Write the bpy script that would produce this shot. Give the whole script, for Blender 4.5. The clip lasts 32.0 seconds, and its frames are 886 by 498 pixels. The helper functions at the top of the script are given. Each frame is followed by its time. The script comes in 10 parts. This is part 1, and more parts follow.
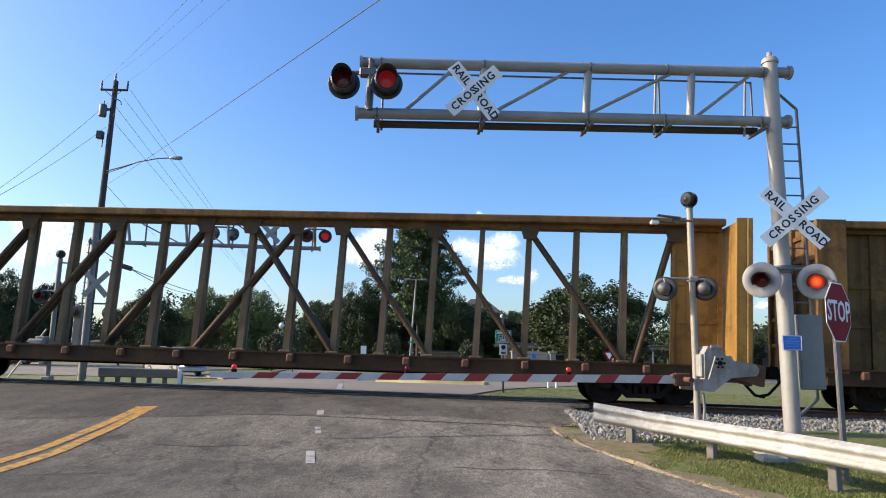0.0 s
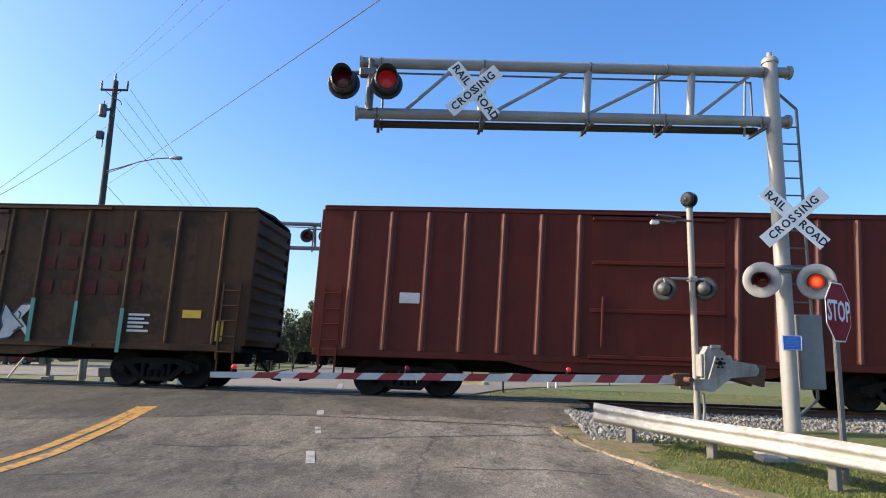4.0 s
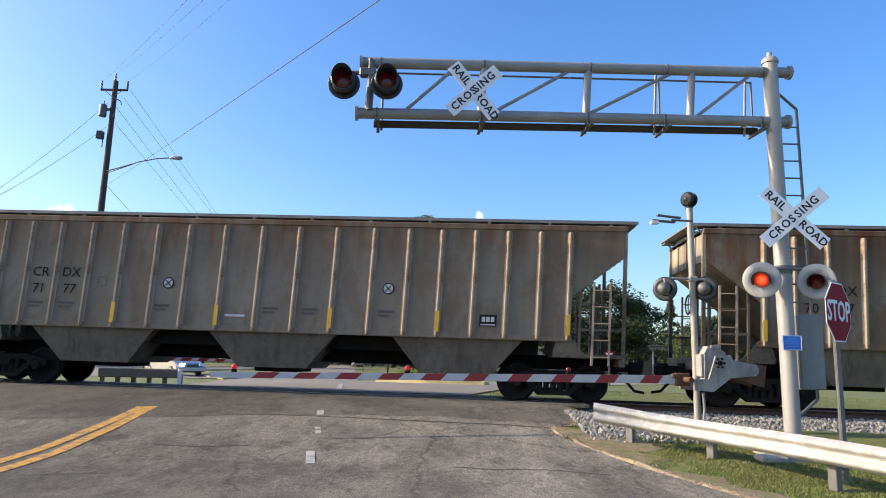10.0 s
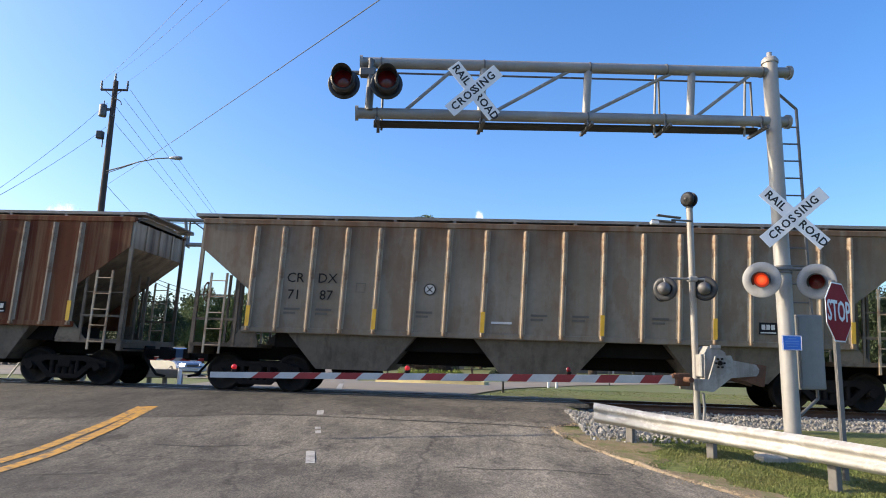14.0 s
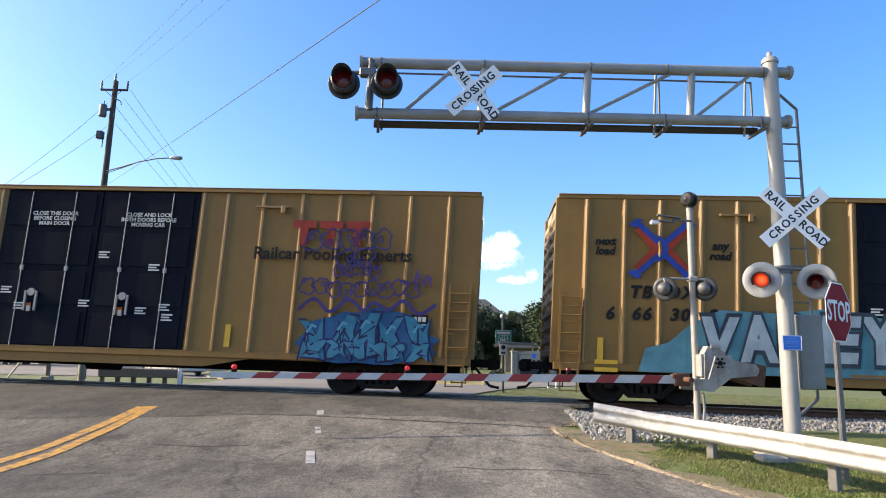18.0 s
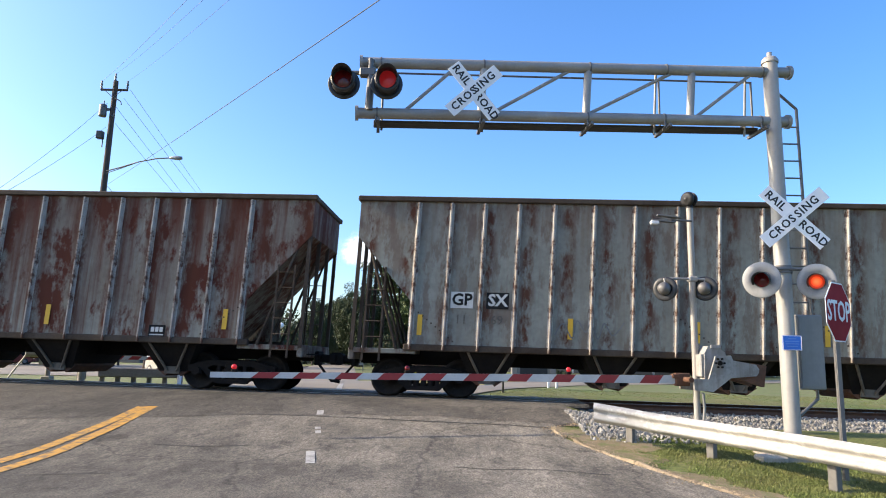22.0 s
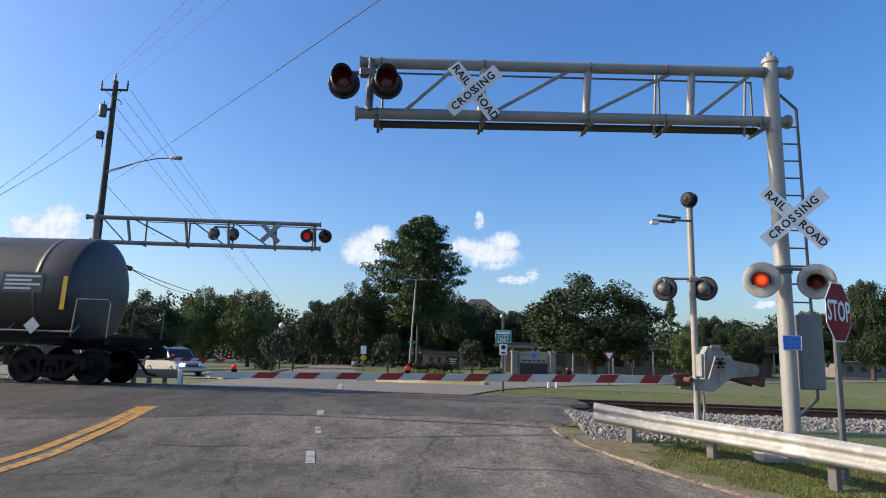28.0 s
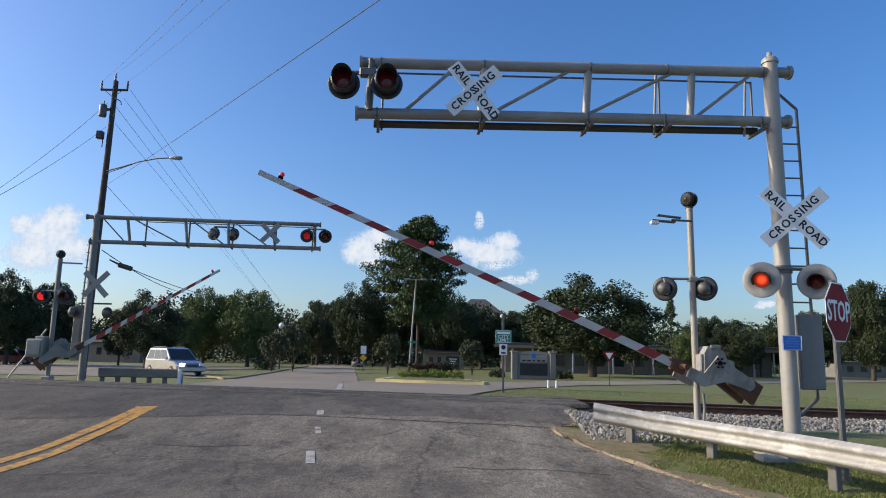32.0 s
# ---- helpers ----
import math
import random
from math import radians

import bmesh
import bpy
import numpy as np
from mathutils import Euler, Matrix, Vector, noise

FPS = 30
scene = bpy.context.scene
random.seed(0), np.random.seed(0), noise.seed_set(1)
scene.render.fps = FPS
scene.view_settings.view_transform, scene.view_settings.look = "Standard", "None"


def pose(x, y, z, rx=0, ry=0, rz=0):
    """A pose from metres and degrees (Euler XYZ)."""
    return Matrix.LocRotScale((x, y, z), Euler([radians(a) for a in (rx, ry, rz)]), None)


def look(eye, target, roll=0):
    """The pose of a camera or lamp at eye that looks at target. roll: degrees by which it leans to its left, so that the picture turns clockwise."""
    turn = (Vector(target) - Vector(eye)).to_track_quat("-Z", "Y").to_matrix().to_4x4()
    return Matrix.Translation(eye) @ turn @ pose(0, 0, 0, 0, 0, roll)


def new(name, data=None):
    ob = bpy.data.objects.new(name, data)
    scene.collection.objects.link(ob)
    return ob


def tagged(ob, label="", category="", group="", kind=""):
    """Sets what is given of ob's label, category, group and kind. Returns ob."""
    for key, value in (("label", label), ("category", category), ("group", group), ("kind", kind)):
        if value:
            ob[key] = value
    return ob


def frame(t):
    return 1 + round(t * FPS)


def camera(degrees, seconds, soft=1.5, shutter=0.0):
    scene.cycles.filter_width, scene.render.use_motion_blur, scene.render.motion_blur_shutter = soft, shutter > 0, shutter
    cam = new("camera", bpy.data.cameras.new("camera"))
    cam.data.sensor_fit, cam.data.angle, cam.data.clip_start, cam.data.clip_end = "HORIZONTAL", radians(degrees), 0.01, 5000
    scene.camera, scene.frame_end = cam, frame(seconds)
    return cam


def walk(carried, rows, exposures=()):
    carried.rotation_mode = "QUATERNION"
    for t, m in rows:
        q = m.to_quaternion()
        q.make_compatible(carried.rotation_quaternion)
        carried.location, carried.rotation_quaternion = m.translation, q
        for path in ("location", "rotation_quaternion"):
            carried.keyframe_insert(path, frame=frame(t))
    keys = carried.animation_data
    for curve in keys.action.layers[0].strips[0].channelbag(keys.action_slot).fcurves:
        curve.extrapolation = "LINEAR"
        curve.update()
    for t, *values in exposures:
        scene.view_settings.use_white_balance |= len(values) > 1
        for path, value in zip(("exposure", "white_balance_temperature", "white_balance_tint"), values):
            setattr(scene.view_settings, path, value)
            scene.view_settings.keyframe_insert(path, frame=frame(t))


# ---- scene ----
# A static camera on a tripod with one short knock of the tripod near 13 s.
cam = camera(66.0, 32.0, soft=1.0, shutter=0.80)
# its sensor is read out line by line, from the top down, each line for a thousandth of a second
scene.cycles.rolling_shutter_type, scene.cycles.rolling_shutter_duration = "TOP", 0.03
EYE = (0.0, 0.0, 1.5)


def tilt(nudge):
    p = radians(9.268 + nudge * 0.0475)
    return look(EYE, (0, math.cos(p), EYE[2] + math.sin(p)), 1.146)


walk(cam, [(0, tilt(0)), (12.3, tilt(0)), (12.5, tilt(-2.5)), (12.7, tilt(0.3)), (12.9, tilt(2)), (13.0, tilt(5.5)), (13.1, tilt(1.5)), (13.25, tilt(0)), (32, tilt(0))],
     exposures=[(0, 0.25, 6500, 10), (1, 0.12, 6500, 10), (3, 0.32, 6500, 10), (6, 0.50, 6500, 10), (9, 0.44, 6500, 10), (12, 0.45, 6500, 10), (14, 0.39, 6500, 10), (16.2, 0.30, 6500, 10), (17, 0.34, 6500, 10), (18, 0.64, 6500, 10), (19, 0.69, 6500, 10), (20, 0.40, 6500, 10), (21, 0.47, 6500, 10), (22, 0.68, 6500, 10), (25, 0.62, 6500, 10), (28, -0.06, 6300, 10), (30, -0.20, 6300, 10), (32, -0.20, 6300, 10)])

# ---- world and sun ----
SUN_AZ, SUN_EL = 270.5, 26.0  # degrees clockwise from the road's far direction (+y), and above the horizon
world = bpy.data.worlds.new("sky")
scene.world = world
world.use_nodes = True
wn = world.node_tree.nodes
sky = wn.new("ShaderNodeTexSky")
sky.sky_type = "NISHITA"
sky.sun_disc = False
sky.sun_elevation = radians(SUN_EL)
sky.sun_rotation = radians(SUN_AZ)
sky.air_density, sky.dust_density, sky.ozone_density = 1.0, 2.2, 3.5
wn["Background"].inputs["Strength"].default_value = 0.15
hs = wn.new("ShaderNodeHueSaturation")
hs.inputs["Saturation"].default_value = 1.25
hs.inputs["Hue"].default_value = 0.507
hs.inputs["Value"].default_value = 1.5
world.node_tree.links.new(sky.outputs[0], hs.inputs["Color"])
world.node_tree.links.new(hs.outputs[0], wn["Background"].inputs["Color"])
sun_dir = Vector((math.sin(radians(SUN_AZ)) * math.cos(radians(SUN_EL)), math.cos(radians(SUN_AZ)) * math.cos(radians(SUN_EL)), math.sin(radians(SUN_EL))))
sun = new("sun", bpy.data.lights.new("sun", "SUN"))
sun.data.energy, sun.data.angle, sun.data.color = 5.0, radians(0.55), (1.0, 0.84, 0.62)
sun.matrix_world = look(sun_dir * 100, (0, 0, 0))


# ---- materials ----
MATS = {}


def mat(name, c1, c2=None, scale=3.0, rough=0.7, metal=0.0, bump=0.0, fine=0.0, streak=None, streak_amt=0.0, patch=None, patch_amt=0.0, patch_scale=1.0, patch_stretch=(1, 1, 1),
        emit=0.0, top=None, top_range=(0, 1), seam=None, grain=0.0, island=0.0, stretch=(1, 1, 1), spec=0.5):
    """A worn surface: two base tones at a large and a fine scale, run-down streaks, patches, and a stain or paler tone
    towards the top, all by object space.
    """
    if name in MATS:
        return MATS[name]
    m = bpy.data.materials.new(name)
    MATS[name] = m
    m.use_nodes = True
    nt = m.node_tree
    N, Lk = nt.nodes, nt.links
    b = N["Principled BSDF"]
    b.inputs["Roughness"].default_value, b.inputs["Metallic"].default_value = rough, metal
    b.inputs["Specular IOR Level"].default_value = spec
    c2 = c2 or tuple(v * 0.75 for v in c1)
    tc = N.new("ShaderNodeTexCoord")

    def noise_tex(sc, detail=4.0, st=(1, 1, 1), roughness=0.6):
        mp = N.new("ShaderNodeMapping")
        mp.inputs["Scale"].default_value = st
        Lk.new(tc.outputs["Object"], mp.inputs["Vector"])
        n = N.new("ShaderNodeTexNoise")
        n.inputs["Scale"].default_value, n.inputs["Detail"].default_value, n.inputs["Roughness"].default_value = sc, detail, roughness
        Lk.new(mp.outputs[0], n.inputs["Vector"])
        return n.outputs["Fac"]

    def ramp(src, lo, hi):
        r = N.new("ShaderNodeMapRange")
        r.inputs["From Min"].default_value, r.inputs["From Max"].default_value = lo, hi
        Lk.new(src, r.inputs["Value"])
        return r.outputs[0]

    def mix(fac, a, c, mode="MIX"):
        x = N.new("ShaderNodeMix")
        x.data_type, x.blend_type = "RGBA", mode
        if isinstance(fac, float):
            x.inputs["Factor"].default_value = fac
        else:
            Lk.new(fac, x.inputs["Factor"])
        for sock, v in ((x.inputs["A"], a), (x.inputs["B"], c)):
            if isinstance(v, tuple):
                sock.default_value = (*v, 1)
            else:
                Lk.new(v, sock)
        return x.outputs["Result"]

    def mul(a, v):
        x = N.new("ShaderNodeMath")
        x.operation = "MULTIPLY"
        Lk.new(a, x.inputs[0])
        if isinstance(v, float):
            x.inputs[1].default_value = v
        else:
            Lk.new(v, x.inputs[1])
        return x.outputs[0]

    col = mix(ramp(noise_tex(scale, 5.0, stretch), 0.35, 0.65), c1, c2)
    if fine:
        f = noise_tex(scale * 14, 3.0)
        col = mix(mul(ramp(f, 0.4, 0.75), fine), col, tuple(v * 0.45 for v in c2))
    if patch:
        col = mix(mul(ramp(noise_tex(patch_scale, 6.0, patch_stretch, 0.7), 0.5, 0.58), patch_amt), col, patch)
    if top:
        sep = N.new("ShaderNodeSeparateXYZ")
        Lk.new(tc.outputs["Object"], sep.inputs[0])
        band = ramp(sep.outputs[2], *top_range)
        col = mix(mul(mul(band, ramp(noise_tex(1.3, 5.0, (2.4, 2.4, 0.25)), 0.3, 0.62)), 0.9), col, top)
    if grain:
        col = mix(mul(ramp(noise_tex(grain, 5.0, (1, 1, 1), 0.75), 0.42, 0.62), 0.75), col, tuple(v * 0.3 for v in c1))
    if seam:
        # rust that runs down beside evenly spaced posts
        sx = N.new("ShaderNodeSeparateXYZ")
        Lk.new(tc.outputs["Object"], sx.inputs[0])
        off = N.new("ShaderNodeMath")
        off.operation = "SUBTRACT"
        off.inputs[1].default_value = seam[0]
        Lk.new(sx.outputs[0], off.inputs[0])
        pp = N.new("ShaderNodeMath")
        pp.operation = "PINGPONG"
        pp.inputs[1].default_value = seam[1] / 2
        Lk.new(off.outputs[0], pp.inputs[0])
        near = ramp(pp.outputs[0], 0.26, 0.07)
        col = mix(mul(near, ramp(noise_tex(2.6, 6.0, (1.6, 1.6, 0.7), 0.7), 0.44, 0.58)), col, seam[2])
    if streak:
        col = mix(mul(ramp(noise_tex(1.0, 5.0, (5, 5, 0.22), 0.65), 0.46, 0.68), streak_amt), col, streak)
    if island:
        oi = N.new("ShaderNodeObjectInfo")
        geo_n = N.new("ShaderNodeNewGeometry")
        add = N.new("ShaderNodeMath")
        Lk.new(oi.outputs["Random"], add.inputs[0])
        Lk.new(geo_n.outputs["Random Per Island"], add.inputs[1])
        fr = N.new("ShaderNodeMath")
        fr.operation = "FRACT"
        Lk.new(add.outputs[0], fr.inputs[0])
        col = mix(mul(fr.outputs[0], island), col, tuple(v * 0.35 for v in c1))
    Lk.new(col, b.inputs["Base Color"])
    if bump:
        bp = N.new("ShaderNodeBump")
        bp.inputs["Strength"].default_value = bump
        bp.inputs["Distance"].default_value = 0.02
        Lk.new(noise_tex(scale * 8, 6.0), bp.inputs["Height"])
        Lk.new(bp.outputs[0], b.inputs["Normal"])
    if rough > 0.15:
        rr = N.new("ShaderNodeMapRange")
        rr.inputs["To Min"].default_value, rr.inputs["To Max"].default_value = rough * 0.85, min(1.0, rough * 1.15)
        Lk.new(noise_tex(scale * 2.3), rr.inputs["Value"])
        Lk.new(rr.outputs[0], b.inputs["Roughness"])
    if emit:
        b.inputs["Emission Color"].default_value = (*c1, 1)
        b.inputs["Emission Strength"].default_value = emit
    return m


def glass(name, tint=(0.02, 0.025, 0.03)):
    m = mat(name, tint, tint, rough=0.06, spec=0.8)
    return m


def asphalt(name, tone, crack):
    """Worn asphalt: pale aggregate specks, tyre-worn bands along the road, patches and a net of fine cracks."""
    m = bpy.data.materials.new(name)
    m.use_nodes = True
    N, Lk = m.node_tree.nodes, m.node_tree.links
    b = N["Principled BSDF"]
    tc = N.new("ShaderNodeTexCoord")

    def tex(kind, sc, st=(1, 1, 1), rot=0.0, **kw):
        mp = N.new("ShaderNodeMapping")
        mp.inputs["Scale"].default_value, mp.inputs["Rotation"].default_value = st, (0, 0, radians(rot))
        Lk.new(tc.outputs["Object"], mp.inputs["Vector"])
        n = N.new(kind)
        n.inputs["Scale"].default_value = sc
        for k, v in kw.items():
            n.inputs[k].default_value = v
        Lk.new(mp.outputs[0], n.inputs["Vector"])
        return n

    def band(src, lo, hi, a, c):
        r = N.new("ShaderNodeMapRange")
        for k, v in (("From Min", lo), ("From Max", hi), ("To Min", a), ("To Max", c)):
            r.inputs[k].default_value = v
        Lk.new(src, r.inputs["Value"])
        return r.outputs[0]

    def times(x, y):
        q = N.new("ShaderNodeMath")
        q.operation = "MULTIPLY"
        Lk.new(x, q.inputs[0])
        Lk.new(y, q.inputs[1])
        return q.outputs[0]

    speck = band(tex("ShaderNodeTexNoise", 38, Detail=3.0, Roughness=0.8).outputs["Fac"], 0.36, 0.68, 0.42, 1.85)
    coarse = band(tex("ShaderNodeTexNoise", 11, (1.3, 0.55, 1), 0, Detail=5.0, Roughness=0.85).outputs["Fac"], 0.32, 0.68, 0.55, 1.5)
    patch = band(tex("ShaderNodeTexNoise", 0.75, (1.0, 0.6, 1), -10, Detail=7.0, Roughness=0.72).outputs["Fac"], 0.40, 0.58, 0.62, 1.26)
    lane = band(tex("ShaderNodeTexNoise", 0.9, (1.0, 0.06, 1), 10, Detail=3.0).outputs["Fac"], 0.35, 0.65, 0.86, 1.14)
    blot = band(tex("ShaderNodeTexNoise", 2.2, (1.0, 0.5, 1), -10, Detail=6.0, Roughness=0.75).outputs["Fac"], 0.55, 0.64, 1.0, 0.58)
    v = tex("ShaderNodeTexVoronoi", 0.42, (1.0, 0.8, 1))
    v.feature = "DISTANCE_TO_EDGE"
    wob = tex("ShaderNodeTexNoise", 3.0, Detail=4.0)
    ofs = N.new("ShaderNodeMixRGB")
    ofs.inputs["Fac"].default_value = 0.28
    Lk.new(v.inputs["Vector"].links[0].from_socket, ofs.inputs["Color1"])
    Lk.new(wob.outputs["Color"], ofs.inputs["Color2"])
    Lk.new(ofs.outputs[0], v.inputs["Vector"])
    crk = band(v.outputs["Distance"], 0.0, 0.012, crack, 1.0)
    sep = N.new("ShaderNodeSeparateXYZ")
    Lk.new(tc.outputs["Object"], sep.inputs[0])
    worn = band(sep.outputs[0], -4.5, 3.0, 0.80, 1.42)  # a brightness ramp put into the tone: darker left, paler towards the kerb
    old = N.new("ShaderNodeMath")  # an older, darker repair fills the near left of the road
    old.operation = "MAXIMUM"
    wav = N.new("ShaderNodeMath")
    wav.operation = "MULTIPLY_ADD"
    wav.inputs[1].default_value = 0.9
    Lk.new(wob.outputs["Fac"], wav.inputs[0])
    Lk.new(sep.outputs[1], wav.inputs[2])
    Lk.new(band(wav.outputs[0], 9.7, 10.4, 0.76, 1.0), old.inputs[0])
    Lk.new(band(sep.outputs[0], -2.0, 0.8, 0.76, 1.0), old.inputs[1])
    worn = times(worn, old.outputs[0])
    f = times(times(times(speck, coarse), times(patch, lane)), times(times(blot, worn), crk))
    col = N.new("ShaderNodeMix")
    col.data_type, col.blend_type = "RGBA", "MULTIPLY"
    col.inputs["Factor"].default_value = 1.0
    col.inputs["A"].default_value = (*tone, 1)
    Lk.new(f, col.inputs["B"])
    Lk.new(col.outputs["Result"], b.inputs["Base Color"])
    b.inputs["Roughness"].default_value = 0.9
    bp = N.new("ShaderNodeBump")
    bp.inputs["Strength"].default_value, bp.inputs["Distance"].default_value = 0.5, 0.01
    Lk.new(times(speck, crk), bp.inputs["Height"])
    Lk.new(bp.outputs[0], b.inputs["Normal"])
    return m


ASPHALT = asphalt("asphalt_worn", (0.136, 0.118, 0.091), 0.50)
ASPHALT_DARK = asphalt("asphalt_dark", (0.083, 0.071, 0.055), 0.85)
CONCRETE_ROAD = mat("far_pavement", (0.255, 0.213, 0.16), (0.19, 0.162, 0.125), 0.12, 0.9, bump=0.1, fine=0.15)
GRASS = mat("grass_ground", (0.14, 0.19, 0.034), (0.19, 0.18, 0.05), 0.25, 0.95, grain=16.0, bump=0.6, fine=0.5, patch=(0.21, 0.165, 0.075), patch_amt=0.45, patch_scale=0.35)
BLADE = mat("grass_blade", (0.125, 0.185, 0.034), (0.20, 0.185, 0.06), 0.5, 0.8, island=0.5)
DIRT = mat("dry_dirt", (0.30, 0.215, 0.13), (0.19, 0.15, 0.08), 2.2, 0.95, bump=0.6, fine=0.5, patch=(0.13, 0.15, 0.04), patch_amt=0.85, patch_scale=4.5)
BALLAST = mat("ballast_bed", (0.30, 0.29, 0.28), (0.2, 0.19, 0.18), 9.0, 0.95, bump=1.0, fine=0.6)
STONE = mat("ballast_stone", (0.44, 0.415, 0.37), (0.23, 0.215, 0.19), 14.0, 0.9, island=0.85)
TIE = mat("tie_wood", (0.075, 0.055, 0.042), (0.05, 0.04, 0.03), 2.0, 0.9, bump=0.5, fine=0.4)
RAIL = mat("rail_rust", (0.16, 0.085, 0.05), (0.11, 0.06, 0.04), 5.0, 0.6, 0.6, fine=0.3)
RAIL_TOP = mat("rail_polished", (0.45, 0.43, 0.41), (0.38, 0.36, 0.34), 3.0, 0.28, 1.0)
YELLOW_PAINT = mat("yellow_line", (0.60, 0.30, 0.035), (0.44, 0.24, 0.05), 3.5, 0.85, fine=0.5, patch=(0.14, 0.105, 0.07), patch_amt=0.75, patch_scale=7.0)
WHITE_PAINT = mat("white_line", (0.46, 0.44, 0.40), (0.34, 0.325, 0.295), 3.0, 0.85, fine=0.3, patch=(0.2, 0.19, 0.18), patch_amt=0.6, patch_scale=6.0)
CURB = mat("curb_concrete", (0.42, 0.325, 0.205), (0.28, 0.21, 0.13), 3.0, 0.9, bump=0.5, fine=0.5, patch=(0.13, 0.10, 0.06), patch_amt=0.6, patch_scale=2.5)
CURB_YELLOW = mat("curb_yellow", (0.62, 0.52, 0.25), (0.5, 0.42, 0.22), 1.5, 0.85, fine=0.3)
CONCRETE = mat("footing_concrete", (0.42, 0.38, 0.31), (0.32, 0.29, 0.24), 2.0, 0.9, bump=0.3, fine=0.3)
GALV = mat("galvanised_steel", (0.34, 0.33, 0.315), (0.26, 0.255, 0.245), 1.6, 0.55, 0.25, fine=0.15, streak=(0.26, 0.22, 0.18), streak_amt=0.35)
CABINET = mat("cabinet_grey", (0.25, 0.245, 0.235), (0.20, 0.195, 0.185), 1.2, 0.6, 0.2, fine=0.1, streak=(0.16, 0.15, 0.14), streak_amt=0.3)
GALV_DARK = mat("dull_steel", (0.18, 0.172, 0.165), (0.135, 0.13, 0.125), 2.0, 0.55, 0.4, fine=0.2)
MAST_PAINT = mat("mast_silver_paint", (0.37, 0.358, 0.34), (0.285, 0.277, 0.262), 1.0, 0.5, 0.1, fine=0.12, streak=(0.33, 0.25, 0.17), streak_amt=0.5)
SIGN_WHITE = mat("sign_white", (0.84, 0.84, 0.85), (0.77, 0.77, 0.78), 1.5, 0.4, fine=0.05)
SIGN_BLACK = mat("sign_black", (0.012, 0.012, 0.013), (0.02, 0.02, 0.02), 4.0, 0.5)
GATE_CAST = mat("gate_cast_white", (0.38, 0.37, 0.345), (0.29, 0.28, 0.255), 1.8, 0.65, fine=0.2, streak=(0.14, 0.10, 0.075), streak_amt=0.55, patch=(0.17, 0.15, 0.13), patch_amt=0.4, patch_scale=5.0)
SIGN_RED = mat("sign_red", (0.30, 0.014, 0.02), (0.24, 0.012, 0.016), 1.5, 0.65, fine=0.05, spec=0.15)
SIGN_BLUE = mat("sign_blue", (0.02, 0.16, 0.62), (0.02, 0.12, 0.5), 2.0, 0.4)
NOTICE_TEXT = mat("faded_notice_text", (0.10, 0.26, 0.66), (0.08, 0.2, 0.55), 4.0, 0.5)
SIGN_GREEN = mat("sign_green", (0.01, 0.26, 0.16), (0.01, 0.2, 0.12), 2.0, 0.4)
LAMP_BLACK = mat("lamp_black", (0.022, 0.022, 0.024), (0.035, 0.035, 0.037), 3.0, 0.42, fine=0.2)
LAMP_GREY = mat("lamp_disc_grey", (0.36, 0.355, 0.35), (0.29, 0.285, 0.28), 3.0, 0.5, fine=0.15)
LENS_DARK = mat("lens_unlit_red", (0.16, 0.008, 0.01), (0.11, 0.006, 0.008), 5.0, 0.18)
def lit_lens(name, tint, core, rim, r):
    """A lit lens: brightest over the bulb, fading towards its edge."""
    m = mat(name, (0.3, 0.02, 0.012), (0.25, 0.015, 0.01), 5.0, 0.3)
    N, Lk = m.node_tree.nodes, m.node_tree.links
    tc = N.new("ShaderNodeTexCoord")
    ln = N.new("ShaderNodeVectorMath")
    ln.operation = "LENGTH"
    Lk.new(tc.outputs["Object"], ln.inputs[0])
    mr = N.new("ShaderNodeMapRange")
    mr.interpolation_type = "SMOOTHSTEP"
    for k, v in (("From Min", 0.2 * r), ("From Max", r), ("To Min", core), ("To Max", rim)):
        mr.inputs[k].default_value = v
    Lk.new(ln.outputs["Value"], mr.inputs["Value"])
    b = N["Principled BSDF"]
    b.inputs["Emission Color"].default_value = (*tint, 1)
    Lk.new(mr.outputs[0], b.inputs["Emission Strength"])
    return m


LENS_LIT = lit_lens("lens_glowing_red", (1.0, 0.075, 0.02), 1.9, 0.25, 0.1)
LENS_DIM = mat("lens_lit_deep_red", (0.62, 0.02, 0.025), (0.42, 0.012, 0.016), 5.0, 0.3, emit=0.32)
LENS_OVER = mat("lens_lit_weak_red", (0.40, 0.015, 0.018), (0.28, 0.01, 0.012), 5.0, 0.3, emit=0.17)
GATE_RED = mat("gate_red", (0.32, 0.022, 0.024), (0.26, 0.022, 0.022), 2.0, 0.45, fine=0.15)
GATE_WHITE = mat("gate_white", (0.56, 0.55, 0.53), (0.47, 0.46, 0.44), 2.0, 0.5, fine=0.12)
RUST = mat("rusty_iron", (0.17, 0.075, 0.04), (0.10, 0.05, 0.03), 4.0, 0.85, bump=0.4, fine=0.4)
WOOD_POLE = mat("pole_wood", (0.085, 0.065, 0.055), (0.06, 0.047, 0.04), 2.0, 0.9, bump=0.5, fine=0.4, stretch=(6, 6, 0.3))
CABLE = mat("cable_black", (0.02, 0.02, 0.022), (0.03, 0.03, 0.03), 2.0, 0.6)
CABLE_RED = mat("cable_weathered", (0.17, 0.15, 0.15), (0.13, 0.115, 0.115), 2.0, 0.6)
BARK = mat("bark", (0.10, 0.075, 0.055), (0.06, 0.045, 0.035), 3.0, 0.95, bump=0.8, fine=0.4)
LEAF_OAK = mat("leaf_oak", (0.041, 0.064, 0.017), (0.028, 0.047, 0.012), 0.5, 0.7, island=0.6)
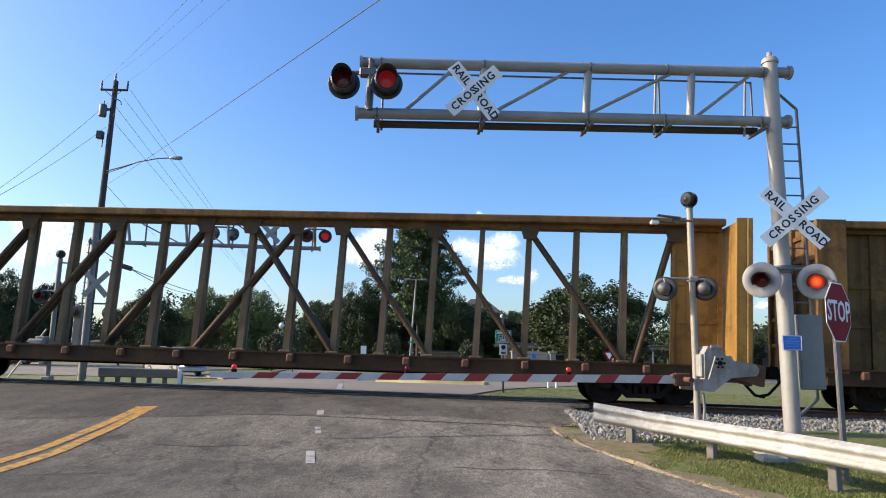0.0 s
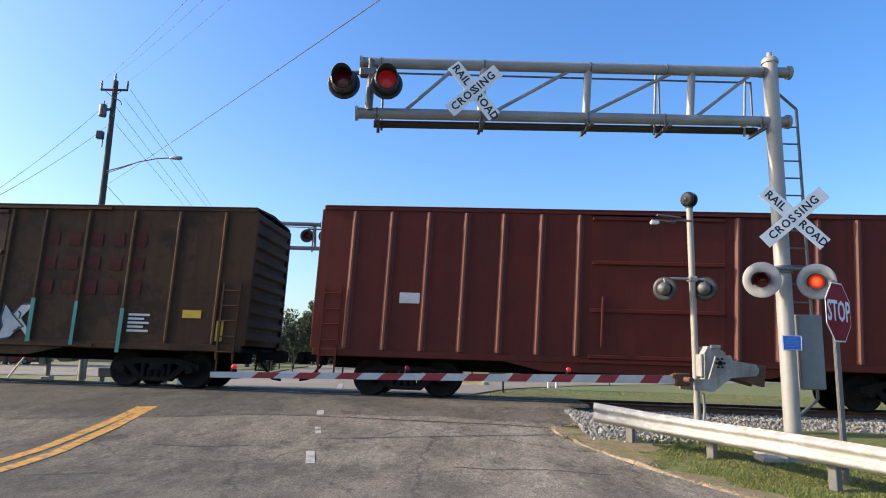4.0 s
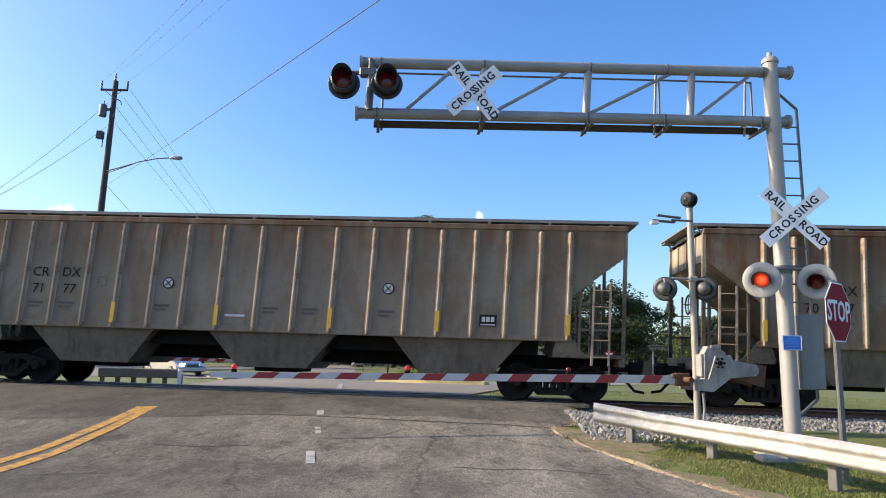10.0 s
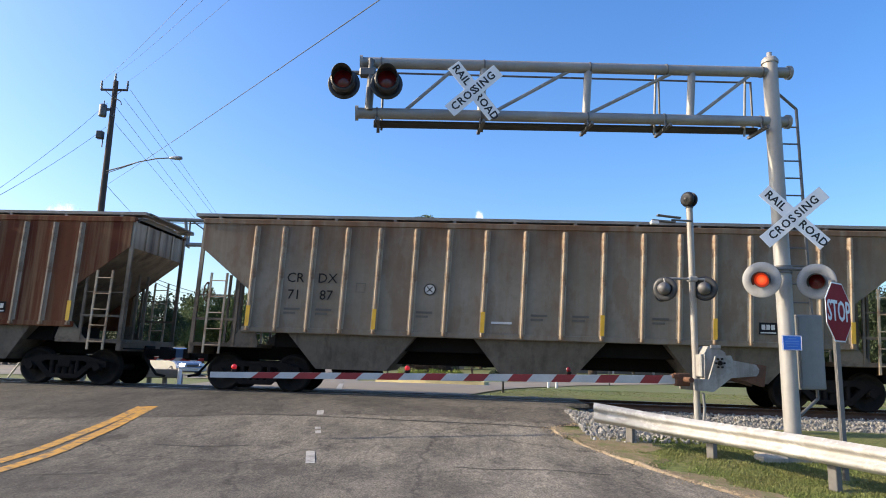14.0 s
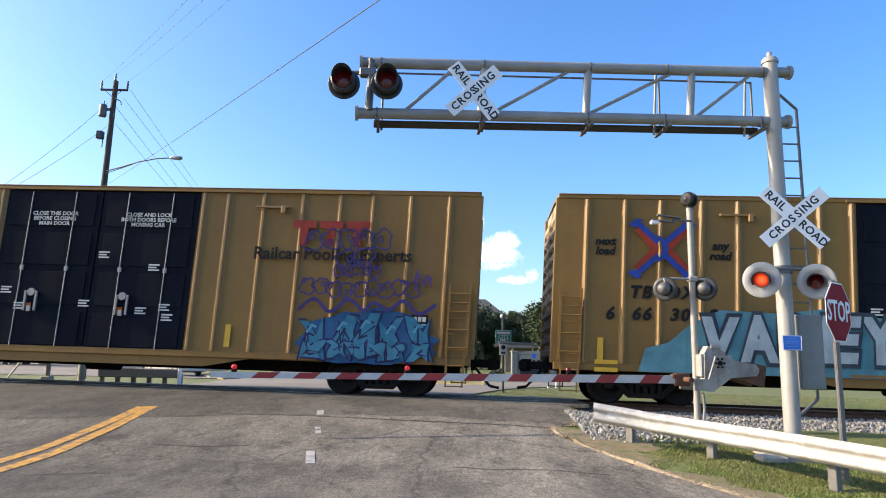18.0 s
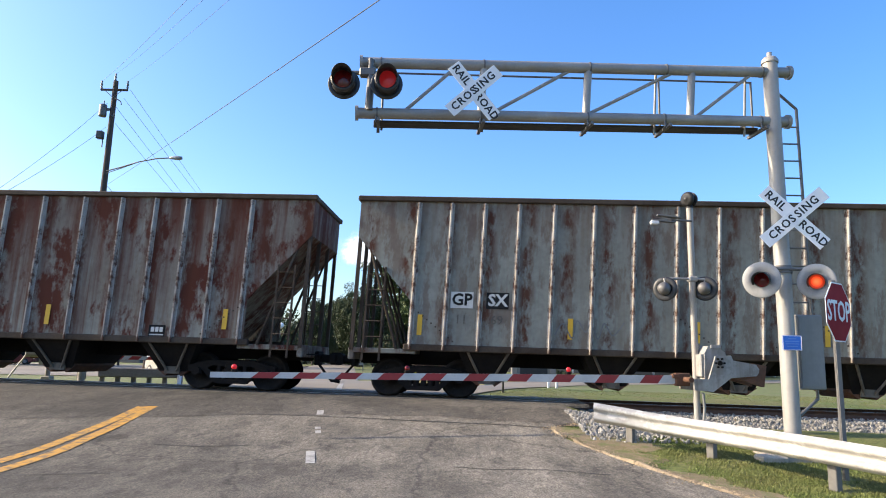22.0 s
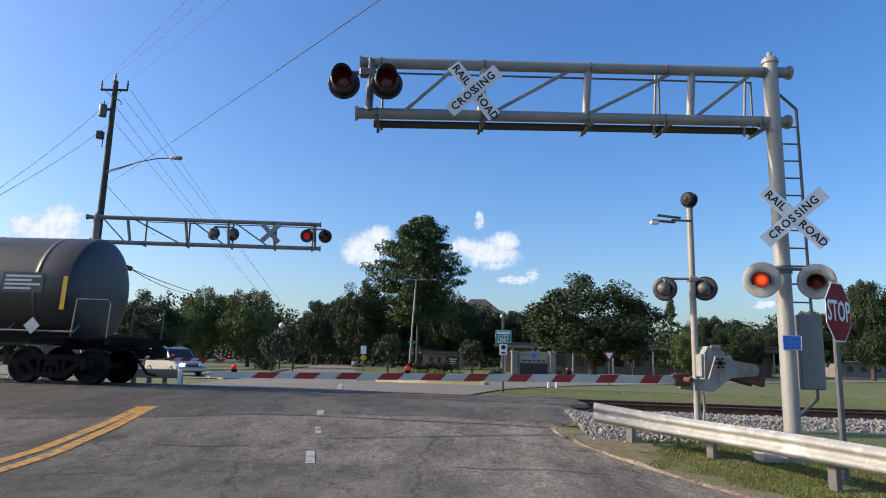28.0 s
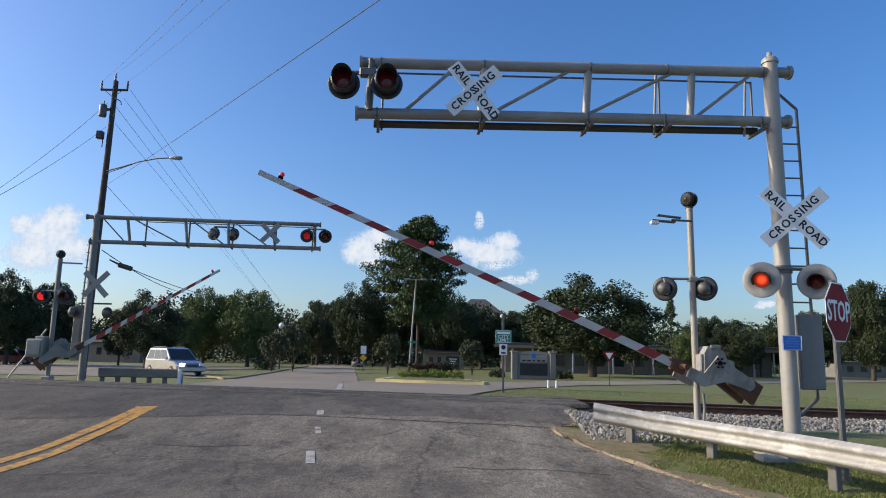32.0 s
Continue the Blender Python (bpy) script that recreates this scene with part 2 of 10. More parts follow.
LEAF_LIGHT = mat("leaf_light", (0.13, 0.17, 0.042), (0.085, 0.125, 0.032), 0.5, 0.7, island=0.6)
LEAF_PINE = mat("leaf_pine", (0.075, 0.115, 0.033), (0.05, 0.085, 0.026), 0.5, 0.75, island=0.6)
LEAF_SHRUB = mat("leaf_shrub", (0.05, 0.08, 0.03), (0.08, 0.07, 0.03), 0.7, 0.75, island=0.6)
LEAF_RUSSET = mat("leaf_russet", (0.085, 0.045, 0.028), (0.06, 0.04, 0.022), 0.7, 0.75, island=0.6)
HEDGE_YELLOW = mat("hedge_yellow", (0.24, 0.28, 0.04), (0.14, 0.20, 0.03), 1.5, 0.8, island=0.5)


# ---- mesh building ----
class Shape:
    """Vertices and faces of one mesh."""

    def __init__(self):
        self.v, self.f, self.mi, self.smooth = [], [], [], []

    def add(self, verts, faces, mi=0, smooth=False):
        n = len(self.v)
        self.v += [tuple(p) for p in verts]
        self.f += [tuple(i + n for i in f) for f in faces]
        self.mi += [mi] * len(faces)
        self.smooth += [smooth] * len(faces)
        return self

    def box(self, c, s, m=None, ch=0.0, mi=0):
        """A box of size s round c, its edges chamfered by ch."""
        hx, hy, hz = s[0] / 2, s[1] / 2, s[2] / 2
        ch = min(ch, hx * 0.45, hy * 0.45, hz * 0.45)
        if ch <= 0:
            vs = [(x, y, z) for x in (-hx, hx) for y in (-hy, hy) for z in (-hz, hz)]
            fs = [(0, 1, 3, 2), (4, 6, 7, 5), (0, 4, 5, 1), (2, 3, 7, 6), (0, 2, 6, 4), (1, 5, 7, 3)]
        else:
            vs, idx = [], {}
            for x in (-1, 1):
                for y in (-1, 1):
                    for z in (-1, 1):
                        for k in range(3):
                            idx[x, y, z, k] = len(vs)
                            vs.append((x * (hx - (k != 0) * ch), y * (hy - (k != 1) * ch), z * (hz - (k != 2) * ch)))
            fs = []
            for k in range(3):
                for sgn in (-1, 1):
                    ring = []
                    for a, b2 in ((-1, -1), (1, -1), (1, 1), (-1, 1)):
                        t = [a, b2]
                        t.insert(k, sgn)
                        ring.append(idx[t[0], t[1], t[2], k])
                    fs.append(tuple(ring if (sgn > 0) != (k == 1) else ring[::-1]))
            for k in range(3):
                i, j = [a for a in range(3) if a != k]
                for a in (-1, 1):
                    for b2 in (-1, 1):
                        def key(c2, kk):
                            t = [0, 0, 0]
                            t[i], t[j], t[k] = a, b2, c2
                            return idx[t[0], t[1], t[2], kk]
                        fs.append((key(-1, i), key(1, i), key(1, j), key(-1, j)))
            for x in (-1, 1):
                for y in (-1, 1):
                    for z in (-1, 1):
                        fs.append(tuple(idx[x, y, z, k] for k in range(3)))
        mm = m or Matrix.Identity(4)
        c = Vector(c)
        return self.add([(mm @ Vector(p)) + c for p in vs], fs, mi)

    def cyl(self, p0, p1, r0, r1=None, seg=12, caps=True, mi=0):
        p0, p1 = Vector(p0), Vector(p1)
        r1 = r0 if r1 is None else r1
        d = (p1 - p0).normalized()
        a = d.orthogonal().normalized()
        b2 = d.cross(a)
        vs = []
        for p, r in ((p0, r0), (p1, r1)):
            for i in range(seg):
                t = 2 * math.pi * i / seg
                vs.append(p + (a * math.cos(t) + b2 * math.sin(t)) * r)
        fs = [(i, (i + 1) % seg, seg + (i + 1) % seg, seg + i) for i in range(seg)]
        self.add(vs, fs, mi, True)
        if caps:
            self.add(vs, [tuple(range(seg))[::-1], tuple(range(seg, 2 * seg))], mi)
        return self

    def tube(self, pts, r, seg=8, mi=0):
        for a, b2 in zip(pts, pts[1:]):
            self.cyl(a, b2, r, seg=seg, caps=True, mi=mi)
        return self

    def lathe(self, prof, m, seg=20, mi=0, smooth=True):
        """prof: rows of (radius, along) turned about the local z axis of m."""
        vs = []
        for r, h in prof:
            for i in range(seg):
                t = 2 * math.pi * i / seg
                vs.append(m @ Vector((r * math.cos(t), r * math.sin(t), h)))
        fs = []
        for k in range(len(prof) - 1):
            for i in range(seg):
                j = (i + 1) % seg
                fs.append((k * seg + i, k * seg + j, (k + 1) * seg + j, (k + 1) * seg + i))
        self.add(vs, fs, mi, smooth)
        ends = []
        if prof[0] == prof[-1]:
            return self
        if prof[0][0] > 1e-4:
            ends.append(tuple(range(seg))[::-1])
        if prof[-1][0] > 1e-4:
            ends.append(tuple(range((len(prof) - 1) * seg, len(prof) * seg)))
        if ends:
            self.add(vs, ends, mi)
        return self

    def prism(self, poly, y0, y1, mi=0):
        """A polygon in the x-z plane, drawn out from y0 to y1."""
        n = len(poly)
        area = sum(poly[i][0] * poly[(i + 1) % n][1] - poly[(i + 1) % n][0] * poly[i][1] for i in range(n))
        if area < 0:
            poly = poly[::-1]
        vs = [(x, y0, z) for x, z in poly] + [(x, y1, z) for x, z in poly]
        fs = [tuple(range(n)), tuple(range(n, 2 * n))[::-1]] + [(i, n + i, n + (i + 1) % n, (i + 1) % n) for i in range(n)]
        return self.add(vs, fs, mi)

    def mesh(self, name, mats):
        me = bpy.data.meshes.new(name)
        me.from_pydata(self.v, [], self.f)
        for mm in (mats if isinstance(mats, (list, tuple)) else [mats]):
            me.materials.append(mm)
        me.polygons.foreach_set("material_index", self.mi)
        me.polygons.foreach_set("use_smooth", self.smooth)
        me.update()
        return me


def part(name, sh, material, parent, label="", m=None):
    """One mesh object under a thing or a part; sh is a Shape or a ready mesh."""
    me = sh.mesh(name, material) if isinstance(sh, Shape) else sh
    ob = new(name, me)
    ob.parent = parent
    if m is not None:
        ob.matrix_local = m
    if label:
        ob["label"] = label
    return ob


def thing(name, m, label, category, group="", kind=""):
    ob = new(name)
    ob.empty_display_size = 0.2
    ob.matrix_world = m
    return tagged(ob, label, category, group, kind)


def solo(name, sh, material, label, category, group="", kind="", m=None):
    ob = new(name, sh.mesh(name, material) if isinstance(sh, Shape) else sh)
    if m is not None:
        ob.matrix_world = m
    return tagged(ob, label, category, group, kind)


def lettering(text, size, material, bold=0.0, shear=0.0, spacing=1.0, align="CENTER"):
    """Flat raised letters in the x-z plane that face -y, of capital height size, centred at the origin."""
    cu = bpy.data.curves.new("writing", "FONT")
    cu.body, cu.size, cu.align_x, cu.align_y, cu.offset, cu.shear, cu.space_character = text, size / 0.70, align, "CENTER", bold, shear, spacing
    cu.resolution_u = 2
    cu.extrude = 0.002
    ob = bpy.data.objects.new("writing", cu)
    me = bpy.data.meshes.new_from_object(ob)
    me.transform(Matrix(((1, 0, 0, 0), (0, 0, -1, 0), (0, 1, 0, 0), (0, 0, 0, 1))))
    me.materials.clear()
    me.materials.append(material)
    bpy.data.objects.remove(ob)
    bpy.data.curves.remove(cu)
    return me


# ---- plan: the track, the road, the ground ----
TH = radians(-3.65)
U, NV = Vector((math.cos(TH), math.sin(TH), 0)), Vector((-math.sin(TH), math.cos(TH), 0))
TRACK = Vector((0, 18.25, 0))


def sstep(a, b, x):
    """Smoothly from 0 at a to 1 at b."""
    t = max(0.0, min(1.0, (x - a) / (b - a)))
    return t * t * (3 - 2 * t)


def rail_z(s):
    return 0.59 - 0.0128 * 40 * math.tanh(s / 40)


def ground_z(x, y):
    s = x * U.x + (y - 18.25) * U.y
    q = x * NV.x + (y - 18.25) * NV.y
    near, far = sstep(-10.0, -1.9, q), sstep(2.5, 30, q)
    # west of the road the land falls away sooner behind the track
    west = 1 - sstep(-9.0, -5.0, s)
    if q > 0.9:
        far += (1 - math.exp(-(q - 0.9) / 8.0) - far) * west
    bell = near * (1 - far)
    z = 0.57 * near * (1 - far) + 0.12 * far - 0.0128 * 40 * math.tanh(s / 40) * bell
    off = max(sstep(3.0, 4.2, s), 1 - sstep(-18, -16, s))
    return z - 0.30 * off * (1 - sstep(2.2, 5.0, abs(q)))


def on_track(s, q, z=0.0):
    p = TRACK + U * s + NV * q
    return Vector((p.x, p.y, rail_z(s) + z))


def sheet(name, xs, ys, lift, material, label, category, kind="structure", warp=None):
    """A ground sheet over the grid xs by ys; warp maps grid places to the plan."""
    sh = Shape()
    vs = []
    for y in ys:
        for x in xs:
            a, b2 = warp(x, y) if warp else (x, y)
            vs.append((a, b2, ground_z(a, b2) + lift))
    n = len(xs)
    fs = [(j * n + i, j * n + i + 1, (j + 1) * n + i + 1, (j + 1) * n + i) for j in range(len(ys) - 1) for i in range(n - 1)]
    sh.add(vs, fs, 0, True)
    return solo(name, sh, material, label, category, kind=kind)


def spread(a, b, step):
    n = max(1, int(math.ceil((b - a) / step)))
    return [a + (b - a) * i / n for i in range(n + 1)]


gx = [-3000, -1500, -800, -500, -300, -200, -140, -100, -70] + spread(-50, -20, 3) + spread(-19, 16, 0.5) + spread(18, 50, 3) + [70, 100, 140, 200, 300, 500, 800, 1500, 3000]
gy = [-3000, -1500, -800, -300, -100, -40, -20, -10, -4] + spread(0, 30, 0.5) + spread(32, 60, 2) + [70, 80, 100, 130, 170, 230, 300, 500, 900, 1600, 3000]
sheet("ground", gx, gy, -0.03, GRASS, "mown grass with dry brown patches", "ground")
# The road runs 10 degrees to the left of the view; a is across it, b along it.
RW, RV = Vector((0.985, 0.174)), Vector((-0.174, 0.985))


def road_xy(a, b):
    return RW.x * a + RV.x * b, RW.y * a + RV.y * b


def road_right(b):
    """The road's right edge: it flares out towards the camera, and the raised crossing ends a little further out."""
    if b < 12.2:
        return 4.10 + 0.92 * sstep(12.3, 6.2, b) if b > 6.2 else 5.02 + 0.1 * (6.2 - b)
    return 4.10 + 0.56 * sstep(12.2, 12.5, b) + 0.178 * (b - 12.3)


def near_road(a, b):
    return road_xy(-14 + (road_right(b) + 14) * a, b)


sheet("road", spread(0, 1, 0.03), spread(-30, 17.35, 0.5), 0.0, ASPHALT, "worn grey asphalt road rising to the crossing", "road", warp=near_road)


def track_line(a, q):
    """How far along the road the line at q beside the track crosses it."""
    return (18.25 * U.x + q - a * (RW.x * NV.x + RW.y * NV.y)) / (RV.x * NV.x + RV.y * NV.y)


def crossing_patch(u, w):
    a = -14 + (road_right(14.0) + 14) * u
    b0 = 13.75 - 0.02 * max(0.0, a) - 0.053 * max(0.0, a) ** 2 + 0.04 * math.sin(a * 3.1) + 0.02 * math.sin(a * 9.7)
    b1 = track_line(a, 1.05)
    b = b0 + (b1 - b0) * w
    return road_xy(a + (road_right(b) - road_right(14.0)) * u ** 3, b)


sheet("road_crossing", spread(0, 1, 0.02), spread(0, 1, 0.05), 0.005, ASPHALT_DARK, "dark newer asphalt at the rail crossing", "road", warp=crossing_patch)


def far_road(a, b):
    """Beyond the crossing the road bends a little to the right: a across it, b along it from its left edge."""
    return -12.1 + a - 0.129 * (b - 40), b


def lawn_edge(y):
    """Where the pale pavement beyond the track ends against the lawn."""
    return 0.72 + 0.275 * (y - 19.2) + 0.004 * (y - 25.0) * (y - 19.2) * (y > 25)


def apron(u, w):
    """The pale mouth of the side streets right behind the track."""
    x = -9.2 + 10.0 * u
    b0 = 18.25 + 1.0 - math.tan(TH) * -x
    y1 = 41.0
    y = b0 + (y1 - b0) * w
    left = -9.2 - 0.16 * (y1 - b0) * w + 0.15 * w
    return left + (lawn_edge(y) - left) * u, y


sheet("road_far", spread(0, 7.4, 0.9), spread(36.0, 300, 2.0), 0.0, CONCRETE_ROAD, "pale sunlit road beyond the crossing", "road", warp=far_road)
sheet("intersection", spread(0, 1, 0.05), spread(0, 1, 0.04), 0.004, CONCRETE_ROAD, "pale sunlit intersection beyond the crossing", "road", warp=apron)
sheet("frontage_road", spread(-90, -9.5, 3.0), spread(41.5, 52, 1.0), 0.008, CONCRETE_ROAD, "pale sunlit frontage road", "road", warp=lambda x, y: (x + 0.6 * max(0.0, 44 - y) * (x > -12), y))

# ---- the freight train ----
# Trucks and underframes: grime, darkened further by the cars' shade put into the tone
CAST = mat("cast_steel_grime_shade", (0.011, 0.010, 0.010), (0.018, 0.015, 0.013), 3.0, 0.9, bump=0.4, fine=0.4, spec=0.12)
UNDER = mat("underframe_grime_shade", (0.009, 0.008, 0.008), (0.014, 0.012, 0.010), 2.0, 0.9, fine=0.3, spec=0.1)
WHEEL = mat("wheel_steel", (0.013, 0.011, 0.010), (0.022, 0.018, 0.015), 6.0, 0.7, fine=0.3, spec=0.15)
SAFETY = mat("safety_yellow", (0.75, 0.43, 0.02), (0.6, 0.34, 0.03), 3.0, 0.5, fine=0.1)
DECAL_WHITE = mat("decal_white", (0.66, 0.65, 0.62), (0.52, 0.51, 0.48), 3.0, 0.6, fine=0.2, spec=0.2)
DECAL_BLACK = mat("decal_black", (0.018, 0.017, 0.017), (0.03, 0.029, 0.028), 3.0, 0.8, spec=0.08)
DECAL_YELLOW = mat("decal_yellow", (0.62, 0.38, 0.03), (0.5, 0.31, 0.035), 3.0, 0.6, fine=0.2, spec=0.2)
# Outlet bays: grime plus the shade below the sides, put into one tone
BAY_GRIME_SHADE = mat("bay_grime_shade", (0.17, 0.145, 0.115), (0.11, 0.093, 0.072), 0.8, 0.85, fine=0.3, streak=(0.045, 0.038, 0.03), streak_amt=0.6)
WALKWAY = mat("roof_walkway_steel", (0.26, 0.245, 0.225), (0.19, 0.175, 0.16), 1.5, 0.7, 0.1, fine=0.3)
SHARED = {}


def wheelset_mesh():
    sh = Shape()
    for sgn in (-1, 1):
        m = Matrix.Translation((0, sgn * 0.70, 0)) @ Euler((radians(-90 * sgn), 0, 0)).to_matrix().to_4x4()
        sh.lathe([(0.49, -0.02), (0.49, 0.01), (0.458, 0.03), (0.452, 0.13), (0.40, 0.13), (0.37, 0.085), (0.17, 0.06), (0.15, 0.14), (0.09, 0.16), (0.09, 0.28), (0.0, 0.28)], m, 28)
        sh.lathe([(0.0, -0.0), (0.49, -0.02)], m, 28)
        for k in range(6):
            t = k * math.pi / 3
            sh.box((0.27 * math.cos(t), sgn * 0.785, 0.27 * math.sin(t)), (0.035, 0.03, 0.035))
    sh.cyl((0, -0.7, 0), (0, 0.7, 0), 0.085, seg=10)
    return sh.mesh("wheelset", WHEEL)


def truck_mesh():
    sh = Shape()
    for y in (-1.0, 1.0):
        a, b = y - 0.09, y + 0.09
        sh.prism([(-1.12, 0.44), (-1.12, 0.60), (-0.55, 0.74), (0.55, 0.74), (1.12, 0.60), (1.12, 0.44), (0.72, 0.47), (0.52, 0.60), (-0.52, 0.60), (-0.72, 0.47)], a, b)
        sh.prism([(-0.78, 0.50), (-0.40, 0.16), (0.40, 0.16), (0.78, 0.50), (0.62, 0.54), (0.32, 0.27), (-0.32, 0.27), (-0.62, 0.54)], a, b)
        for x in (-0.34, 0.34):
            sh.box((x, y, 0.44), (0.1, 0.18, 0.36), ch=0.02)
        for x in (-0.18, 0, 0.18):
            sh.cyl((x, y, 0.26), (x, y, 0.5), 0.075, seg=10)
        for x in (-0.889, 0.889):
            sh.box((x, y, 0.46), (0.26, 0.2, 0.2), ch=0.03)
            sh.cyl((x, y, 0.457), (x, y + 0.16 * (1 if y > 0 else -1), 0.457), 0.1, seg=10)
    sh.box((0, 0, 0.55), (0.36, 2.2, 0.24), ch=0.03)
    sh.box((-0.4, 0, 0.42), (0.08, 1.9, 0.12))
    sh.box((0.4, 0, 0.42), (0.08, 1.9, 0.12))
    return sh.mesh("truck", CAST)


def coupler_mesh():
    sh = Shape()
    sh.box((0.22, 0, 0.86), (0.5, 0.16, 0.2), ch=0.03)
    sh.prism([(0.42, 0.70), (0.42, 1.02), (0.66, 1.02), (0.74, 0.94), (0.74, 0.76), (0.66, 0.70)], -0.15, 0.09)
    sh.box((0.62, 0.16, 0.86), (0.2, 0.12, 0.26), ch=0.04)
    sh.box((0.05, 0, 0.86), (0.12, 0.5, 0.36), ch=0.02)
    # uncoupling lever and the air hose that hangs below
    sh.tube([(0.08, -1.4, 0.95), (0.08, -0.3, 0.95), (0.3, -0.2, 0.95)], 0.015, 6)
    sh.tube([(0.12, -0.32, 0.74), (0.3, -0.32, 0.52), (0.5, -0.34, 0.30), (0.74, -0.34, 0.26)], 0.036, 6)
    return sh.mesh("coupler", CAST)


def shared(key, build):
    if key not in SHARED:
        SHARED[key] = build()
    return SHARED[key]


WHEELS = []  # (wheelset, rest place, car number)


def running_gear(car, number, L, xt, couplers=(True, True)):
    """Two trucks with their centres xt from the ends, two couplers."""
    for x in (xt, L - xt):
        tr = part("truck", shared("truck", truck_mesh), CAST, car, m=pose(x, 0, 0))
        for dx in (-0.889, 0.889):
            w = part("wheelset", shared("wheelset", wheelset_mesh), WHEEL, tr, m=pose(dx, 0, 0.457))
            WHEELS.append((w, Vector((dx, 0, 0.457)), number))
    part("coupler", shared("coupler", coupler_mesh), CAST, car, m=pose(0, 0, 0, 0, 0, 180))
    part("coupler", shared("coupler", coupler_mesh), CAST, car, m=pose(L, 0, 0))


def ladder_mesh(h, w, rungs, material, key):
    def build():
        sh = Shape()
        for x in (-w / 2, w / 2):
            sh.box((x, 0, h / 2), (0.05, 0.04, h))
        for k in range(rungs):
            z = h * (k + 0.5) / rungs
            sh.cyl((-w / 2, -0.03, z), (w / 2, -0.03, z), 0.014, seg=6)
        return sh.mesh("ladder", material)
    return shared(("ladder", key, h, w, rungs), build)


def rib_mesh(h, w, d, key, material, hat=True):
    """An outside post: a hat section of width w and depth d, with feet."""
    def build():
        sh = Shape()
        if hat:
            pr = [(-w / 2 - 0.02, 0), (-w / 2, -0.006), (-w * 0.16, -d), (w * 0.16, -d), (w / 2, -0.006), (w / 2 + 0.02, 0)]
        else:
            pr = [(-w / 2, 0), (-w / 2, -d), (w / 2, -d), (w / 2, 0)]
        n = len(pr)
        vs = [(x, y, 0) for x, y in pr] + [(x, y, h) for x, y in pr]
        sh.add(vs, [(i, i + 1, n + i + 1, n + i) for i in range(n - 1)] + [tuple(range(n))[::-1], tuple(range(n, 2 * n))])
        sh.box((0, -d * 0.3, 0.03), (w * 1.05, d * 0.6, 0.05))
        return sh.mesh("side_post", material)
    return shared(("rib", key, round(h, 2), w, d), build)


def posts(car, xs, z0, h, w, d, yside, key, material, hat=True, label=""):
    me = rib_mesh(h, w, d, key, material, hat)
    for x in xs:
        part("side_post", me, material, car, label, m=pose(x, -yside, z0))
        part("side_post", me, material, car, label, m=pose(x, yside, z0, 0, 0, 180))


def panel_mark(car, x, z, w, h, y, material, name="marking", label=""):
    return part(name, Shape().box((0, 0, 0), (w, 0.006, h)), material, car, label, m=pose(x, -y - 0.004, z))


def write_on(car, text, x, z, size, y, material, label="", bold=0.0, shear=0.0, spacing=1.0):
    return part("writing", lettering(text, size, material, bold, shear, spacing), material, car, label, m=pose(x, -y - 0.006, z))


def stencil_block(car, x, z, w, h, y, material, rows=2):
    """Small lettering that cannot be read: bars of its size."""
    sh = Shape()
    for k in range(rows):
        zz = h / 2 - h * (k + 0.5) / rows
        ww = w * (1 - 0.25 * (k % 2))
        sh.box((-(w - ww) / 2, 0, zz), (ww, 0.004, h / rows * 0.55))
    return part("marking", sh, material, car, m=pose(x, -y - 0.005, z))


GRAF = {}


def paint_mat(rgb):
    if rgb not in GRAF:
        GRAF[rgb] = mat("spray_paint_%d" % len(GRAF), rgb, tuple(v * 0.7 for v in rgb), 1.8, 0.75, fine=0.15, spec=0.15, streak=tuple(v * 0.55 for v in rgb), streak_amt=0.4)
    return GRAF[rgb]


def ribbon(pts, width, y, thick=0.003):
    """A flat painted stroke of even width along points in the x-z plane, facing -y."""
    n = len(pts)
    L, R = [], []
    for i in range(n):
        a, b = pts[max(0, i - 1)], pts[min(n - 1, i + 1)]
        d0 = Vector((pts[i][0] - a[0], pts[i][1] - a[1])) if i else Vector((b[0] - pts[i][0], b[1] - pts[i][1]))
        d1 = Vector((b[0] - pts[i][0], b[1] - pts[i][1])) if i < n - 1 else d0
        d0, d1 = d0.normalized(), d1.normalized()
        t = d0 + d1
        if t.length < 0.35:
            t = d0.copy()
        t.normalize()
        nv = Vector((-t.y, t.x))
        k = min(1.6, 1.0 / max(0.35, abs(nv.dot(Vector((-d0.y, d0.x))))))
        L.append((pts[i][0] + nv.x * width / 2 * k, pts[i][1] + nv.y * width / 2 * k))
        R.append((pts[i][0] - nv.x * width / 2 * k, pts[i][1] - nv.y * width / 2 * k))
    sh = Shape()
    vs = []
    for i in range(n):
        yy = -y - thick - 0.0007 * i
        vs += [(L[i][0], yy, L[i][1]), (R[i][0], yy, R[i][1]), (L[i][0], yy + thick * 0.8, L[i][1]), (R[i][0], yy + thick * 0.8, R[i][1])]
    fs = []
    for i in range(n - 1):
        a, b = 4 * i, 4 * i + 4
        fs += [(a, b, b + 1, a + 1), (a, a + 2, b + 2, b), (a + 1, b + 1, b + 3, a + 3)]
    fs += [(0, 1, 3, 2), (4 * n - 4, 4 * n - 2, 4 * n - 1, 4 * n - 3)]
    sh.add(vs, fs)
    return sh


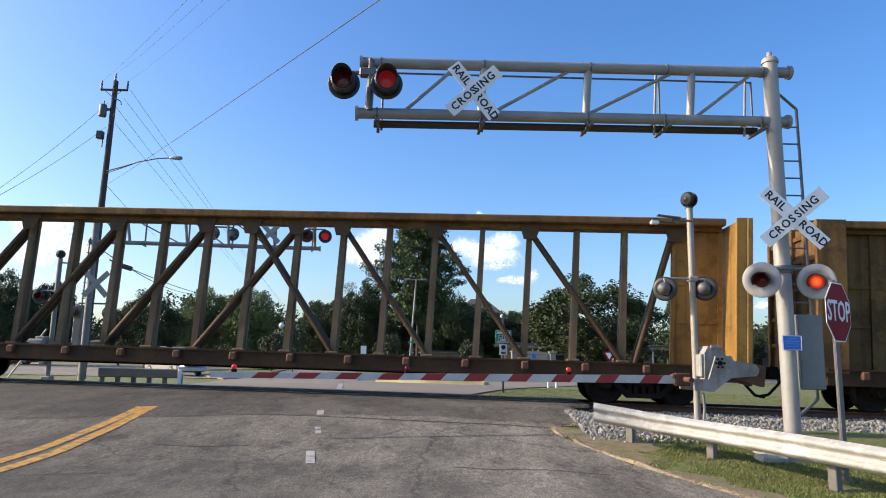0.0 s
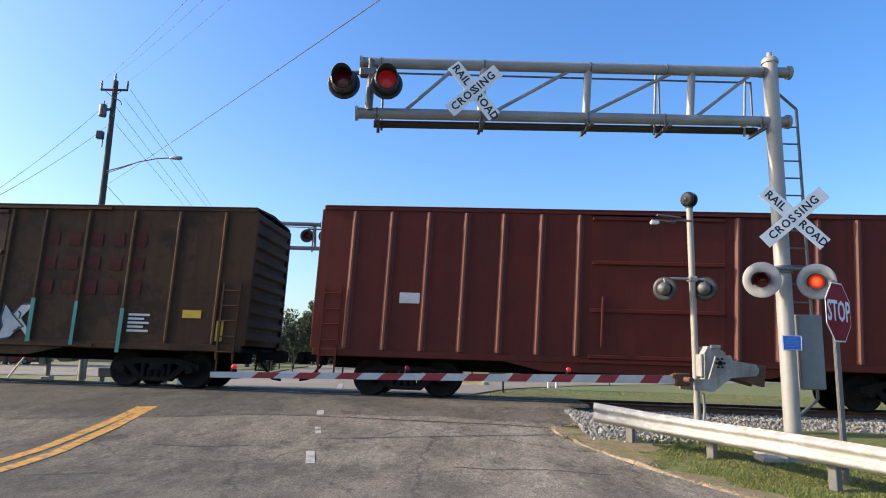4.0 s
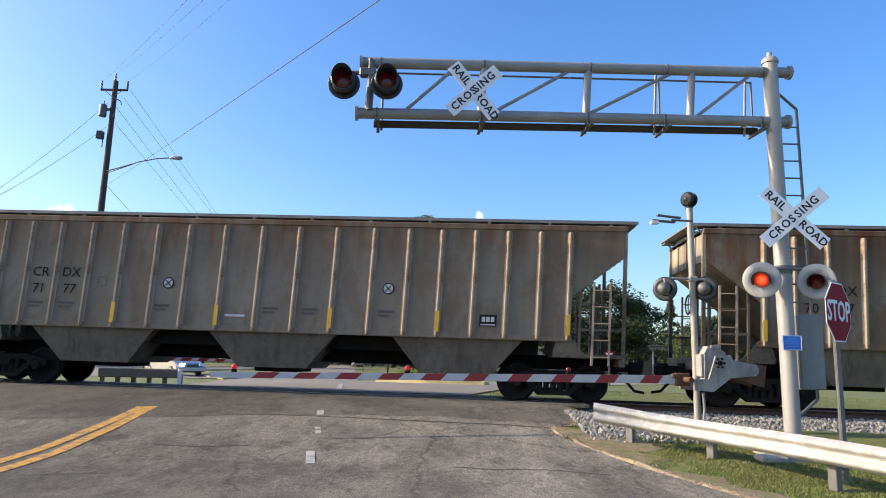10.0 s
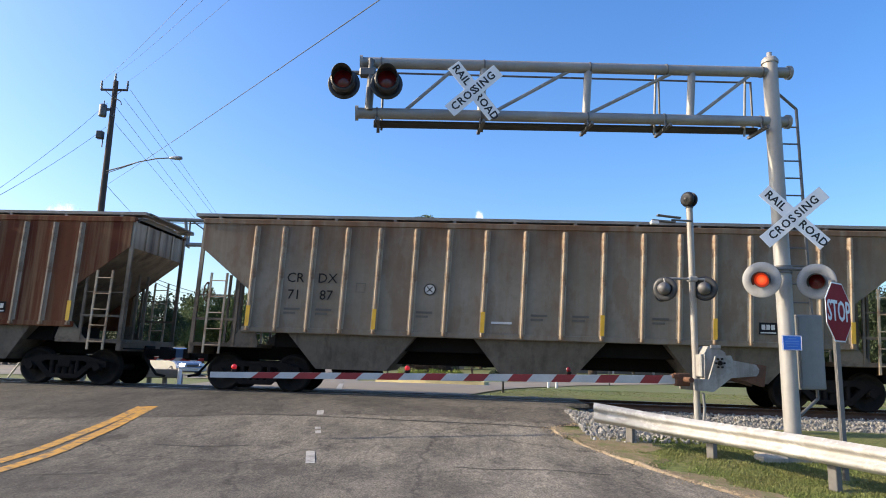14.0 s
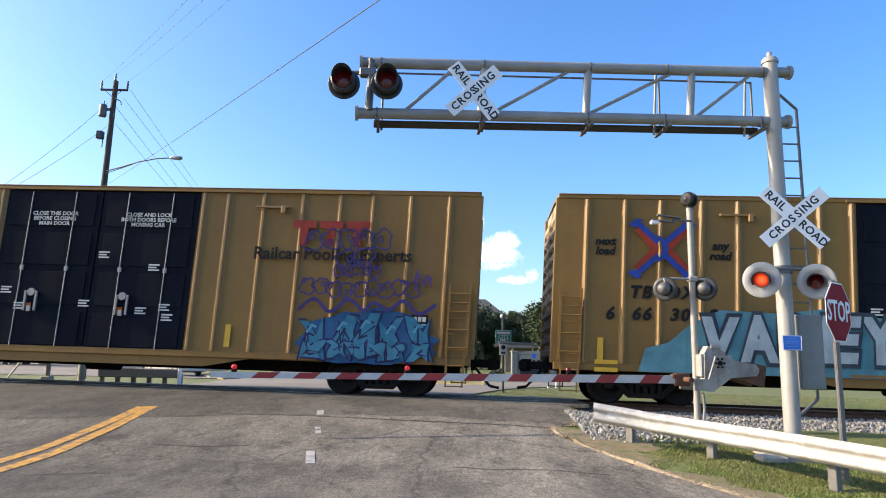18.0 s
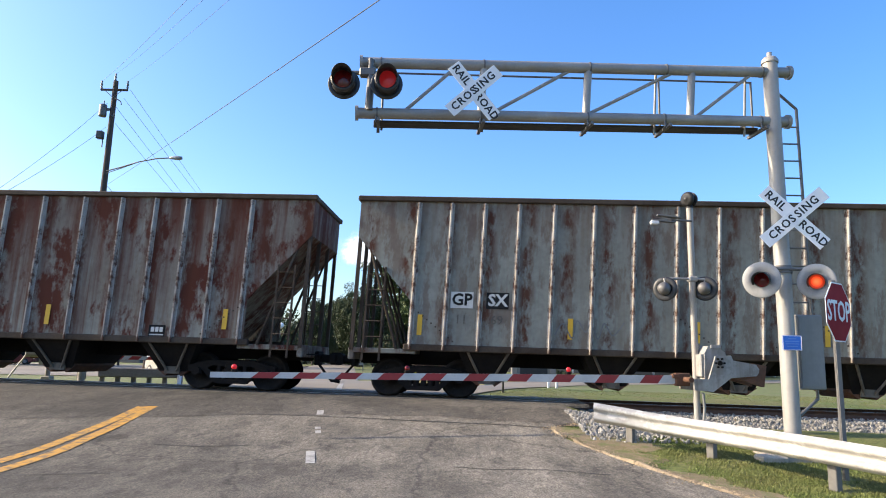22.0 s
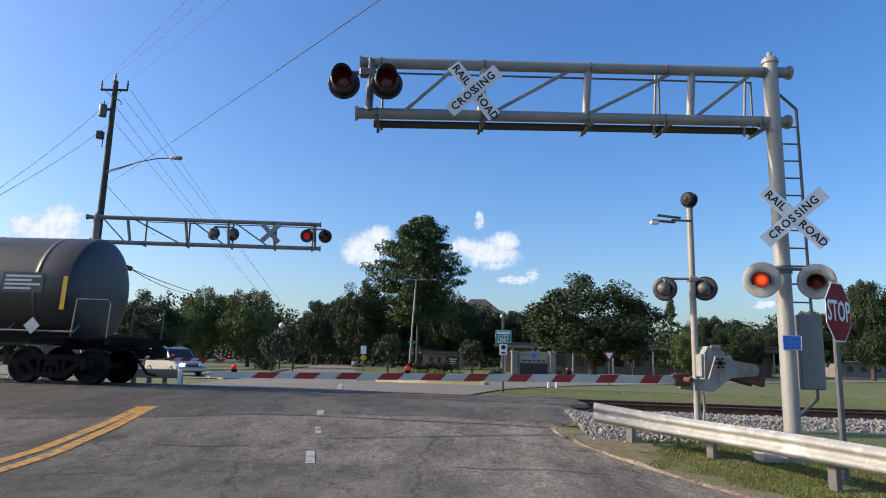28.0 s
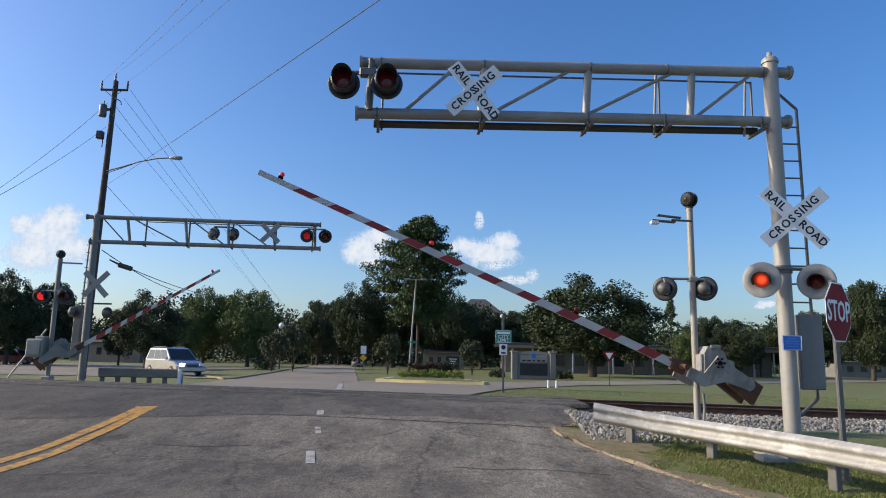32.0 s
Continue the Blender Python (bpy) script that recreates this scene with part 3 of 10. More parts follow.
def flowing(pts, steps=5):
    """The points of a stroke, rounded into a flowing curve."""
    out = []
    for i in range(len(pts) - 1):
        p = [Vector(pts[max(0, min(len(pts) - 1, i + k))]) for k in (-1, 0, 1, 2)]
        for j in range(steps):
            t = j / steps
            v = p[1] + (p[2] - p[0]) * 0.5 * t + (p[0] - 2.5 * p[1] + 2 * p[2] - 0.5 * p[3]) * t * t + (1.5 * (p[1] - p[2]) + 0.5 * (p[3] - p[0])) * t ** 3
            out.append((v.x, v.y))
    return out + [tuple(pts[-1])]


def shard(rng, cx, cz, rx, rz, n=9):
    """A blocky bent outline round a centre, with notches and pointed corners."""
    ring = [(-1, -1), (-0.35, -1), (0.35, -1), (1, -1), (1, -0.3), (1, 0.35), (1, 1), (0.35, 1), (-0.35, 1), (-1, 1), (-1, 0.35), (-1, -0.3)]
    deep = set(rng.sample((1, 2, 4, 5, 7, 8, 10, 11), 3))
    out = []
    for i, (u, v) in enumerate(ring):
        k = rng.uniform(0.25, 0.55) if i in deep else (rng.uniform(0.85, 1.2) if i % 3 == 0 else rng.uniform(0.8, 1.05))
        if i in (1, 2, 7, 8):
            v *= k
        elif i in (4, 5, 10, 11):
            u *= k
        else:
            u, v = u * k, v * rng.uniform(0.85, 1.1)
        out.append((cx + rx * u * 0.86, cz + rz * v * 0.9))
    return out


def graffiti(car, seed, x0, x1, z0, z1, y, fill, outline, cloud=None, letters=4, shine=None):
    """A sprayed piece: a cloud behind, then interlocking pointed forms, outlined and filled, each layer a little before the last."""
    rng = random.Random(seed)
    if cloud:
        n = 26
        cx, cz, rx, rz = (x0 + x1) / 2, (z0 + z1) / 2, (x1 - x0) * 0.55, (z1 - z0) * 0.58
        poly = []
        for i in range(n):
            t = 2 * math.pi * i / n
            k = rng.uniform(0.85, 1.1)
            poly.append((cx + rx * k * math.cos(t), cz + max(-0.5 * (z1 - z0) - 0.02, rz * k * math.sin(t))))
        part("graffiti", Shape().prism(poly, -y - 0.003, -y - 0.001), paint_mat(cloud), car)
    w, h = (x1 - x0) / letters, z1 - z0
    for i in range(letters):
        cx, cz = x0 + w * (i + 0.5 + rng.uniform(-0.1, 0.1)), (z0 + z1) / 2 + h * rng.uniform(-0.06, 0.06)
        poly = shard(rng, cx, cz, w * 0.62, h * 0.52, rng.choice((7, 8, 9, 11)))
        lean = rng.uniform(-0.25, 0.25)
        poly = [(a + lean * (b - cz), min(max(b, z0), z1 + 0.1)) for a, b in poly]
        d = y + 0.004 + 0.004 * (i % 3)
        grow = 0.055 if h > 0.9 else 0.04
        inner = [(cx + (a - cx) * (1 - grow / max(0.12, abs(a - cx))) if abs(a - cx) > 0.12 else a, cz + (b - cz) * (1 - grow / max(0.12, abs(b - cz))) if abs(b - cz) > 0.12 else b) for a, b in poly]
        la = part("graffiti_form", Shape().prism(poly, -d - 0.001, -d), paint_mat(outline), car)
        part("fill", Shape().prism(inner, -d - 0.002, -d - 0.0013), paint_mat(fill), la)
        for _ in range(2):
            pts = [(cx + rng.uniform(-0.35, 0.35) * w, cz + rng.uniform(-0.3, 0.3) * h) for _ in range(3)]
            part("stroke", ribbon(pts, grow * 0.8, d + 0.0005, 0.002), paint_mat(outline), la)
        if shine:
            pts = [(cx - 0.2 * w, cz + 0.12 * h), (cx - 0.02 * w, cz + 0.28 * h), (cx + 0.16 * w, cz + 0.24 * h)]
            part("shine", ribbon(pts, grow * 1.1, d + 0.003, 0.001), paint_mat(shine), la)


def scrawl(car, seed, x0, x1, z0, z1, y, colour, width=0.03):
    """A thin sprayed line that loops about."""
    rng = random.Random(seed)
    n = 9
    key = [(x0 + (x1 - x0) * i / n + rng.uniform(-0.06, 0.12), z0 + (z1 - z0) * (rng.uniform(0.6, 1) if i % 2 else rng.uniform(0, 0.4))) for i in range(n + 1)]
    pts = []
    for i in range(n):
        p0, p1, p2, p3 = key[max(0, i - 1)], key[i], key[i + 1], key[min(n, i + 2)]
        for k in range(5):
            t = k / 5
            pts.append(tuple(0.5 * (2 * p1[j] + (p2[j] - p0[j]) * t + (2 * p0[j] - 5 * p1[j] + 4 * p2[j] - p3[j]) * t * t + (3 * p1[j] - p0[j] - 3 * p2[j] + p3[j]) * t ** 3) for j in (0, 1)))
    part("graffiti", ribbon(pts, width, y + 0.008), paint_mat(colour), car)


def bubble_tag(car, seed, x0, x1, z0, z1, y, colour, letters=4, width=0.035):
    """Outlined bubble letters: wobbling rings that overlap, with small inner loops."""
    rng = random.Random(seed)
    st = (x1 - x0) / letters
    for i in range(letters):
        cx, cz = x0 + (i + 0.5) * st, (z0 + z1) / 2 + rng.uniform(-0.06, 0.06)
        ph = [rng.uniform(0, 6.28) for _ in range(3)]
        rings = [(st * 0.56, (z1 - z0) * 0.5, 0.0, 0.0, width), (st * 0.14, (z1 - z0) * 0.16, rng.uniform(-0.1, 0.1), rng.uniform(-0.12, 0.15), width * 0.8)]
        for rx, rz, ox, oz, w in rings:
            pts = []
            for k in range(33):
                a = 2 * math.pi * k / 32
                q = 1 + 0.13 * math.sin(3 * a + ph[0]) + 0.09 * math.sin(5 * a + ph[1])
                pts.append((cx + ox + rx * q * math.cos(a), cz + oz + rz * q * math.sin(a)))
            part("graffiti", ribbon(pts, w, y + 0.008 + 0.002 * (i % 2)), paint_mat(colour), car)


def piece(car, text, x0, x1, z0, z1, y, fill, outline):
    """Fat sprayed letters, each with a thick outline, leaning a little to and fro."""
    rng = random.Random(len(text) * 7 + int(x0 * 10))
    w, h = (x1 - x0) / len(text), z1 - z0
    for i, ch in enumerate(text):
        lean, dz = rng.uniform(-0.1, 0.14), rng.uniform(-0.05, 0.05) * h
        d = y + 0.006 * (i % 2)
        under = None
        for grow, rgb, lift in ((0.13, outline, 0.0), (0.055, fill, 0.004)):
            me = lettering(ch, h * 0.8, paint_mat(rgb), grow * h)
            xs = [v.co.x for v in me.vertices]
            k = w * (1.12 if under is None else 0.97) / (max(xs) - min(xs))
            mid = (max(xs) + min(xs)) / 2
            me.transform(Matrix(((k, 0, k * lean, -mid * k), (0, 1, 0, 0), (0, 0, 1, 0), (0, 0, 0, 1))))
            if under is None:
                under = part("graffiti_form", me, None, car, m=pose(x0 + w * (i + 0.5), -d, (z0 + z1) / 2 + dz))
            else:
                part("fill", me, None, under, m=pose(0, -lift, 0))


def dome_tag(car, seed, x0, x1, z0, z1, y, fill, outline, letters):
    """Round-shouldered throw-up letters: filled domes with an outline and inner loops."""
    rng = random.Random(seed)
    st = (x1 - x0) / letters
    for i in range(letters):
        cx = x0 + (i + 0.5) * st
        h = (z1 - z0) * rng.uniform(0.86, 1.0)
        ph = rng.uniform(0, 6.28)
        edge = []
        for k in range(29):
            a = math.pi * (-0.06 + 1.12 * k / 28)
            q = 1 + 0.05 * math.sin(4 * a + ph)
            edge.append((cx + st * 0.62 * q * math.cos(a), z0 + 0.1 + (h - 0.1) * q * max(-0.1, math.sin(a)) ** 0.8 if math.sin(a) > 0 else z0))
        d = y + 0.005 * (i % 2)
        body = part("graffiti_form", Shape().prism(edge, -d - 0.003, -d), paint_mat(fill), car)
        part("outline", ribbon(edge, 0.07, d + 0.001, 0.003), paint_mat(outline), body)
        for _ in range(3):
            ox, oz, r = rng.uniform(-0.25, 0.25) * st, rng.uniform(0.25, 0.6) * h, rng.uniform(0.10, 0.2) * st
            arc = [(cx + ox + r * math.cos(ph + 0.55 * k), z0 + oz + r * 1.3 * math.sin(ph + 0.55 * k)) for k in range(rng.randint(6, 10))]
            part("stroke", ribbon(arc, 0.05, d + 0.004, 0.003), paint_mat(outline), body)


def teal_spikes(car, y):
    """Three tall cyan-edged blades over a ragged teal base."""
    cyan, deep, ink, red = paint_mat((0.05, 0.36, 0.44)), paint_mat((0.012, 0.10, 0.12)), paint_mat((0.015, 0.03, 0.035)), paint_mat((0.22, 0.03, 0.035))
    for i, (x, top, w) in enumerate(((9.3, 3.6, 1.0), (10.85, 3.75, 1.15), (12.45, 3.35, 1.05))):
        blade = [(x, 1.0), (x - 0.08, 1.9), (x + 0.12, 2.7), (x + 0.75 * w, top), (x + 0.95 * w, top - 0.35), (x + 0.75 * w, top - 1.15), (x + 0.62 * w, 1.9), (x + 0.9 * w, 1.25), (x + 1.25 * w, 1.0)]
        inner = [(x + 0.12, 1.05), (x + 0.08, 1.9), (x + 0.27, 2.6), (x + 0.72 * w, top - 0.3), (x + 0.6 * w, top - 1.1), (x + 0.48 * w, 1.9), (x + 0.75 * w, 1.2), (x + 0.95 * w, 1.05)]
        d = y + 0.02 + 0.006 * i
        b = part("graffiti_form", Shape().prism(blade, -d - 0.003, -d), cyan, car, "cyan blade")
        part("fill", Shape().prism(inner, -d - 0.006, -d - 0.004), deep, b)
        part("stroke", ribbon([(x + 0.2, 1.3), (x + 0.32, 2.0), (x + 0.55 * w, top - 0.9)], 0.10, d + 0.005, 0.003), ink, b)
        part("stroke", ribbon([(x + 0.3, 1.15), (x + 0.42, 1.6)], 0.12, d + 0.008, 0.003), red, b)
    rng = random.Random(5)
    for i in range(9):
        x = 8.4 + 0.66 * i
        h = rng.uniform(0.4, 0.9)
        wedge = [(x - 0.25, 0.9), (x + rng.uniform(0.3, 0.6), 0.95 + h), (x + 0.45, 1.1), (x + 1.1, 0.88)]
        d = y + 0.045 + 0.004 * (i % 3)
        b = part("graffiti_form", Shape().prism(wedge, -d - 0.003, -d), (deep, cyan, ink)[i % 3], car)
        part("outline", ribbon(wedge, 0.05, d + 0.001, 0.003), (cyan, ink, cyan)[i % 3], b)


def car_empty(name, number, label, group="cars of the train"):
    return thing(name, Matrix.Identity(4), label, "freight car", group)


def side_sheet(sh, pts, y0, t=0.02):
    sh.prism(pts, -y0, -y0 + t)
    sh.prism(pts, y0 - t, y0)


def boxcar(number, L, H, label, paint, rib, door, door_x, rib_xs, roof, door_kind="slide", sill=0.95, post_d=0.075, post_w=0.14, truck_x=2.3, deep_sill=True, door_mat=None, end=None):
    """An outside-post boxcar: sides, ends, roof, doors, posts, ladders and sill."""
    car = car_empty("boxcar", number, label)
    running_gear(car, number, L, truck_x)
    W = 1.50
    z0, z1 = sill + 0.15, H - 0.12
    d0, d1 = door_x
    for a, b in ((0, d0), (d1, L)):
        for ya in (-W, W - 0.02):
            part("side_panel", Shape().prism([(a, z0), (b, z0), (b, z1), (a, z1)], ya, ya + 0.02), paint, car)
    # corrugated ends
    for x, sgn in ((0, -1), (L, 1)):
        en = Shape()
        k = int((z1 - z0) / 0.34)
        zz = [(x - sgn * 0.05, z0)]
        for i in range(k):
            z = z0 + 0.1 + i * 0.34
            zz += [(x, z), (x + sgn * 0.075, z + 0.06), (x + sgn * 0.075, z + 0.19), (x, z + 0.25)]
        zz += [(x, z1), (x - sgn * 0.05, z1)]
        en.prism(zz, -W + 0.02, W - 0.02)
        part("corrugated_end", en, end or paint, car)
        for y in (-W + 0.05, W - 0.05):
            part("corner_post", Shape().box((x + sgn * 0.03, y, (z0 + z1) / 2), (0.1, 0.1, z1 - z0), ch=0.01), paint, car)
    for y in (-W, W):
        sl = part("side_sill", Shape().box((L / 2, y * 0.985, sill + 0.08), (L, 0.1, 0.18), ch=0.015), paint, car)
        if deep_sill:
            part("sill_plate", Shape().prism([(L * 0.28, sill), (L * 0.34, sill - 0.22), (L * 0.66, sill - 0.22), (L * 0.72, sill)], y * 0.985 - 0.03, y * 0.985 + 0.03), paint, sl)
        part("roof_rail", Shape().box((L / 2, y * 0.985, H - 0.08), (L + 0.06, 0.1, 0.12), ch=0.015), paint, car)
    part("underframe", Shape().box((L / 2, 0, sill + 0.02), (L - 0.2, 2.6, 0.14)).box((L / 2, 0, sill - 0.16), (L - 0.6, 0.55, 0.3)).cyl((L * 0.45, 0.5, sill - 0.25), (L * 0.45 + 0.9, 0.5, sill - 0.25), 0.2), UNDER, car)
    rf = Shape()
    rf.prism([(-W * 1.0 - 0.05, H - 0.03), (-W * 0.98, H + 0.0), (0, H + 0.09), (W * 0.98, H + 0.0), (W + 0.05, H - 0.03), (0, H + 0.02)], 0, L)
    rfm = Shape()
    rfm.add([(y, -x, z) for x, y, z in rf.v], [f for f in rf.f])
    rfm.v = [(a, -b, c) for a, b, c in rfm.v]
    k = 0
    x = 0.6
    while x < L - 0.3:
        rfm.prism([(x - 0.04, H), (x + 0.04, H), (x + 0.04, H + 0.075), (x - 0.04, H + 0.075)], -W + 0.5, W - 0.5)
        x += 1.15
    part("roof", rfm, roof, car)
    posts(car, rib_xs, z0 + 0.02, z1 - z0 - 0.06, post_w, post_d, W, ("box", number), rib)
    dm = door_mat or door
    dz0, dz1 = z0 - 0.05, z1 - 0.05
    for sgn in (-1, 1):
        if door_kind == "slide":
            ds = Shape()
            ds.box(((d0 + d1) / 2, sgn * (W - 0.02), (dz0 + dz1) / 2), (d1 - d0, 0.06, dz1 - dz0))
            dd = part("door", ds, dm, car)
            n = 3
            for i in range(n + 1):
                z = dz0 + (dz1 - dz0) * i / n
                part("door_bar", Shape().box(((d0 + d1) / 2, sgn * (W + 0.03), min(max(z, dz0 + 0.06), dz1 - 0.06)), (d1 - d0, 0.07, 0.10), ch=0.015), dm, dd)
            part("handle", Shape().box((d0 + 0.3, sgn * (W + 0.08), dz0 + 0.9), (0.06, 0.05, 1.2), ch=0.01), dm, dd)
        elif door_kind == "ribbed":
            ds = Shape()
            zz = [(-0.05, dz0)]
            z = dz0 + 0.06
            while z < dz1 - 0.16:
                zz += [(0.0, z), (0.055, z + 0.03), (0.055, z + 0.09), (0.0, z + 0.12)]
                z += 0.19
            zz += [(0.0, dz1), (-0.05, dz1)]
            n = len(zz)
            vs = [(x, sgn * (W + o), z) for x in (d0 + 0.02, d1 - 0.02) for o, z in zz]
            ds.add(vs, [(i, i + 1, n + i + 1, n + i) for i in range(n - 1)] + [tuple(range(n)), tuple(range(n, 2 * n))[::-1]])
            dd = part("door", ds, dm, car)
            for x in (d0 + 0.05, d1 - 0.05):
                part("door_post", Shape().box((x, sgn * (W + 0.03), (dz0 + dz1) / 2), (0.1, 0.1, dz1 - dz0), ch=0.015), dm, dd)
        else:
            mid = (d0 + d1) / 2
            for a, b in ((d0, mid - 0.015), (mid + 0.015, d1)):
                ds = Shape()
                ds.box(((a + b) / 2, sgn * (W - 0.01), (dz0 + dz1) / 2), (b - a, 0.06, dz1 - dz0), ch=0.01)
                dd = part("door", ds, dm, car, "black plug door")
                for i in range(4):
                    z = dz0 + (dz1 - dz0) * (i + 0.5) / 4
                    part("door_panel", Shape().box(((a + b) / 2, sgn * (W + 0.03), z), (b - a - 0.3, 0.03, (dz1 - dz0) / 4 - 0.18), ch=0.012), dm, dd)
                for x in (a + (b - a) * 0.27, a + (b - a) * 0.73):
                    part("lock_rod", Shape().cyl((x, sgn * (W + 0.06), dz0 + 0.05), (x, sgn * (W + 0.06), dz1 - 0.03), 0.014, seg=8).box((x, sgn * (W + 0.05), (dz0 + dz1) / 2), (0.09, 0.04, 0.12)), GALV, dd, "pale steel lock rod")
        for z in (dz0 - 0.05, dz1 + 0.06):
            part("door_track", Shape().box(((d0 + d1) / 2 + (d1 - d0) * 0.4, sgn * (W + 0.05), z), ((d1 - d0) * 1.9, 0.06, 0.065)), paint, car)
    lm = ladder_mesh(1.9, 0.42, 5, paint, ("box", number))
    for x, r in ((0.38, 0), (L - 0.38, 0)):
        part("ladder", lm, paint, car, m=pose(x, -W - 0.07, sill - 0.2))
        part("ladder", lm, paint, car, m=pose(x, W + 0.07, sill - 0.2, 0, 0, 180))
    for x in (0.38, L - 0.38):
        for ys in (-W, W):
            part("stirrup_step", Shape().box((x - 0.2, ys, sill - 0.25), (0.04, 0.03, 0.55)).box((x + 0.2, ys, sill - 0.25), (0.04, 0.03, 0.55)).box((x, ys, sill - 0.5), (0.42, 0.05, 0.03)), paint, car)
    return car, W + 0.012


def covered_hopper(number, L, H, label, paint, rib, rib_xs, end_slope, roofm, rib_w=0.13, rib_d=0.08, bays=3, sill=1.95, foot=0.55, truck_x=1.75, end_paint=None, bay_paint=None, knee=None, ex_far=None):
    """A ribbed covered hopper: flat sides with cut ends, slope sheets, outlet bays, roof, running boards and end frames.
    end_slope: (x at the side's foot, z where the cut meets the end)."""
    car = car_empty("covered_hopper", number, label)
    running_gear(car, number, L, truck_x)
    bay_paint = bay_paint or BAY_GRIME_SHADE
    W = 1.52
    ex, ez = end_slope
    exf = ex_far or ex
    z1 = H - 0.10
    for ya in (-W, W - 0.02):
        part("side_sheet", Shape().prism([(ex, sill), (L - exf, sill)] + ([(L - exf, knee)] if knee else []) + [(L - 0.05, ez), (L - 0.05, z1), (0.05, z1), (0.05, ez)] + ([(ex, knee)] if knee else []), ya, ya + 0.02), paint, car)
    for x0, sgn in ((0.05, 1), (L - 0.05, -1)):
        en = Shape()
        sx = ex if sgn > 0 else exf
        sx, sw = (sx * (ez - sill) / (ez - knee), W - 0.03) if knee else (sx, W)
        en.add([(x0, -W, ez), (x0, W, ez), (x0, W, z1), (x0, -W, z1), (x0 + sgn * sx, -sw, sill), (x0 + sgn * sx, sw, sill)], [(0, 1, 2, 3), (4, 5, 1, 0)])
        en.add([(x0 + sgn * 0.03, -W, ez), (x0 + sgn * 0.03, W, ez), (x0 + sgn * 0.03, W, z1), (x0 + sgn * 0.03, -W, z1)], [(3, 2, 1, 0)])
        for y in (-0.75, 0, 0.75):
            en.box((x0 + sgn * 0.0, y, (ez + z1) / 2), (0.08, 0.08, z1 - ez))
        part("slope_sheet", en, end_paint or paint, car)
        xe = x0 - sgn * 0.02
        ep = end_paint or paint
        for y in (-W + 0.06, W - 0.06):
            part("end_post", Shape().box((xe, y, (1.15 + z1) / 2), (0.09, 0.07, z1 - 1.15)), ep, car)
            part("end_post", Shape().box((xe + sgn * 1.05, y, (1.15 + sill + 1.2) / 2), (0.06, 0.06, sill + 0.1)), ep, car)
            part("side_rail", Shape().box((xe + sgn * 0.55, y, 1.75), (1.1, 0.05, 0.06)), ep, car)
            part("grab_bar", Shape().box((xe + sgn * 0.55, y, 2.35), (1.1, 0.03, 0.03)), ep, car)
        for y in (-0.5, 0, 0.5):
            part("end_post", Shape().box((xe + sgn * 0.45, y, (1.15 + 3.0) / 2), (0.06, 0.06, 1.8)), ep, car)
        pf = part("end_platform", Shape().box((xe + sgn * 0.8, 0, 1.12), (1.75, 2 * W - 0.1, 0.1), ch=0.01), ep, car)
        part("end_sill", Shape().box((xe, 0, 1.02), (0.14, 2 * W - 0.1, 0.28), ch=0.02), ep, pf)
        for y in (-W + 0.05, W - 0.09):
            gs = Shape().prism([(x0 + sgn * (ex - 0.55), 1.15), (x0 + sgn * (ex + 0.25), 1.15), (x0 + sgn * (ex + 0.12), sill + 0.05), (x0 + sgn * (ex - 0.15), sill + 0.05)], y, y + 0.04)
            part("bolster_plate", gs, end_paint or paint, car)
        lm = ladder_mesh(2.0, 0.40, 5, rib, ("hop", number))
        part("ladder", lm, rib, car, m=pose(xe + sgn * 0.55, -W - 0.04, 0.9))
        part("ladder", lm, rib, car, m=pose(xe + sgn * 0.55, W + 0.04, 0.9, 0, 0, 180))
    part("brake_wheel", Shape().lathe([(0.24, 0), (0.27, 0.02), (0.24, 0.04), (0.22, 0.02), (0.24, 0)], pose(-0.06, -0.6, 2.5, 0, -90, 0), 16).box((-0.08, -0.6, 2.5), (0.02, 0.5, 0.03)).box((-0.08, -0.6, 2.5), (0.02, 0.03, 0.5)), RUST, car)
    for y in (-W + 0.02, W - 0.02):
        part("side_sill", Shape().box((L / 2, y, sill - 0.03), (L - 2 * ex + 0.3, 0.1, 0.14), ch=0.015), paint, car)
        part("roof_rail", Shape().box((L / 2, y * 0.99, H - 0.07), (L + 0.02, 0.12, 0.14), ch=0.015), paint, car)
    # outlet bays: a V of sloped sheets under each bay
    span = (L - 2 * ex - 0.6) / bays
    for i in range(bays):
        a = ex + 0.3 + i * span
        b = a + span
        m2 = (a + b) / 2
        hs = Shape()
        w2 = span * 0.19
        top, bot = sill - 0.02, foot + 0.05
        ring = lambda z, xa, xb, yy: [(xa, -yy, z), (xb, -yy, z), (xb, yy, z), (xa, yy, z)]
        vs = ring(top, a + span * 0.14, b - span * 0.14, W - 0.07) + ring(bot, m2 - w2, m2 + w2, 1.15)
        hs.add(vs, [(0, 1, 5, 4), (1, 2, 6, 5), (2, 3, 7, 6), (3, 0, 4, 7), (4, 5, 6, 7), (3, 2, 1, 0)])
        bay = part("hopper_bay", hs, bay_paint, car)
        part("outlet_gate", Shape().box((m2, 0, bot - 0.05), (1.1, 1.5, 0.12), ch=0.02).cyl((m2 - 0.5, -0.8, bot - 0.02), (m2 - 0.5, 0.8, bot - 0.02), 0.05), UNDER, bay)
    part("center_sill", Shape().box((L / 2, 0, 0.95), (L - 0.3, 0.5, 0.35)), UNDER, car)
    # an added dark box stands in for the darkness between the bays
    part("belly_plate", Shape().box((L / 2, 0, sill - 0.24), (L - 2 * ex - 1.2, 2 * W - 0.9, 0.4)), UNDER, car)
    rf = Shape()
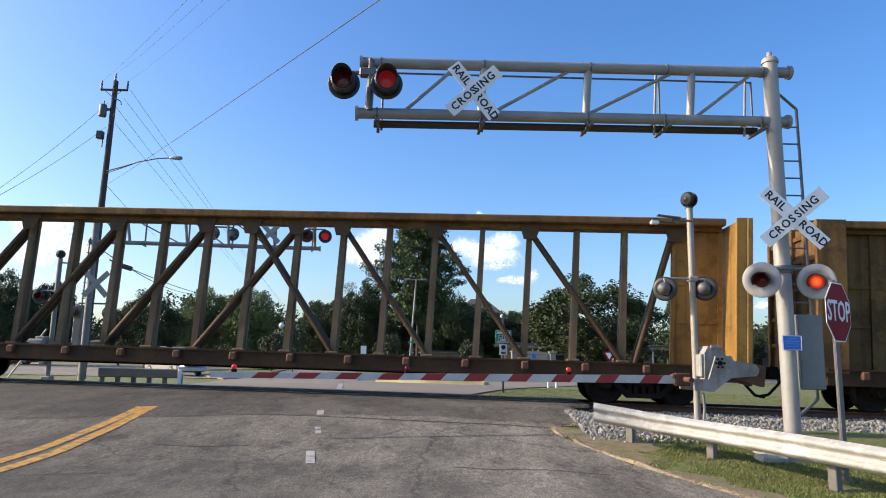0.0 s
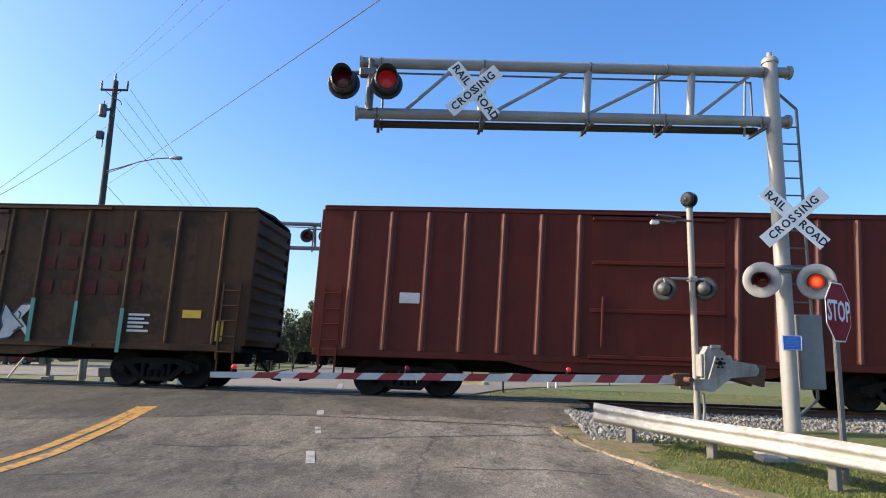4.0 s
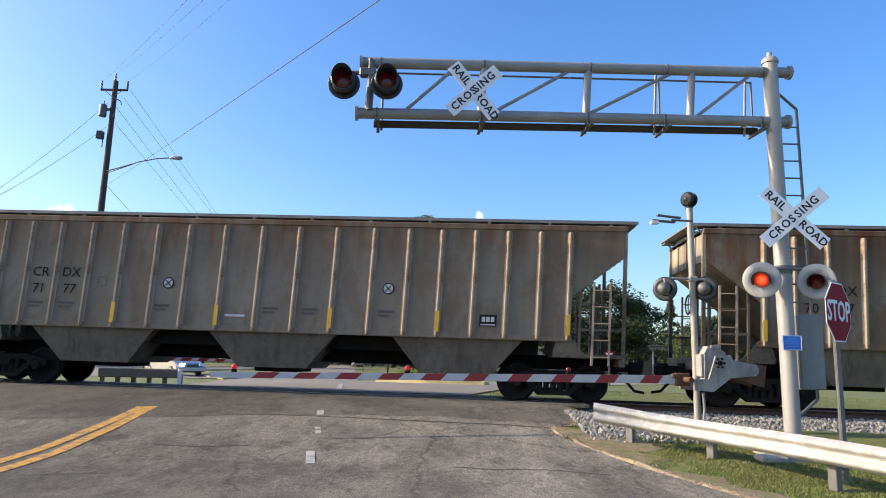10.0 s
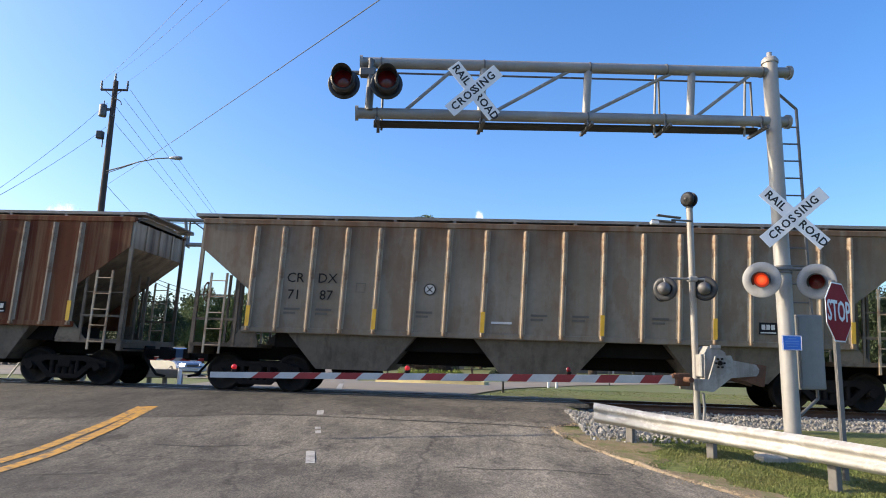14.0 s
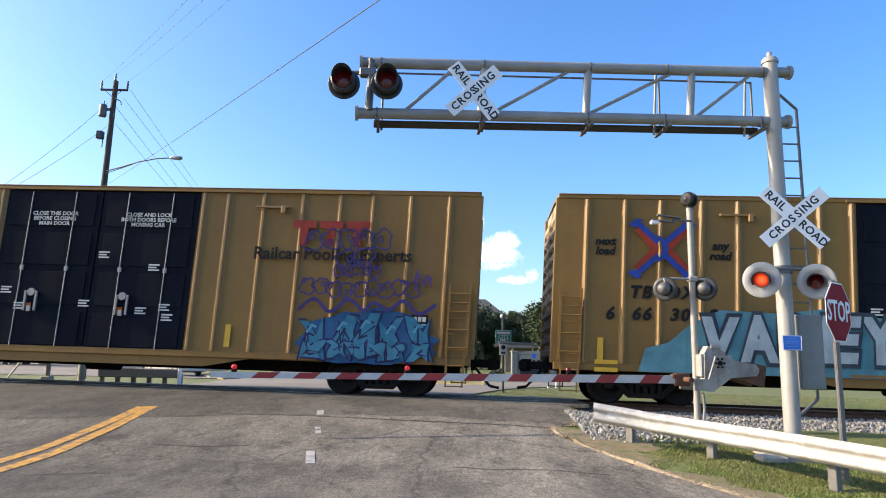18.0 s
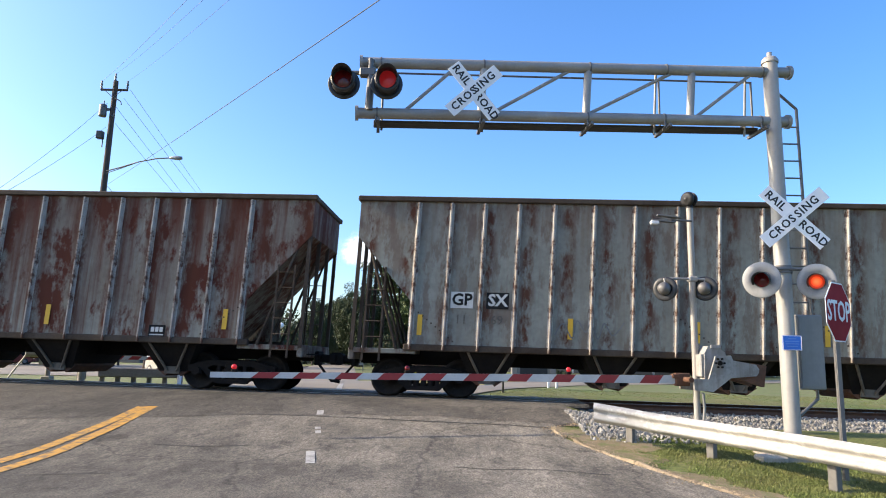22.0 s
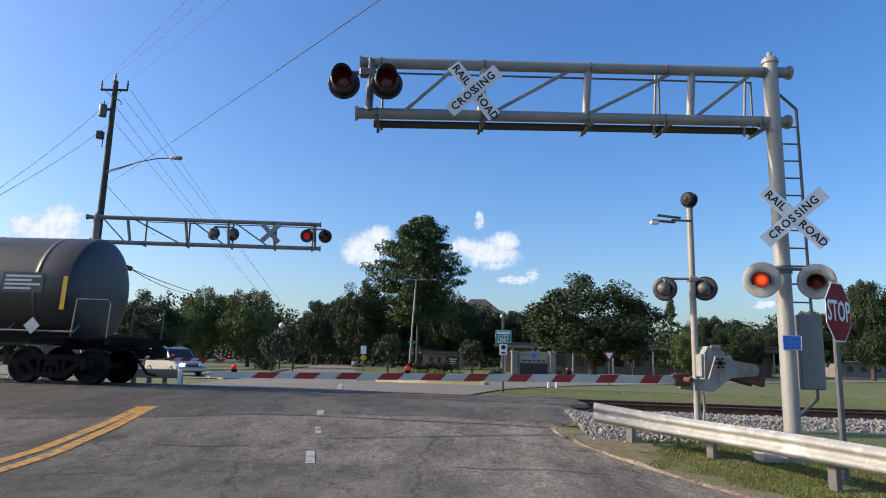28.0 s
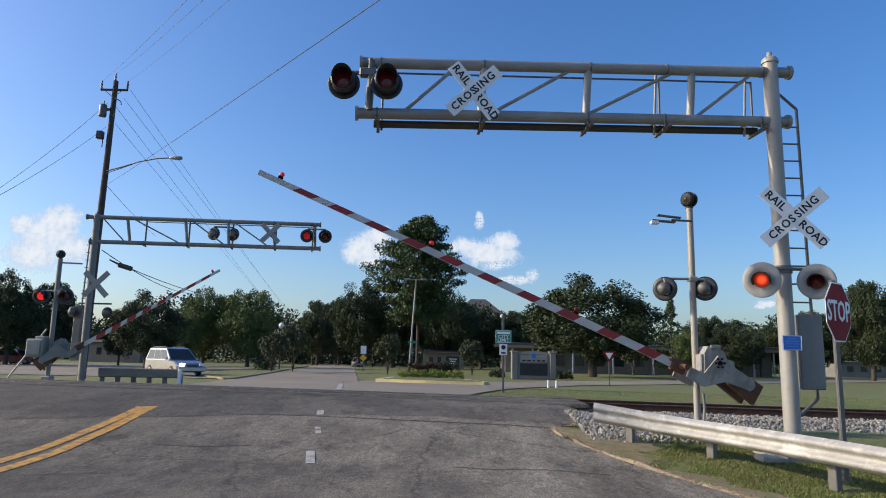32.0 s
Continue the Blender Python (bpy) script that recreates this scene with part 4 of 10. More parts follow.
    rf.add([(0, -W, H - 0.04), (L, -W, H - 0.04), (L, -0.6, H + 0.08), (0, -0.6, H + 0.08), (L, 0.6, H + 0.08), (0, 0.6, H + 0.08), (L, W, H - 0.04), (0, W, H - 0.04)],
           [(0, 1, 2, 3), (3, 2, 4, 5), (5, 4, 6, 7), (0, 3, 5, 7), (1, 6, 4, 2)])
    part("roof", rf, roofm, car)
    wk = Shape()
    for y in (-1.28, 1.28):
        wk.box((L / 2, y, H + 0.10), (L + 0.5, 0.42, 0.075))
        x = 0.4
        while x < L:
            wk.box((x, y, H + 0.02), (0.07, 0.4, 0.12))
            x += 1.5
    for x in (-0.12, L + 0.12):
        wk.box((x, 0, H + 0.12), (0.35, 2.7, 0.035))
        for y in (-1.3, 1.3):
            wk.tube([(x, y, H + 0.08), (x - (0.3 if x > 0 else -0.3), y, H - 0.25)], 0.02, 6)
    part("running_board", wk, WALKWAY, car, "grey grated roof walkway")
    ht = Shape()
    x = 1.2
    while x < L - 1.2:
        ht.box((x, 0, H + 0.13), (1.1, 0.62, 0.1), ch=0.03)
        x += 1.3
    part("roof_hatch", ht, roofm, car)
    posts(car, rib_xs, sill - 0.06, z1 - sill - 0.02, rib_w, rib_d, W, ("hop", number), rib)
    return car, W + 0.012


def open_hopper(number, L, H, label, paint, rib, rib_xs, ex, ez, sill, foot=0.45, bays=5, truck_x=1.9, rib_w=0.12, rib_d=0.10, load=None, vee=0.9, knee=None, chord=None):
    """An open-top hopper with outside posts, sloped ends, outlet chutes and end frames."""
    car = car_empty("open_hopper", number, label)
    running_gear(car, number, L, truck_x)
    W = 1.52
    z1 = H - 0.1
    for ya in (-W, W - 0.03):
        kz = knee or sill
        part("side_sheet", Shape().prism([(ex, sill), (L - ex, sill)] + ([(L - ex, kz)] if knee else []) + [(L - 0.05, ez), (L - 0.05, z1), (0.05, z1), (0.05, ez)] + ([(ex, kz)] if knee else []), ya, ya + 0.03), paint, car)
    sx = ex * (ez - sill) / (ez - knee) if knee else ex
    for x0, sgn in ((0.05, 1), (L - 0.05, -1)):
        en = Shape()
        for d in (0.0, 0.05):
            en.add([(x0 + sgn * d, -W, ez), (x0 + sgn * d, W, ez), (x0 + sgn * d, W, z1), (x0 + sgn * d, -W, z1), (x0 + sgn * (sx + d), -W + 0.04, sill), (x0 + sgn * (sx + d), W - 0.04, sill)], [(0, 1, 2, 3), (4, 5, 1, 0)])
        part("slope_sheet", en, paint, car)
        xe = x0 + sgn * 0.05
        for y in (-W + 0.06, -0.5, 0.5, W - 0.06):
            part("end_post", Shape().box((xe, y, (1.1 + ez + 0.2) / 2), (0.09, 0.08, ez - 0.9)), chord or paint, car)
            part("end_brace", Shape().tube([(xe + sgn * 1.1, y, 1.15), (xe + sgn * 0.25, y, ez - 0.2)], 0.04, 6), chord or paint, car)
        pf = part("end_platform", Shape().box((xe + sgn * ex / 2, 0, 1.1), (ex + 0.1, 2 * W - 0.1, 0.12), ch=0.01), paint, car)
        part("end_sill", Shape().box((xe, 0, 1.02), (0.14, 2 * W - 0.1, 0.3), ch=0.02), paint, pf)
        lm = ladder_mesh(2.3, 0.42, 6, chord or rib, ("open", number))
        part("ladder", lm, chord or rib, car, m=pose(xe + sgn * 0.5, -W - 0.02, 0.85))
        part("ladder", lm, rib, car, m=pose(xe + sgn * 0.5, W + 0.02, 0.85, 0, 0, 180))
    for y in (-W, W):
        part("side_sill", Shape().box((L / 2, y, sill - 0.05), (L - 2 * ex + 0.3, 0.12, 0.16), ch=0.02), chord or rib, car)
        part("top_chord", Shape().box((L / 2, y, H - 0.06), (L + 0.04, 0.16, 0.13), ch=0.02), chord or paint, car)
    for x in (0.06, L - 0.06):
        part("top_chord", Shape().box((x, 0, H - 0.06), (0.14, 2 * W - 0.17, 0.13), ch=0.02), chord or paint, car)
    span = (L - 2 * ex - 0.8) / bays
    for i in range(bays):
        a = ex + 0.4 + i * span
        m2 = a + span / 2
        hs = Shape()
        vs = []
        for z, xa, xb, yy in ((sill - 0.1, m2 - vee, m2 + vee, W - 0.1), (foot, m2 - 0.35, m2 + 0.35, 0.95)):
            vs += [(xa, -yy, z), (xb, -yy, z), (xb, yy, z), (xa, yy, z)]
        hs.add(vs, [(0, 1, 5, 4), (1, 2, 6, 5), (2, 3, 7, 6), (3, 0, 4, 7), (4, 5, 6, 7)])
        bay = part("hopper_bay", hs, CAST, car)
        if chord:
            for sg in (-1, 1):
                part("bay_brace", Shape().tube([(m2 + sg * 0.1, -1.0, foot - 0.02), (m2 + sg * 0.5, -1.42, sill - 0.12)], 0.035, 5).box((m2 + sg * 0.1, -1.0, foot + 0.06), (0.2, 0.06, 0.24)), BAY_GRIME_SHADE, bay)
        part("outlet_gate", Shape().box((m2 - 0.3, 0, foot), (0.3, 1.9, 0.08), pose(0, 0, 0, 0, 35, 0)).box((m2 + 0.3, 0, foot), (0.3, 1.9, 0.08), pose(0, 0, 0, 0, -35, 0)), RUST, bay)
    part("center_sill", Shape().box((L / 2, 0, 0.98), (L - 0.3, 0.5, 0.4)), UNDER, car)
    # inner slope floor, so that the tub is closed below
    fl = Shape()
    fl.add([(0.1, -W + 0.04, ez), (0.1, W - 0.04, ez), (sx, W - 0.04, sill + 0.02), (sx, -W + 0.04, sill + 0.02), (L - sx, W - 0.04, sill + 0.02), (L - sx, -W + 0.04, sill + 0.02)], [(0, 1, 2, 3), (3, 2, 4, 5)])
    part("floor_sheet", fl, CAST, car)
    if load:
        ld = Shape()
        xs = spread(0.3, L - 0.3, 0.35)
        ys = spread(-W + 0.06, W - 0.06, 0.3)
        rng = random.Random(number)
        vs = [(x, y, H - 0.20 + (0.50 * math.exp(-((x - L * 0.52) / 1.6) ** 2) + 0.22 * math.exp(-((x - L * 0.2) / 2) ** 2) + 0.2 * math.exp(-((x - L * 0.8) / 2.5) ** 2)) * (1 - (y / W) ** 2) + rng.uniform(-0.03, 0.03)) for x in xs for y in ys]
        n = len(ys)
        ld.add(vs, [(i * n + j, (i + 1) * n + j, (i + 1) * n + j + 1, i * n + j + 1) for i in range(len(xs) - 1) for j in range(n - 1)])
        tagged(part("load", ld, load, car, "heap of loose gravel"), kind="stuff")
    posts(car, rib_xs, sill - 0.1, z1 - sill + 0.05, rib_w, rib_d, W, ("open", number), rib)
    return car, W + 0.018


def tank_car(number, L, label, paint, R, zc, dome_x, truck_x=1.7, xin=0.7, xout=None, dish=0.5):
    """A tank car: shell with dished heads, saddles, dome, ladders, platform with rails, side sills."""
    car = car_empty("tank_car", number, label)
    running_gear(car, number, L, truck_x)
    sh = Shape()
    m = pose(0, 0, zc, 0, 90, 0)
    a, b = xin, L - (xin if xout is None else xout)
    prof = [(0.0, a - 0.0)]
    for k in range(1, 11):
        t = k / 10 * math.pi / 2
        prof.append((R * math.sin(t), a + dish * (1 - math.cos(t))))
    for x in spread(a + 1.2, b - 1.2, (b - a - 2.4) / 4):
        prof += [(R, x - 0.12), (R, x - 0.03), (R + 0.006, x - 0.02), (R + 0.006, x + 0.02), (R, x + 0.03), (R, x + 0.12)]
    for k in range(10, 0, -1):
        t = k / 10 * math.pi / 2
        prof.append((R * math.sin(t), b - dish * (1 - math.cos(t))))
    prof.append((0.0, b))
    sh.lathe(prof, m, 40)
    part("tank_shell", sh, paint, car)
    for x in (a + 0.9, b - 0.9):
        s2 = Shape()
        s2.prism([(x - 0.45, 1.0), (x + 0.45, 1.0), (x + 0.4, zc - R * 0.72), (x - 0.4, zc - R * 0.72)], -1.1, 1.1)
        part("saddle", s2, UNDER, car)
    for x0, sgn in ((0.0, 1), (L, -1)):
        part("stub_sill", Shape().box((x0 + sgn * 1.0, 0, 1.05), (2.0, 0.6, 0.35)), UNDER, car)
        part("end_sill", Shape().box((x0 + sgn * 0.1, 0, 1.12), (0.18, 2.9, 0.22), ch=0.02), UNDER, car)
        for y in (-1.4, 1.4):
            part("side_sill", Shape().box((x0 + sgn * 1.0, y, 1.2), (2.0, 0.12, 0.08)), UNDER, car)
    rl = Shape()
    for y in (-1.46, 1.46):
        rl.cyl((a, y, 1.32), (b, y, 1.32), 0.03, seg=8)
        for x in spread(a, b, 2.0):
            rl.cyl((x, y, 1.32), (x, y * 0.85, 1.5), 0.02, seg=6)
        for x0, sgn in ((0.12, 1), (L - 0.12, -1)):
            rl.tube([(x0, y, 1.2), (x0, y, 2.05), (x0 + sgn * 0.08, y, 2.15), (x0 + sgn * 0.9, y, 2.15), (x0 + sgn * 0.95, y, 1.2)], 0.022, 6)
    part("handrail", rl, GALV_DARK, car)
    dm = Shape()
    dm.cyl((dome_x + 0.55, 0, zc + R - 0.05), (dome_x + 0.55, 0, zc + R + 0.42), 0.3, seg=18)
    dm.cyl((dome_x + 0.55, 0, zc + R + 0.42), (dome_x + 0.55, 0, zc + R + 0.48), 0.34, seg=18)
    part("dome", dm, paint, car)
    pl = Shape()
    pl.box((dome_x, 0, zc + R + 0.04), (2.3, 2.2, 0.05))
    part("platform", pl, UNDER, car)
    hr = Shape()
    for y in (-1.05, 1.05):
        for x0, x1 in ((-1.1, -0.55), (0.1, 1.1)):
            hr.tube([(dome_x + x0, y, zc + R + 0.05), (dome_x + x0, y, zc + R + 0.85), (dome_x + x0 + 0.08, y, zc + R + 0.92), (dome_x + x1 - 0.08, y, zc + R + 0.92), (dome_x + x1, y, zc + R + 0.85), (dome_x + x1, y, zc + R + 0.05)], 0.025, 6)
    part("safety_rail", hr, UNDER, car)
    for sgn in (-1, 1):
        ld = Shape()
        pts = []
        for k in range(9):
            t = radians(20 + k * 17)
            pts.append((math.sin(t) if t < math.pi / 2 else 1.0, math.cos(t)))
        zz = [(sgn * (R * min(1.0, math.sin(radians(a2))) + 0.08 if a2 < 90 else R + 0.08), zc + (R * math.cos(radians(a2)) if a2 < 90 else -(a2 - 90) / 90 * (zc - 1.0))) for a2 in (22, 40, 60, 80, 100, 125, 150, 180)]
        for dx in (-0.22, 0.22):
            ld.tube([(dome_x - 0.65 + dx, y, z) for y, z in zz], 0.022, 6)
        for (y, z), (y2, z2) in zip(zz, zz[1:]):
            ld.cyl((dome_x - 0.87, (y + y2) / 2, (z + z2) / 2), (dome_x - 0.43, (y + y2) / 2, (z + z2) / 2), 0.016, seg=6)
        part("ladder", ld, UNDER, car)
    return car, R


def centerbeam(number, L, label, paint, dark, style, spine):
    """A centre-beam flat car: deck, a truss spine with a wide top chord, end panels and ribbed bulkheads."""
    car = car_empty("centerbeam_flat_car", number, label)
    running_gear(car, number, L, 2.4)
    H, HB = 4.78, 4.60
    part("deck", Shape().box((L / 2, 0, 0.90), (L - 0.4, 2.7, 0.12), ch=0.02), dark, car)
    for y in (-1.36, 1.36):
        sl = part("side_sill", Shape().box((L / 2, y, 0.80), (L - 0.3, 0.1, 0.38), ch=0.02), dark, car)
        part("sill_flange", Shape().box((L / 2, y * 1.03, 0.985), (L - 0.3, 0.14, 0.04)), dark, sl)
    wme = Shape().box((0, 0, 0), (0.18, 0.14, 0.2), ch=0.03).mesh("winch", RUST)
    for x in spread(1.0, L - 1.0, 1.45):
        part("winch", wme, RUST, car, m=pose(x, -1.46, 0.86))
        part("winch", wme, RUST, car, m=pose(x, 1.46, 0.86))
    part("center_sill", Shape().box((L / 2, 0, 0.75), (L - 1.0, 0.6, 0.4)), UNDER, car)
    part("top_chord", Shape().box((L / 2, 0, H - 0.10), (L - 0.5, 0.95, 0.2), ch=0.03).box((L / 2, 0, H - 0.25), (L - 0.6, 0.5, 0.12)), paint, car)
    for x0, sgn in ((0.3, 1), (L - 0.3, -1)):
        pan = spine[0] - 0.3 if sgn > 0 else L - 0.3 - spine[1]
        pz, ph = (0.95 + H - 0.2) / 2, H - 1.15
        # the right panel carries its sunlight as a brighter paint
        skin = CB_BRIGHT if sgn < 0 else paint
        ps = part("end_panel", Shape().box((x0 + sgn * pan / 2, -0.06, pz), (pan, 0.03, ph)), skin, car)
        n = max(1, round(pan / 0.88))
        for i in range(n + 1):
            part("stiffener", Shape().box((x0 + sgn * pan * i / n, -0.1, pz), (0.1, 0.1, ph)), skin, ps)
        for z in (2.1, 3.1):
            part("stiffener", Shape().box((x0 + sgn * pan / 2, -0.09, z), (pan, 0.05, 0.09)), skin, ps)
        xb = 0.12 if sgn > 0 else L - 0.12
        # right bulkheads get their shade, or the truss car its sun, by paint
        end = paint if sgn > 0 else CB_SHADED if style != "truss" else CB_BRIGHT
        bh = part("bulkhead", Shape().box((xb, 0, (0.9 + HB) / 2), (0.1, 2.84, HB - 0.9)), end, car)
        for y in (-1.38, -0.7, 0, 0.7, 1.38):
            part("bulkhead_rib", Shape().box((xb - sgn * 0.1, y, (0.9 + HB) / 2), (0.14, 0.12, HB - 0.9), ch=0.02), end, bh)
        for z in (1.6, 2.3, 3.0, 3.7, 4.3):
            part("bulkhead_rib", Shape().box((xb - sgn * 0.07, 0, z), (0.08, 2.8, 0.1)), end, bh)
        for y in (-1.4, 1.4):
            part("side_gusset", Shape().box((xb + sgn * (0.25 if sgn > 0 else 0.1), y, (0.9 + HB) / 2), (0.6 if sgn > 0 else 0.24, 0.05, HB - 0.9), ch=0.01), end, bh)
    # the spine: tapered posts and diagonals
    a, b = spine
    n = 17 if style == "truss" else 13
    st = (b - a) / n
    w = 0.14 if style == "truss" else 0.15
    for i in range(1, n):
        x = a + i * st
        p = Shape()
        for sgn in (-1, 1):
            p.add([(x - w * 0.62, sgn * 0.17, 0.94), (x + w * 0.62, sgn * 0.17, 0.94), (x + w * 0.62, sgn * 0.05, 0.94), (x - w * 0.62, sgn * 0.05, 0.94),
                   (x - w / 2, sgn * 0.14, H - 0.2), (x + w / 2, sgn * 0.14, H - 0.2), (x + w / 2, sgn * 0.04, H - 0.2), (x - w / 2, sgn * 0.04, H - 0.2)],
                  [(0, 1, 5, 4), (1, 2, 6, 5), (2, 3, 7, 6), (3, 0, 4, 7)])
            p.box((x, sgn * 0.2, 1.0), (w + 0.18, 0.16, 0.12), ch=0.02)
        part("spine_post", p, CB_PALE if style == "truss" else CB_MID, car)
    if style == "truss":
        picks = [(k, k + 2) for k in (8, 10, 12, 14)] + [(k, k - 2) for k in (9, 7, 5, 3)] + [(n, n - 0.75), (0, 0.75)]
        r = 0.085
    else:
        picks = [(0.35, 3.1), (n - 0.35, n - 3.1), (3.45, 5.9), (n - 3.45, n - 5.9)]
        r = 0.04
    for top, bot in picks:
        x0, x1 = a + top * st, a + bot * st
        for sgn in (-1, 1):
            part("diagonal_brace", Shape().tube([(x0, sgn * 0.1, H - 0.35), (x1, sgn * 0.14, 1.0)], r, 4 if style == "truss" else 6), CB_MID, car)
        if style != "truss":
            u = 1 if bot > top else -1
            part("brace_eye", Shape().prism([(x0 - u * 0.3, H - 0.25), (x0 + u * 0.1, H - 0.25), (x0 + u * 0.42, H - 0.62), (x0 + u * 0.30, H - 0.80), (x0 - u * 0.05, H - 0.66), (x0 - u * 0.3, H - 0.62)], -0.2, -0.12), CB_MID, car)
        if style == "truss":
            part("gusset", Shape().prism([(x0 - 0.3, H - 0.2), (x0 + 0.3, H - 0.2), (x0 + 0.16, H - 0.62), (x0 - 0.16, H - 0.62)], -0.29, -0.26), CB_MID, car)
    return car, 1.43

# Paints of the cars
def coat(name, c1, c2, *rest, **kw):
    """A car's paint, with all its tones scaled darker and warmer."""
    dull = lambda c: (c[0] * 0.80, c[1] * 0.72, c[2] * 0.62)
    for k in ("streak", "patch", "top"):
        if k in kw:
            kw[k] = dull(kw[k])
    return mat(name, dull(c1), dull(c2), *rest, **kw)


CREAM = coat("hopper_cream", (0.31, 0.295, 0.265), (0.235, 0.215, 0.18), 0.5, 0.65, fine=0.2, top=(0.14, 0.06, 0.026), top_range=(2.7, 4.5), patch=(0.19, 0.11, 0.06), patch_amt=0.4, patch_scale=0.9, patch_stretch=(1.4, 1.4, 0.6), streak=(0.24, 0.18, 0.12), streak_amt=0.35, spec=0.2)
# Hopper ends: sunlit top and shaded, grimy lower part put into the colour
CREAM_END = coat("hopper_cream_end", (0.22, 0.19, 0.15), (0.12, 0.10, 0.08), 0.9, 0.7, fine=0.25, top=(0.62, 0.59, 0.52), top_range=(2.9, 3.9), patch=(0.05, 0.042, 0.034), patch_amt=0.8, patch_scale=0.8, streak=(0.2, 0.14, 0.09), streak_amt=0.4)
CREAM_RIB = coat("hopper_cream_rib", (0.50, 0.47, 0.41), (0.40, 0.35, 0.27), 1.5, 0.6, fine=0.2, streak=(0.28, 0.15, 0.07), streak_amt=0.6, top=(0.22, 0.08, 0.03), top_range=(2.2, 4.2), patch=(0.2, 0.09, 0.04), patch_amt=0.6, patch_scale=1.6)
CREAM_RUSTY = coat("hopper_cream_rusty", (0.31, 0.30, 0.265), (0.22, 0.205, 0.165), 0.5, 0.7, fine=0.25, top=(0.13, 0.05, 0.02), top_range=(2.3, 4.0), patch=(0.17, 0.08, 0.035), patch_amt=0.6, patch_scale=0.6, patch_stretch=(1.2, 1.2, 0.6), streak=(0.18, 0.10, 0.05), streak_amt=0.35, spec=0.2)
RUST_STRIPE = coat("hopper_rust_stripe", (0.10, 0.024, 0.012), (0.20, 0.075, 0.038), 0.55, 0.8, fine=0.2, streak=(0.34, 0.26, 0.16), streak_amt=0.5, stretch=(1.0, 1.0, 0.08), spec=0.2)
GREY_HOPPER = coat("hopper_grey_brown", (0.225, 0.218, 0.21), (0.155, 0.143, 0.13), 0.5, 0.7, fine=0.25, patch=(0.12, 0.045, 0.024), patch_amt=0.5, patch_scale=0.7, patch_stretch=(1.5, 1.5, 0.5), top=(0.11, 0.038, 0.019), top_range=(1.9, 3.9), streak=(0.13, 0.09, 0.07), streak_amt=0.6, spec=0.2)
GREY_RIB = coat("hopper_grey_rib", (0.40, 0.36, 0.30), (0.31, 0.20, 0.12), 1.2, 0.65, fine=0.15, streak=(0.24, 0.11, 0.05), streak_amt=0.7)
RED_HOPPER = coat("hopper_oxide_red", (0.13, 0.042, 0.036), (0.07, 0.034, 0.042), 0.35, 0.6, fine=0.2, streak=(0.04, 0.025, 0.027), streak_amt=0.7, patch=(0.045, 0.025, 0.028), patch_amt=0.6, patch_scale=0.45, patch_stretch=(1.3, 1.3, 0.5), spec=0.2)
RED_RIB = coat("hopper_red_rib", (0.24, 0.085, 0.05), (0.17, 0.055, 0.038), 1.5, 0.6, fine=0.2)
COAL_GREY = coat("open_hopper_grey", (0.345, 0.39, 0.39), (0.265, 0.29, 0.285), 0.6, 0.75, fine=0.3, streak=(0.2, 0.15, 0.11), streak_amt=0.35, patch=(0.12, 0.05, 0.03), patch_amt=0.45, patch_scale=1.6, patch_stretch=(1.6, 1.6, 0.5), top=(0.11, 0.045, 0.025), top_range=(3.4, 5.6), seam=(1.36, 0.98, (0.085, 0.028, 0.014)), spec=0.25)
COAL_RUST = coat("open_hopper_rusted", (0.36, 0.39, 0.385), (0.27, 0.275, 0.26), 0.6, 0.8, seam=(1.36, 0.98, (0.08, 0.026, 0.014)), fine=0.3, streak=(0.13, 0.042, 0.025), streak_amt=0.8, patch=(0.10, 0.024, 0.014), patch_amt=0.97, patch_scale=1.0, patch_stretch=(1.25, 1.25, 0.6), top=(0.10, 0.026, 0.015), top_range=(1.6, 4.6), spec=0.2)
COAL_RIB = coat("open_hopper_rib", (0.58, 0.62, 0.66), (0.40, 0.40, 0.39), 2.2, 0.7, fine=0.4, streak=(0.13, 0.05, 0.025), streak_amt=0.5, patch=(0.075, 0.028, 0.015), patch_amt=0.95, patch_scale=3.2, patch_stretch=(1, 1, 0.7))
COAL_CHORD = coat("open_hopper_chord", (0.10, 0.085, 0.075), (0.06, 0.045, 0.035), 1.5, 0.75, fine=0.3, spec=0.2)
BLACK_HOPPER = coat("open_hopper_black", (0.019, 0.020, 0.029), (0.028, 0.029, 0.040), 0.5, 0.75, fine=0.2, streak=(0.042, 0.034, 0.034), streak_amt=0.35, spec=0.1)
BLACK_RIB = coat("open_hopper_black_rib", (0.045, 0.042, 0.048), (0.09, 0.065, 0.055), 1.4, 0.6, fine=0.3, spec=0.2)
BROWN_BOX = coat("boxcar_brown", (0.10, 0.058, 0.03), (0.075, 0.04, 0.024), 0.45, 0.7, fine=0.2, streak=(0.05, 0.03, 0.02), streak_amt=0.6, patch=(0.035, 0.022, 0.017), patch_amt=0.75, patch_scale=0.8, spec=0.2)
BROWN_DOOR = coat("boxcar_brown_door", (0.11, 0.06, 0.055), (0.085, 0.048, 0.045), 0.6, 0.7, fine=0.2, streak=(0.05, 0.03, 0.025), streak_amt=0.5, spec=0.2)
RED_BOX = coat("boxcar_red", (0.145, 0.028, 0.02), (0.11, 0.024, 0.019), 0.45, 0.6, fine=0.15, streak=(0.07, 0.022, 0.018), streak_amt=0.5, spec=0.2)
RED_BOX_RIB = coat("boxcar_red_rib", (0.16, 0.034, 0.023), (0.13, 0.03, 0.021), 1.2, 0.6, fine=0.2, streak=(0.25, 0.1, 0.05), streak_amt=0.4)
